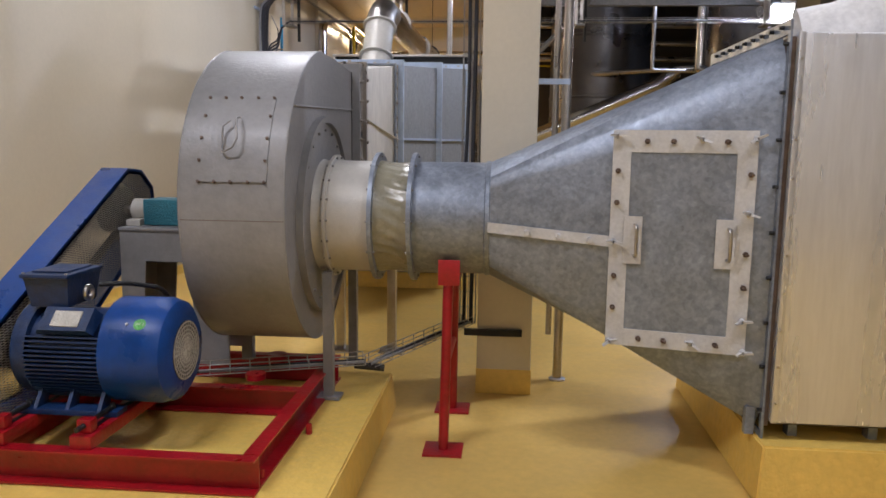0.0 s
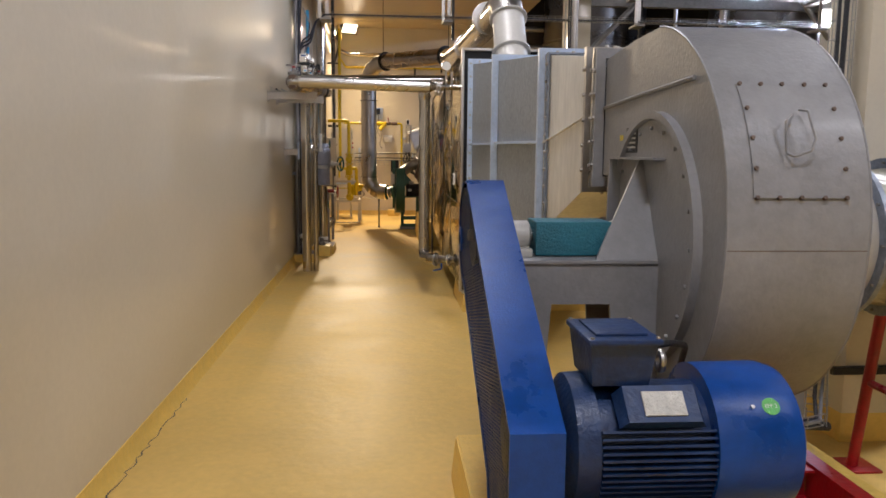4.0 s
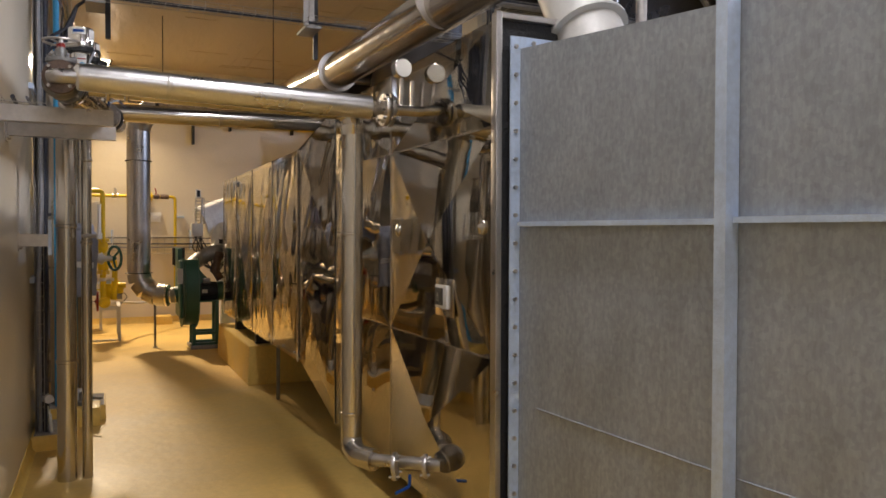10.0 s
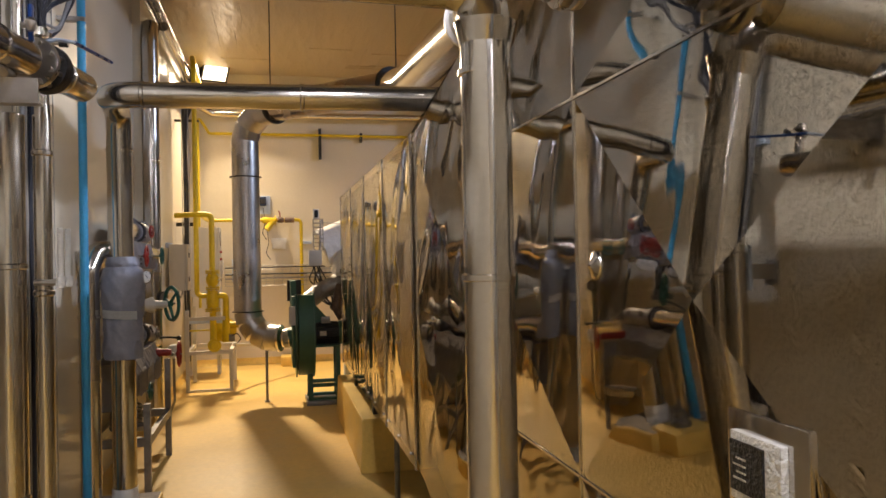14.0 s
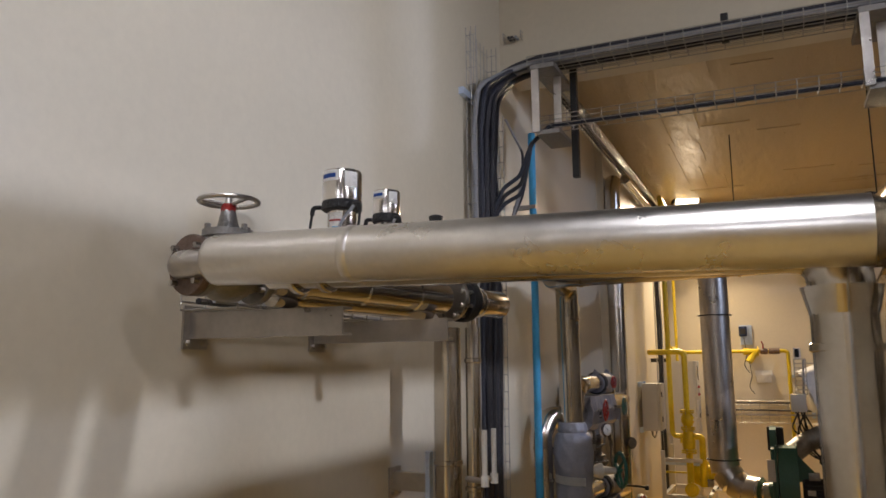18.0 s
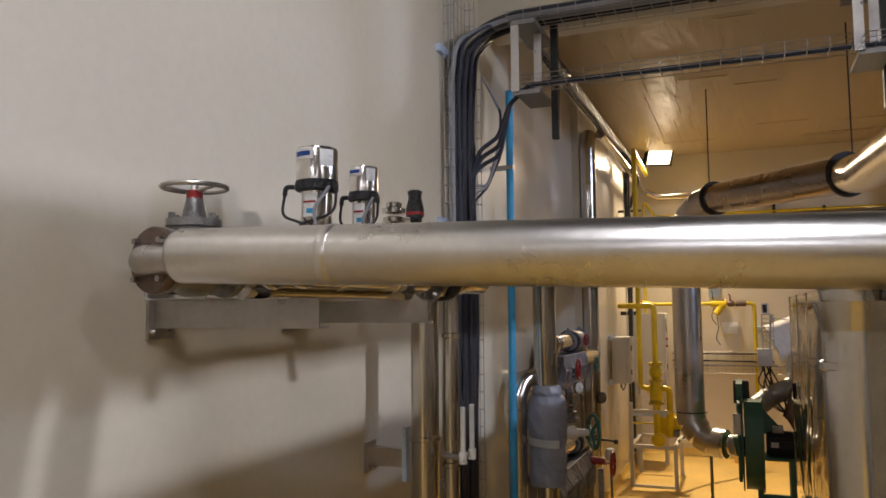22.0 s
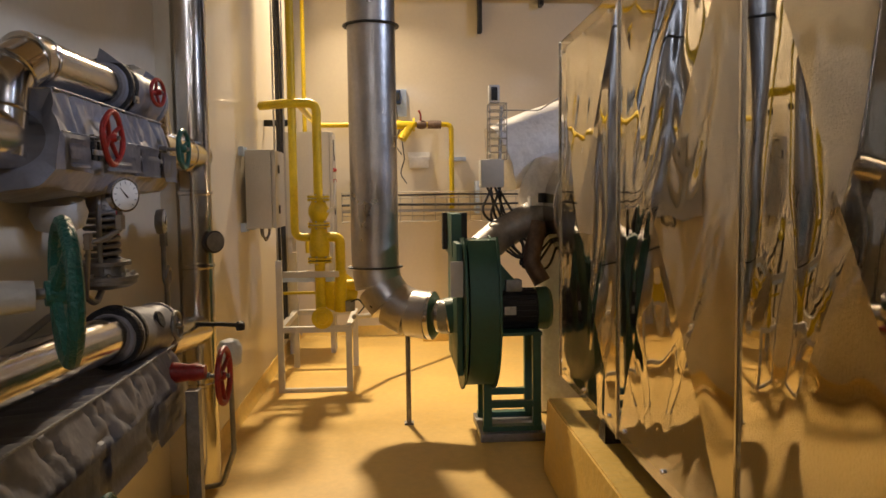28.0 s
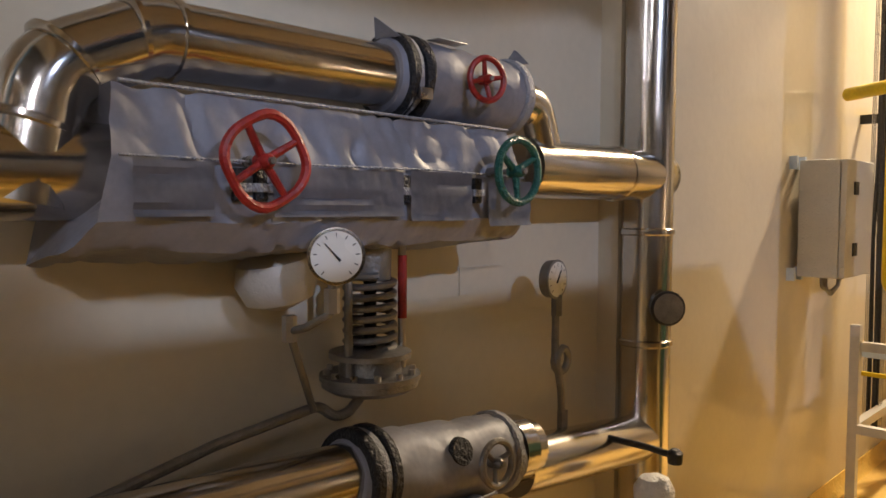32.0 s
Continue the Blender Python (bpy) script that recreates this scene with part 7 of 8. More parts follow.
part("pressure_switch", boxed(-3.26, -3.19, GY + 0.0, GY + 0.08, 0.60, 0.68, bevel=0.006), CASTGREY, gas)
part("switch_wire", tubed([(-3.25, GY + 0.02, 0.66), (-3.16, GY - 0.02, 0.70), (-3.12, GY + 0.1, 0.62), (-3.2, GY + 0.2, 0.52)], 0.006, 8, 0.03), BLACK, gas)
part("bracket_arm", boxed(-3.76, -3.33, GY + 0.02, GY + 0.05, 0.83, 0.87), ZINC, gas)
part("bracket_arm", boxed(-3.76, -3.46, GY + 0.02, GY + 0.04, 0.735, 0.755), YELLOW, gas)
gf = thing("equipment_stand", "pale grey welded square-tube frame standing on the floor", "stand", at=(-3.5, 17.5, 0))
for x, y in ((-3.745, 17.10), (-3.235, 17.10), (-3.745, 17.95), (-3.235, 17.95)):
    part("leg", boxed(x - 0.022, x + 0.022, y - 0.022, y + 0.022, 0.0, 0.50 if x > -3.5 else 1.0), LIGHTGREY, gf)
for y in (17.10, 17.95):
    part("top_rail", boxed(-3.723, -3.257, y - 0.022, y + 0.022, 0.456, 0.50), LIGHTGREY, gf)
part("floor_rail", boxed(-3.723, -3.257, 17.085, 17.115, 0.0, 0.03), LIGHTGREY, gf)
for x in (-3.745, -3.235):
    part("side_rail", boxed(x - 0.022, x + 0.022, 17.122, 17.928, 0.456, 0.50), LIGHTGREY, gf)
part("shelf_rail", boxed(-3.745, -3.30, 17.10, 17.14, 0.87, 0.915), LIGHTGREY, gf)
tray("cable_tray", (-3.79, 17.62, 0.32), (-3.79, 17.62, 4.1), (1, 0, 0), (0, -1, 0), 0.08, 0.06, "narrow wire basket upright beside a gas train", [(-0.02, 0.02, 0.012, CABLE), (0.0, 0.03, 0.012, CABLE), (0.02, 0.02, 0.011, CABLE), (0.01, 0.015, 0.009, CABLEGREY)])
bun = thing("cable_bundle", "black cables dropping in a bend from a high tray", "cables", at=(-3.78, 17.2, 4.1))
rng = random.Random(21)
for i in range(7):
    ox, oy = rng.uniform(-.022, .022), rng.uniform(-.022, .022)
    part("cable", tubed([(-3.80 + ox, 16.9, 4.14), (-3.79 + ox, 17.25 + oy, 4.13), (-3.68 + ox, 17.48 + oy, 3.98), (-3.64 + ox, 17.58 + oy, 3.80), (-3.70 + ox, 17.62 + oy, 3.62), (-3.78 + ox, 17.61 + oy, 3.40), (-3.79 + ox, 17.61 + oy, 2.9)], 0.010, 7, 0.14, 4), CABLE, bun)
solid("tray_rail", boxed(XW, -3.70, 17.66, 17.69, 2.05, 2.10), DARKSTEEL, "short dark arm behind an upright cable tray", "rail", "tray rails")
solid("tray_rail", boxed(XW, -3.62, 17.66, 17.69, 3.40, 3.43), DARKSTEEL, "short dark arm behind an upright cable tray", "rail", "tray rails")


def cabinet(x0, x1, y0, y1, z0, z1, label, locks_on="x", group="electric cabinets"):
    t = thing("electric_cabinet", label, "cabinet", group, at=((x0 + x1) / 2, (y0 + y1) / 2, z0))
    part("body", boxed(x0, x1 - 0.03, y0, y1, z0, z1, bevel=0.006), CABINET, t)
    d = part("door", boxed(x1 - 0.027, x1, y0 + 0.002, y1 - 0.002, z0 + 0.002, z1 - 0.002, bevel=0.006), CABINET, t)
    for f in (0.24, 0.76):
        z = z0 + (z1 - z0) * f
        part("lock", boxed(x1, x1 + 0.006, y0 + 0.10, y0 + 0.16, z - 0.03, z + 0.03, bevel=0.002), BLACK, d)
    return t


wc = cabinet(-3.885, -3.68, 16.66, 17.06, 1.26, 1.80, "pale grey steel wall cabinet with two black locks")
for y in (16.64, 16.74, 16.98):
    for z in (1.24, 1.76):
        part("wall_lug", boxed(XW, -3.885, y - 0.012, y + 0.012, z, z + 0.06), ZINC, wc)
for i in range(3):
    part("cable_loop", tubed([(-3.80, 16.74 + 0.03 * i, 1.26), (-3.80, 16.74 + 0.03 * i, 1.21), (-3.78, 16.80, 1.185 - 0.01 * i), (-3.77, 16.88, 1.21), (-3.77, 16.88 + 0.02 * i, 1.26)], 0.008, 8, 0.03), CASTGREY, wc)
fc = cabinet(-3.90, -3.44, 18.45, 18.80, 1.10, 2.07, "tall pale grey control cabinet with red lamps on its side")
part("stand_leg", boxed(-3.88, -3.84, 18.5, 18.75, 0, 1.10), LIGHTGREY, fc)
part("stand_leg", boxed(-3.50, -3.46, 18.5, 18.75, 0, 1.10), LIGHTGREY, fc)
for z in (1.62, 1.72):
    part("red_lamp", lathed((-3.44, 18.50, z), (1, 0, 0), [(0, 0.02), (0.02, 0.018), (0.03, 0.01)], 14), REDWHEEL, fc)
part("door_window", boxed(-3.439, -3.434, 18.50, 18.55, 1.85, 2.0), DARKSTEEL, fc)

# end wall: gas line with valves, meter, boxes and wire trays
gw = pipe("gas_branch", [(-3.63, 17.4, 2.22), (-3.66, 19.22, 2.20), (-2.285, 19.24, 2.20), (-2.285, 19.26, 0.42)], 0.026, YELLOW, "yellow gas pipe branch running down the end wall", 0.06, seg=14, group="gas pipes")
part("joint_valve", lathed((-3.30, 19.235, 2.20), (1, 0, 0), [(0, 0.05), (0.02, 0.05), (0.02, 0.032), (0.08, 0.032), (0.08, 0.05), (0.10, 0.05)], 18), DULL, gw)
part("meter_top", coned((-3.25, 19.22, 2.22), (-3.25, 19.22, 2.33), 0.022), DULL, gw)
part("gas_strainer", tubed([(-2.86, 19.23, 2.20), (-2.70, 19.22, 2.19), (-2.80, 19.18, 2.05)], 0.048, 16), YELLOW, gw)
part("strainer_flange", lathed((-2.68, 19.23, 2.20), (1, 0, 0), [(0, 0.07), (0.02, 0.07)], 20), YELLOW, gw)
part("cock", lathed((-2.64, 19.23, 2.20), (1, 0, 0), [(0, 0.035), (0.03, 0.045), (0.07, 0.045), (0.10, 0.035)], 16), IRON, gw)
part("cock_handle", tubed([(-2.60, 19.2, 2.24), (-2.60, 19.19, 2.30), (-2.62, 19.18, 2.34)], 0.01, 8), REDWHEEL, gw)
part("red_sleeve", coned((-2.53, 19.235, 2.20), (-2.39, 19.235, 2.20), 0.042), IRON, gw, "dull red sleeve")
mt = thing("gas_meter", "small dark blue meter head on a wall plate", "meter", at=(-2.84, 19.3, 2.45))
part("plate", boxed(-2.90, -2.74, 19.38, 19.40, 2.30, 2.58), ZINC, mt)
part("head", boxed(-2.91, -2.80, 19.26, 19.38, 2.42, 2.56, bevel=0.012), NAVY, mt)
part("window", boxed(-2.895, -2.815, 19.255, 19.26, 2.45, 2.53), DARKSTEEL, mt)
jb = thing("junction_box", "pale plastic junction box on the wall", "junction box", at=(-2.62, 19.36, 1.8))
part("box", boxed(-2.72, -2.52, 19.32, 19.395, 1.76, 1.88, bevel=0.008), PALE, jb)
part("lug", boxed(-2.735, -2.505, 19.38, 19.40, 1.85, 1.93), PALE, jb)
solid("pipe_clip", boxed(-2.28, -2.13, 19.30, 19.40, 1.83, 1.87), ZINC, "zinc clip arm on the end wall", "clip", "pipe clips")
tray("cable_tray", (-3.42, 19.22, 1.36), (-1.6, 19.22, 1.36), (0, 0, 1), (0, -1, 0), 0.30, 0.05, "wide wire basket tray along the end wall", [(0.12, 0.02, 0.010, CABLE), (0.02, 0.02, 0.012, CABLE), (-0.05, 0.02, 0.010, CABLEGREY)], step=0.12, wire_r=0.0045)
for x in (-3.30, -2.02):
    solid("tray_rail", boxed(x - 0.02, x + 0.02, 19.22, 19.40, 1.28, 1.62), ZINC, "upright perforated rail behind a wire tray", "rail", "tray rails")
for x, z0, z1 in ((-2.85, 2.4, 1.9), (-2.80, 2.1, 1.6)):
    solid("loose_wire", tubed([(x, 19.3, z0), (x + 0.03, 19.28, (z0 + z1) / 2), (x - 0.02, 19.28, z1 + 0.1), (x + 0.05, 19.28, z1)], 0.006, 6, 0.1), CABLE, "thin black wire hanging on the wall", "wire", "loose wires")
solid("drain_line", tubed([(-3.20, 17.2, 0.55), (-3.0, 17.6, 0.50), (-2.30, 18.6, 0.45)], 0.02, 10), LIGHTGREY, "pale thin pipe running along the end bay", "pipe")
solid("plinth", boxed(-2.62, -2.36, 18.95, 19.3, 0, 0.14, bevel=0.01), PLINTH, "small ochre-painted block at the end wall", "plinth", "machine plinths")

# ---- blower ----
BY, BZ = 16.02, 0.80
bl = thing("blower", "dark green blower with black motor on a steel stand", "blower", at=(-2.2, BY, 0.0))
pts = []
for k in range(49):
    a = radians(100 - 330 * k / 48)
    r = 0.40 + 0.14 * k / 48
    pts.append((BY + r * math.cos(a), BZ + r * math.sin(a)))
bc = part("casing", prismed(pts, 0, -2.46, -2.30), FANGREEN, bl)
for x in (-2.485, -2.30):
    part("side_rim", prismed([(BY + (y - BY) * 1.05, BZ + (z - BZ) * 1.05) for y, z in pts], 0, x, x + 0.012), FANGREEN, bc)
part("outlet", boxed(-2.53, -2.47, BY - 0.08, BY + 0.50, BZ + 0.30, BZ + 0.56), FANGREEN, bl)
part("front_plate", boxed(-2.525, -2.49, BY - 0.36, BY + 0.36, BZ - 0.36, BZ + 0.40, bevel=0.01), FANGREEN, bl)
part("lip", boxed(-2.56, -2.49, BY - 0.40, BY - 0.37, BZ + 0.10, BZ + 0.30), LIGHTGREY, bl)
part("inlet_neck", coned((-2.56, BY + 0.02, 0.73), (-2.50, BY + 0.02, 0.74), 0.11), FANGREEN, bl)
part("gusset", prismed([(-2.29, 1.12), (-2.29, 0.86), (-2.06, 0.86)], 1, BY - 0.012, BY + 0.012), FANGREEN, bl)
m = part("motor_body", lathed((-2.26, BY, 0.77), (1, 0, 0), [(0, 0.07), (0.0, 0.115), (0.26, 0.115)], 28), BLACK, bl)
for i in range(20):
    a = i * math.pi / 10
    q = Matrix.Translation((0, BY, 0.77)) @ Matrix.Rotation(a, 4, "X")
    part("cooling_fin", boxed(-2.24, -2.02, 0.112, 0.128, -0.004, 0.004, m=q), BLACK, m)
part("motor_cowl", lathed((-2.01, BY, 0.77), (1, 0, 0), [(0, 0.13), (0.07, 0.132), (0.09, 0.115), (0.092, 0.06)], 28), FANGREEN, m)
part("motor_plate", boxed(-2.22, -2.15, BY - 0.134, BY - 0.130, 0.75, 0.80), PLATE, m)
part("terminal_box", boxed(-2.20, -2.10, BY - 0.06, BY + 0.06, 0.88, 0.95, bevel=0.006), CASTGREY, m)
for x in (-2.33, -2.03):
    for y in (BY - 0.14, BY + 0.16):
        part("leg", boxed(x - 0.025, x + 0.025, y - 0.025, y + 0.025, 0.08, 0.63), FANGREEN, bl)
part("top_plate", boxed(-2.36, -2.0, BY - 0.18, BY + 0.2, 0.63, 0.65), FANGREEN, bl)
for y in (BY - 0.14, BY + 0.16):
    part("bottom_rail", boxed(-2.305, -2.055, y - 0.02, y + 0.02, 0.19, 0.23), FANGREEN, bl)
    part("foot_rail", boxed(-2.36, -2.0, y - 0.03, y + 0.03, 0.05, 0.08), FANGREEN, bl)
part("base_slab", boxed(-2.38, -1.96, BY - 0.22, BY + 0.24, 0.0, 0.05, bevel=0.006), CASTGREY, bl)
part("control_box", boxed(-2.56, -2.40, BY + 0.30, BY + 0.42, 1.12, 1.36, bevel=0.006), DARKSTEEL, bl)

# ---- burner at the end of the heater ----
bu = thing("gas_burner", "steel burner head with grey hose, control box and black cables", "burner", at=(-1.7, 15.9, 0.9))
part("drum", lathed((-1.50, 15.23, 1.38), (0, 1, 0), [(0, 0.44), (0.9, 0.44), (1.0, 0.38), (1.08, 0.20)], 36), STEEL, bu)
part("drum_band", ring((-1.50, 15.75, 1.38), (0, 1, 0), 0.44, 0.02, 0.012, 36), STEEL, bu)
part("grey_hose", crumple(tubed([(-2.34, 16.1, 1.12), (-2.20, 16.2, 1.22), (-1.95, 16.25, 1.34), (-1.8, 16.2, 1.40)], 0.105, 20, 0.1), 0.006, 9, 3), CASTGREY, bu)
part("nozzle", tubed([(-1.96, 16.15, 1.30), (-2.02, 16.12, 1.05), (-1.95, 16.1, 0.92)], 0.055, 14, 0.06), IRON, bu)
cb = part("control_box", boxed(-2.31, -2.16, 16.28, 16.42, 1.52, 1.70, bevel=0.008), LIGHTGREY, bu)
part("actuator", boxed(-2.02, -1.92, 16.12, 16.22, 1.40, 1.46, bevel=0.006), PALE, bu)
part("actuator_cap", coned((-1.94, 16.12, 1.42), (-1.94, 16.12, 1.48), 0.03), BLACK, bu)
rng = random.Random(3)
for i in range(7):
    x0 = -2.22 + rng.uniform(-.05, .05)
    part("black_cable", tubed([(x0, 16.3, 1.52), (x0 + rng.uniform(-.1, .1), 16.2, 1.35), (-2.1 + rng.uniform(-.15, .15), 16.15, 1.15), (-2.0 + rng.uniform(-.12, .12), 16.1, 0.95 + rng.uniform(-.1, .1)), (-1.9 + rng.uniform(-.1, .1), 16.15, 1.25)], 0.008, 8, 0.1), BLACK, bu)
mast = part("wire_mast", wire(bmesh.new(), (-2.18, 16.35, 1.70), (-2.16, 16.4, 2.05), 0.012), CASTGREY, bu)
CAGE = ((-2.25, 16.29), (-2.14, 16.29), (-2.14, 16.41), (-2.25, 16.41))
for i in range(9):
    for a, b in zip(CAGE, CAGE[1:] + CAGE[:1]):
        part("cage_wire", wire(bmesh.new(), (*a, 1.70 + 0.045 * i), (*b, 1.70 + 0.045 * i), 0.004), WIRE, mast)
for p in CAGE:
    part("cage_wire", wire(bmesh.new(), (*p, 1.70), (*p, 2.06), 0.004), WIRE, mast)
part("sensor_head", boxed(-2.25, -2.18, 16.32, 16.38, 2.06, 2.18, bevel=0.006), PALE, mast)
part("sensor_face", boxed(-2.235, -2.195, 16.315, 16.32, 2.08, 2.165), BLACK, mast)
part("thin_wire", tubed([(-2.15, 16.35, 2.02), (-1.95, 16.2, 2.0), (-1.7, 15.8, 2.15)], 0.004, 6, 0.1), CABLEGREY, mast)
bm = crumple(tubed([(-2.16, 16.55, 1.70), (-1.90, 16.6, 1.80), (-1.40, 16.7, 1.98), (-0.9, 16.7, 2.0)], 0.24, 36, 0.2), 0.026, 4, 6)
solid("wrapped_duct", bm, WHITE, "white cloth-wrapped round duct behind a burner", "duct")
solid("wrapped_duct", crumple(lathed((-1.72, 16.45, 0.0), (0, 0, 1), [(0, 0.2), (0.5, 0.2), (1.0, 0.2), (1.15, 0.24), (1.3, 0.30), (1.45, 0.33), (1.6, 0.31), (1.72, 0.24), (1.78, 0.1)], 40), 0.024, 4, 2), WHITE, "white cloth-wrapped upright duct", "duct")


# ---- the dim hall beyond the fan ----
tank = thing("storage_tank", "tall brown steel storage tank with conical bottom", "tank", at=(4.9, 15.2, 0))
part("shell", lathed((4.9, 15.2, 1.2), (0, 0, 1), [(0, 0.25), (1.1, 1.35), (4.3, 1.35)], 48), BRONZE, tank)
for x, y in ((4.0, 14.4), (5.8, 14.4), (4.0, 16.0), (5.8, 16.0)):
    part("leg", coned((x, y, 0), (x, y, 2.4), 0.06), DARKSTEEL, tank)
tank = thing("storage_tank", "tall brown steel storage tank with conical bottom", "tank", at=(1.9, 17.6, 0))
part("shell", lathed((1.9, 17.6, 0.5), (0, 0, 1), [(0, 0.25), (0.7, 1.1), (4.9, 1.1)], 48), BRONZE, tank)
for z in (1.25, 2.6, 3.9):
    part("hoop", ring((1.9, 17.6, z), (0, 0, 1), 1.1, 0.03, 0.02, 48), BRONZE, tank)
for x, y in ((1.2, 16.9), (2.6, 16.9), (1.2, 18.3), (2.6, 18.3)):
    part("leg", coned((x, y, 0), (x, y, 1.3), 0.06), DARKSTEEL, tank)
pipe("hall_pipe", [(-0.2, 15.2, 0.0), (-0.2, 15.2, 1.45), (0.2, 15.2, 1.62), (2.75, 15.2, 2.72), (3.1, 15.2, 3.0)], 0.15, STEEL, "thick sloping polished pipe in the dim hall", 0.2, [((1.72, 15.2, 2.275), (2.55, 0, 1.10))], group="hall pipes")
pipe("hall_pipe", [(3.30, 14.2, 5.5), (3.30, 14.2, 2.95), (3.55, 14.0, 2.85)], 0.09, STEEL, "bright upright polished pipe in the dim hall", 0.1, group="hall pipes")
pipe("hall_pipe", [(2.5, 14.4, 4.2), (2.5, 14.4, 2.95), (3.6, 14.4, 2.92)], 0.035, DULL, "thin steel pipe loop in the dim hall", 0.06, group="hall pipes")
pipe("hall_pipe", [(0.9, 17.0, 3.05), (3.7, 15.4, 3.10)], 0.05, DULL, "thin level pipe in the dim hall", 0, group="hall pipes")
for z in (3.55, 3.9, 4.3):
    pipe("hall_pipe", [(0.4, 18.2, z), (6.0, 18.2, z)], 0.06, DULL, "dim level pipe high in the hall", 0, group="hall pipes")
for a, b in (((0.34, 12.3, 3.0), (2.9, 12.3, 5.6)), ((1.2, 13.06, 3.95), (2.7, 13.06, 5.6)), ((2.2, 12.3, 5.6), (4.12, 12.3, 3.3))):
    solid("steel_brace", coned(a, b, 0.04, seg=8), CASTGREY, "slanting grey steel brace under the hall roof", "brace", "steel braces")
for z in (2.95, 4.15):
    solid("steel_beam", boxed(0.36, 8.6, 13.0, 13.12, z + 0.9, z + 1.05), CASTGREY, "grey steel beam across the dim hall", "beam", "steel beams")
# twin upright pipes beside the near column
tp = thing("twin_pipes", "two slim upright steel pipes clipped together", "pipes", at=(0.29, 4.97, 0))
part("pipe", coned((0.31, 4.97, 0.02), (0.31, 4.97, 5.6), 0.030), DULL, tp)
part("pipe", coned((0.245, 5.02, 0.30), (0.245, 5.02, 5.6), 0.020), DULL, tp)
part("foot", lathed((0.31, 4.97, 0.0), (0, 0, 1), [(0, 0.055), (0.012, 0.055), (0.02, 0.035)], 20), DULL, tp)
part("clip", boxed(0.12, 0.33, 4.94, 4.965, 1.95, 1.985), ZINC, tp)
part("bracket", boxed(0.10, 0.36, 4.93, 4.96, 3.20, 3.23), ZINC, tp)
# upright and low trays to the motor
tray("cable_tray", (-0.29, 4.80, 0.42), (-0.29, 4.80, 5.5), (1, 0, 0), (0, -1, 0), 0.10, 0.06, "wire basket tray climbing beside a column", [(0.02, 0.02, 0.014, CABLE), (-0.02, 0.02, 0.012, CABLE)])
tray("cable_tray", (-0.29, 4.76, 0.42), (-0.78, 3.95, 0.36), (0.85, -0.5, 0), (0, 0, 1), 0.09, 0.05, "low wire basket tray leading to a motor", [(0.0, 0.012, 0.010, CABLE), (0.02, 0.012, 0.009, CABLEGREY)])
tray("cable_tray", (-0.80, 3.92, 0.385), (-1.62, 3.62, 0.385), (0.35, -0.94, 0), (0, 0, 1), 0.09, 0.05, "low wire basket tray lying on the red frame", [(0.0, 0.012, 0.010, CABLE), (0.02, 0.012, 0.009, CABLEGREY)])
solid("tray_bracket", boxed(-0.30, 0.06, 4.60, 4.63, 0.38, 0.42), DARKSTEEL, "dark steel arm on the column holding a tray", "bracket")
solid("tray_bracket", tubed([(-0.86, 3.95, 0.36), (-0.70, 3.98, 0.34)], 0.02, 8), DARKSTEEL, "dark steel arm holding a low tray", "bracket")
# pipework seen between fan and column
hp = pipe("galvanised_riser", [(-0.75, 8.6, 5.5), (-0.75, 8.6, 2.2)], 0.03, DULL, "slim upright galvanised pipe", 0, group="hall pipes")
hp = pipe("galvanised_riser", [(-0.62, 9.3, 2.42), (-0.25, 9.3, 2.42), (-0.25, 9.3, 0.0)], 0.085, DULL, "galvanised pipe with an elbow beside the heater", 0.10, group="hall pipes")
part("flange", lathed((-0.62, 9.3, 2.42), (1, 0, 0), [(0, 0.12), (0.03, 0.12)], 24), DULL, hp)
tray("cable_tray", (-0.05, 11.7, 1.2), (-0.05, 11.7, 5.5), (1, 0, 0), (0, -1, 0), 0.16, 0.06, "wire basket tray climbing a far column", [(0.03, 0.02, 0.014, CABLE), (-0.03, 0.02, 0.012, CABLE), (0.0, 0.03, 0.012, CABLE)])
lt = thing("floodlight", "small cool-white floodlight on a column arm", "lamp", at=(3.95, 12.0, 3.6))
m = look((3.95, 12.0, 3.58), (1.0, 4.0, 1.0))
part("housing", boxed(-0.16, 0.16, -0.12, 0.12, 0.01, 0.10, bevel=0.015, m=m), CASTGREY, lt)
part("glass", boxed(-0.14, 0.14, -0.10, 0.10, -0.002, 0.009, m=m), LAMPCOOL, lt)
part("arm", coned((3.97, 12.08, 3.6), (4.2, 12.22, 3.7), 0.02), CASTGREY, lt)
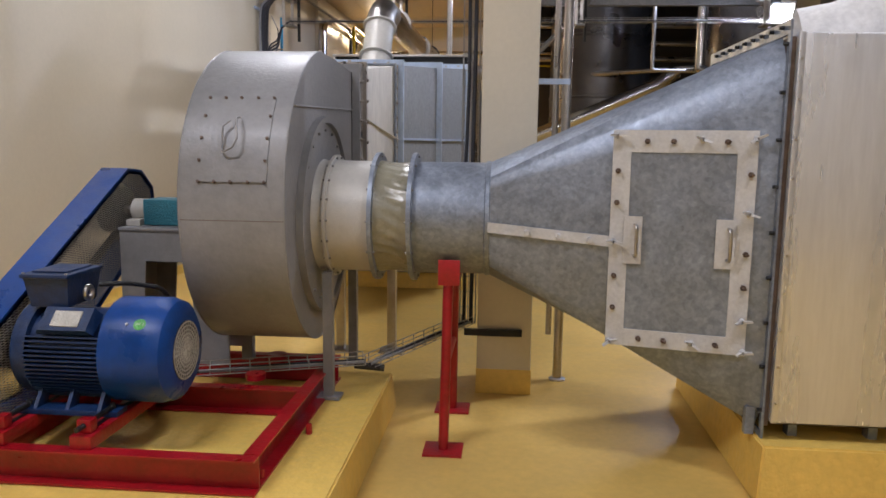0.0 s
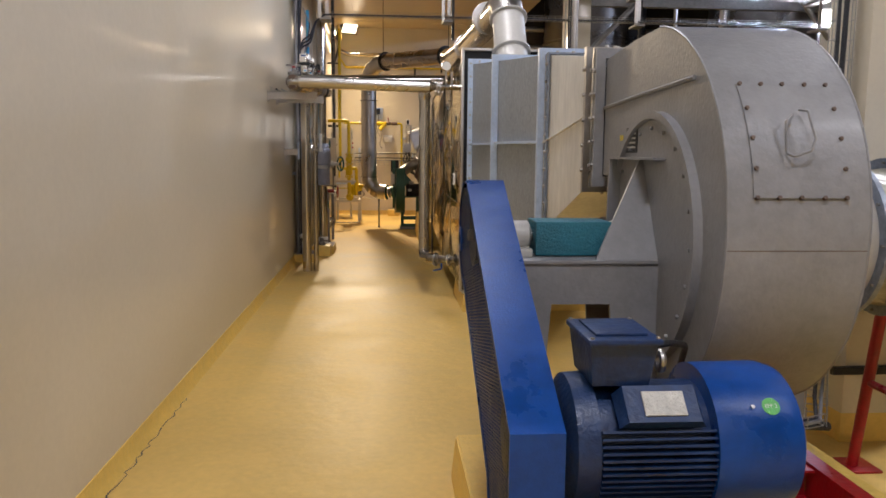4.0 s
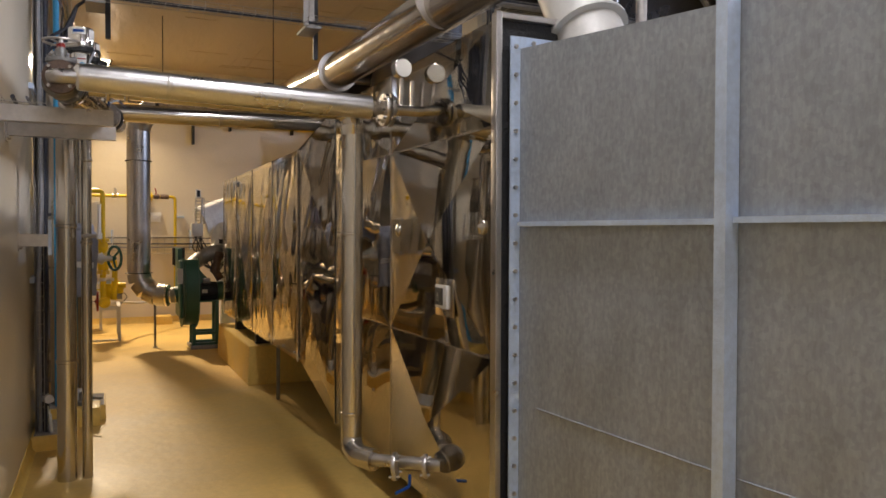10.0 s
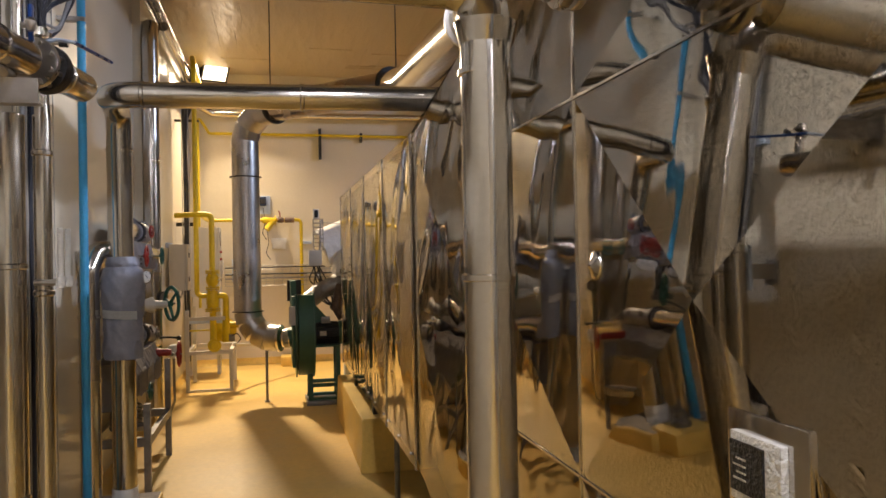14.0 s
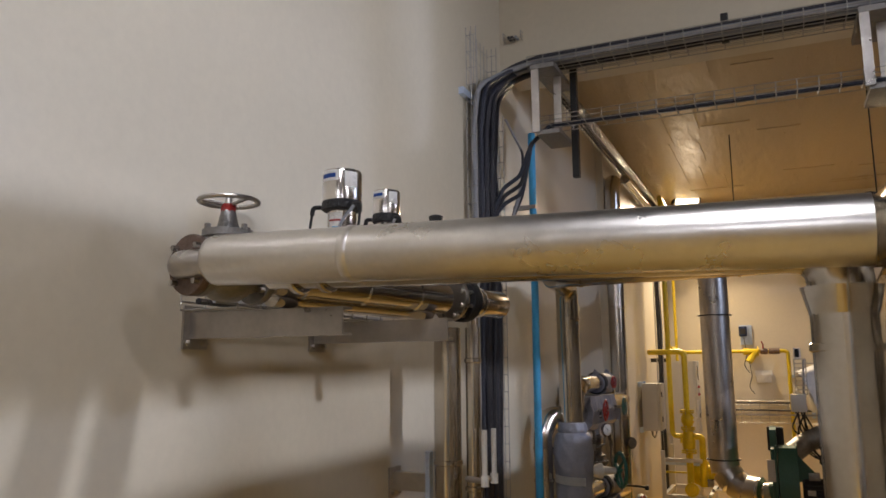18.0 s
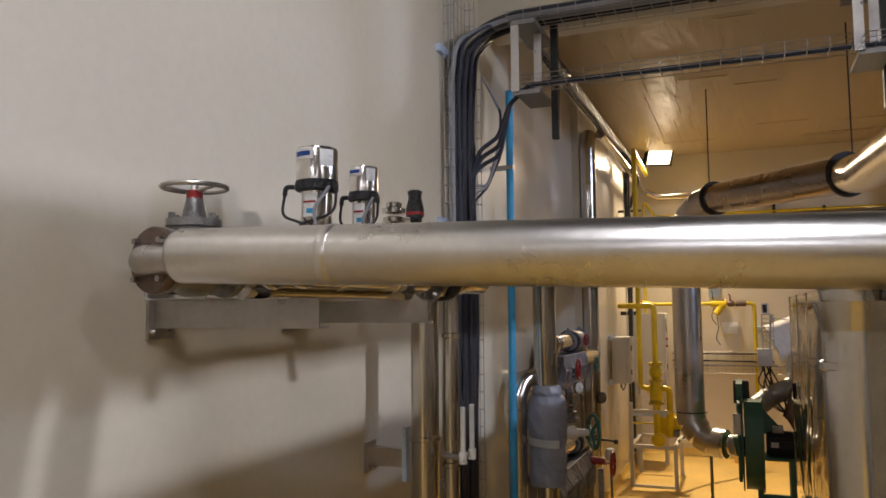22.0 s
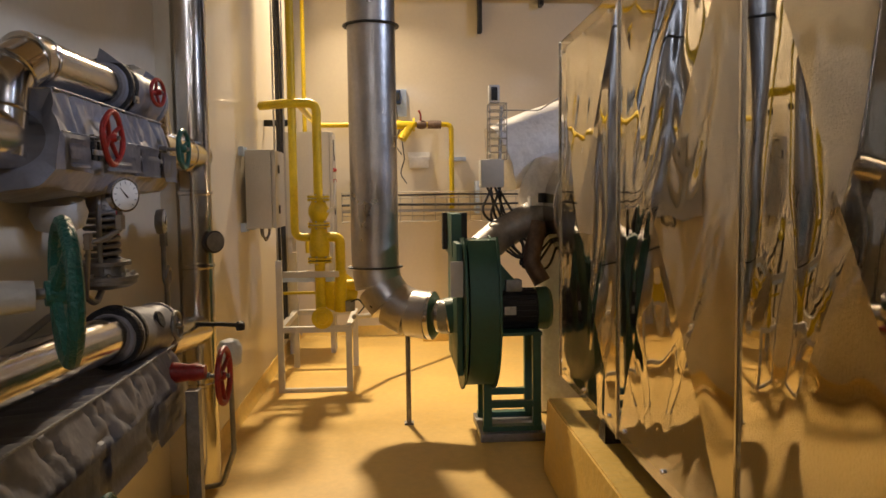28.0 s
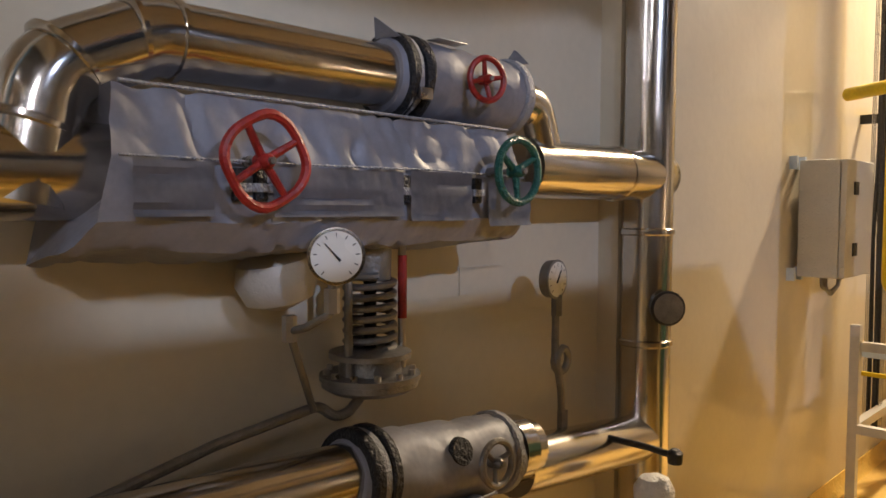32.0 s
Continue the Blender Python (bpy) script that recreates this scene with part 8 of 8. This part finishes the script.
# bodies of the added fill lamps, all above the view
for lx, ly, watts, lw, ld in FILL_LUMINAIRES:
    t = thing("fill_luminaire", "unseen long white ceiling luminaire added to light the hall", "lamp", "ceiling luminaires", at=(lx, ly, 5.2))
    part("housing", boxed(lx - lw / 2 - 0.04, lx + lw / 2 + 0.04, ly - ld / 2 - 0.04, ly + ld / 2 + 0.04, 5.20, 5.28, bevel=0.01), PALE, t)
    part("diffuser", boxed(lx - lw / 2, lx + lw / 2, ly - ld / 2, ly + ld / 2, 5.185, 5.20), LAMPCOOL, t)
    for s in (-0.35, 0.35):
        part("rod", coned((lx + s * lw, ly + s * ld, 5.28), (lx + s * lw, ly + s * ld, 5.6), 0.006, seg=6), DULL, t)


# ---- lamps ----
fl = thing("floodlight", "square wall floodlight, lit warm, high in the corner", "lamp", at=FLOOD)
m = look(FLOOD, (-2.9, 17.4, 2.6))
part("housing", boxed(-0.19, 0.19, -0.14, 0.14, 0.01, 0.12, bevel=0.02, m=m), DARKSTEEL, fl)
part("glass", boxed(-0.165, 0.165, -0.115, 0.115, -0.002, 0.009, m=m), LAMPGLASS, fl)
# body of the added bay lamp, hidden by the column
bl2 = thing("floodlight", "unseen cool-white floodlight added behind a column to light the bay", "lamp", at=BAY)
m = look((BAY[0] + 0.03, BAY[1], BAY[2] + 0.01), (-4.1, 13.9, 1.6))
part("housing", boxed(-0.23, 0.23, -0.18, 0.18, 0.01, 0.12, bevel=0.02, m=m), CASTGREY, bl2)
part("arm", coned((BAY[0] + 0.1, BAY[1], BAY[2]), (4.3, 12.66, 5.0), 0.02), CASTGREY, bl2)
sl = thing("floodlight", "square cool-white floodlight on a ceiling drop rod", "lamp", at=SIDE)
m = look((SIDE[0], SIDE[1], SIDE[2] + 0.02), (-3.9, 9.9, 1.9))
part("housing", boxed(-0.20, 0.20, -0.17, 0.17, 0.01, 0.12, bevel=0.02, m=m), CASTGREY, sl)
part("rod", coned((SIDE[0] + 0.04, SIDE[1] - 0.06, SIDE[2] + 0.06), (SIDE[0] + 0.04, SIDE[1] - 0.06, 5.6), 0.015, seg=8), CASTGREY, sl)
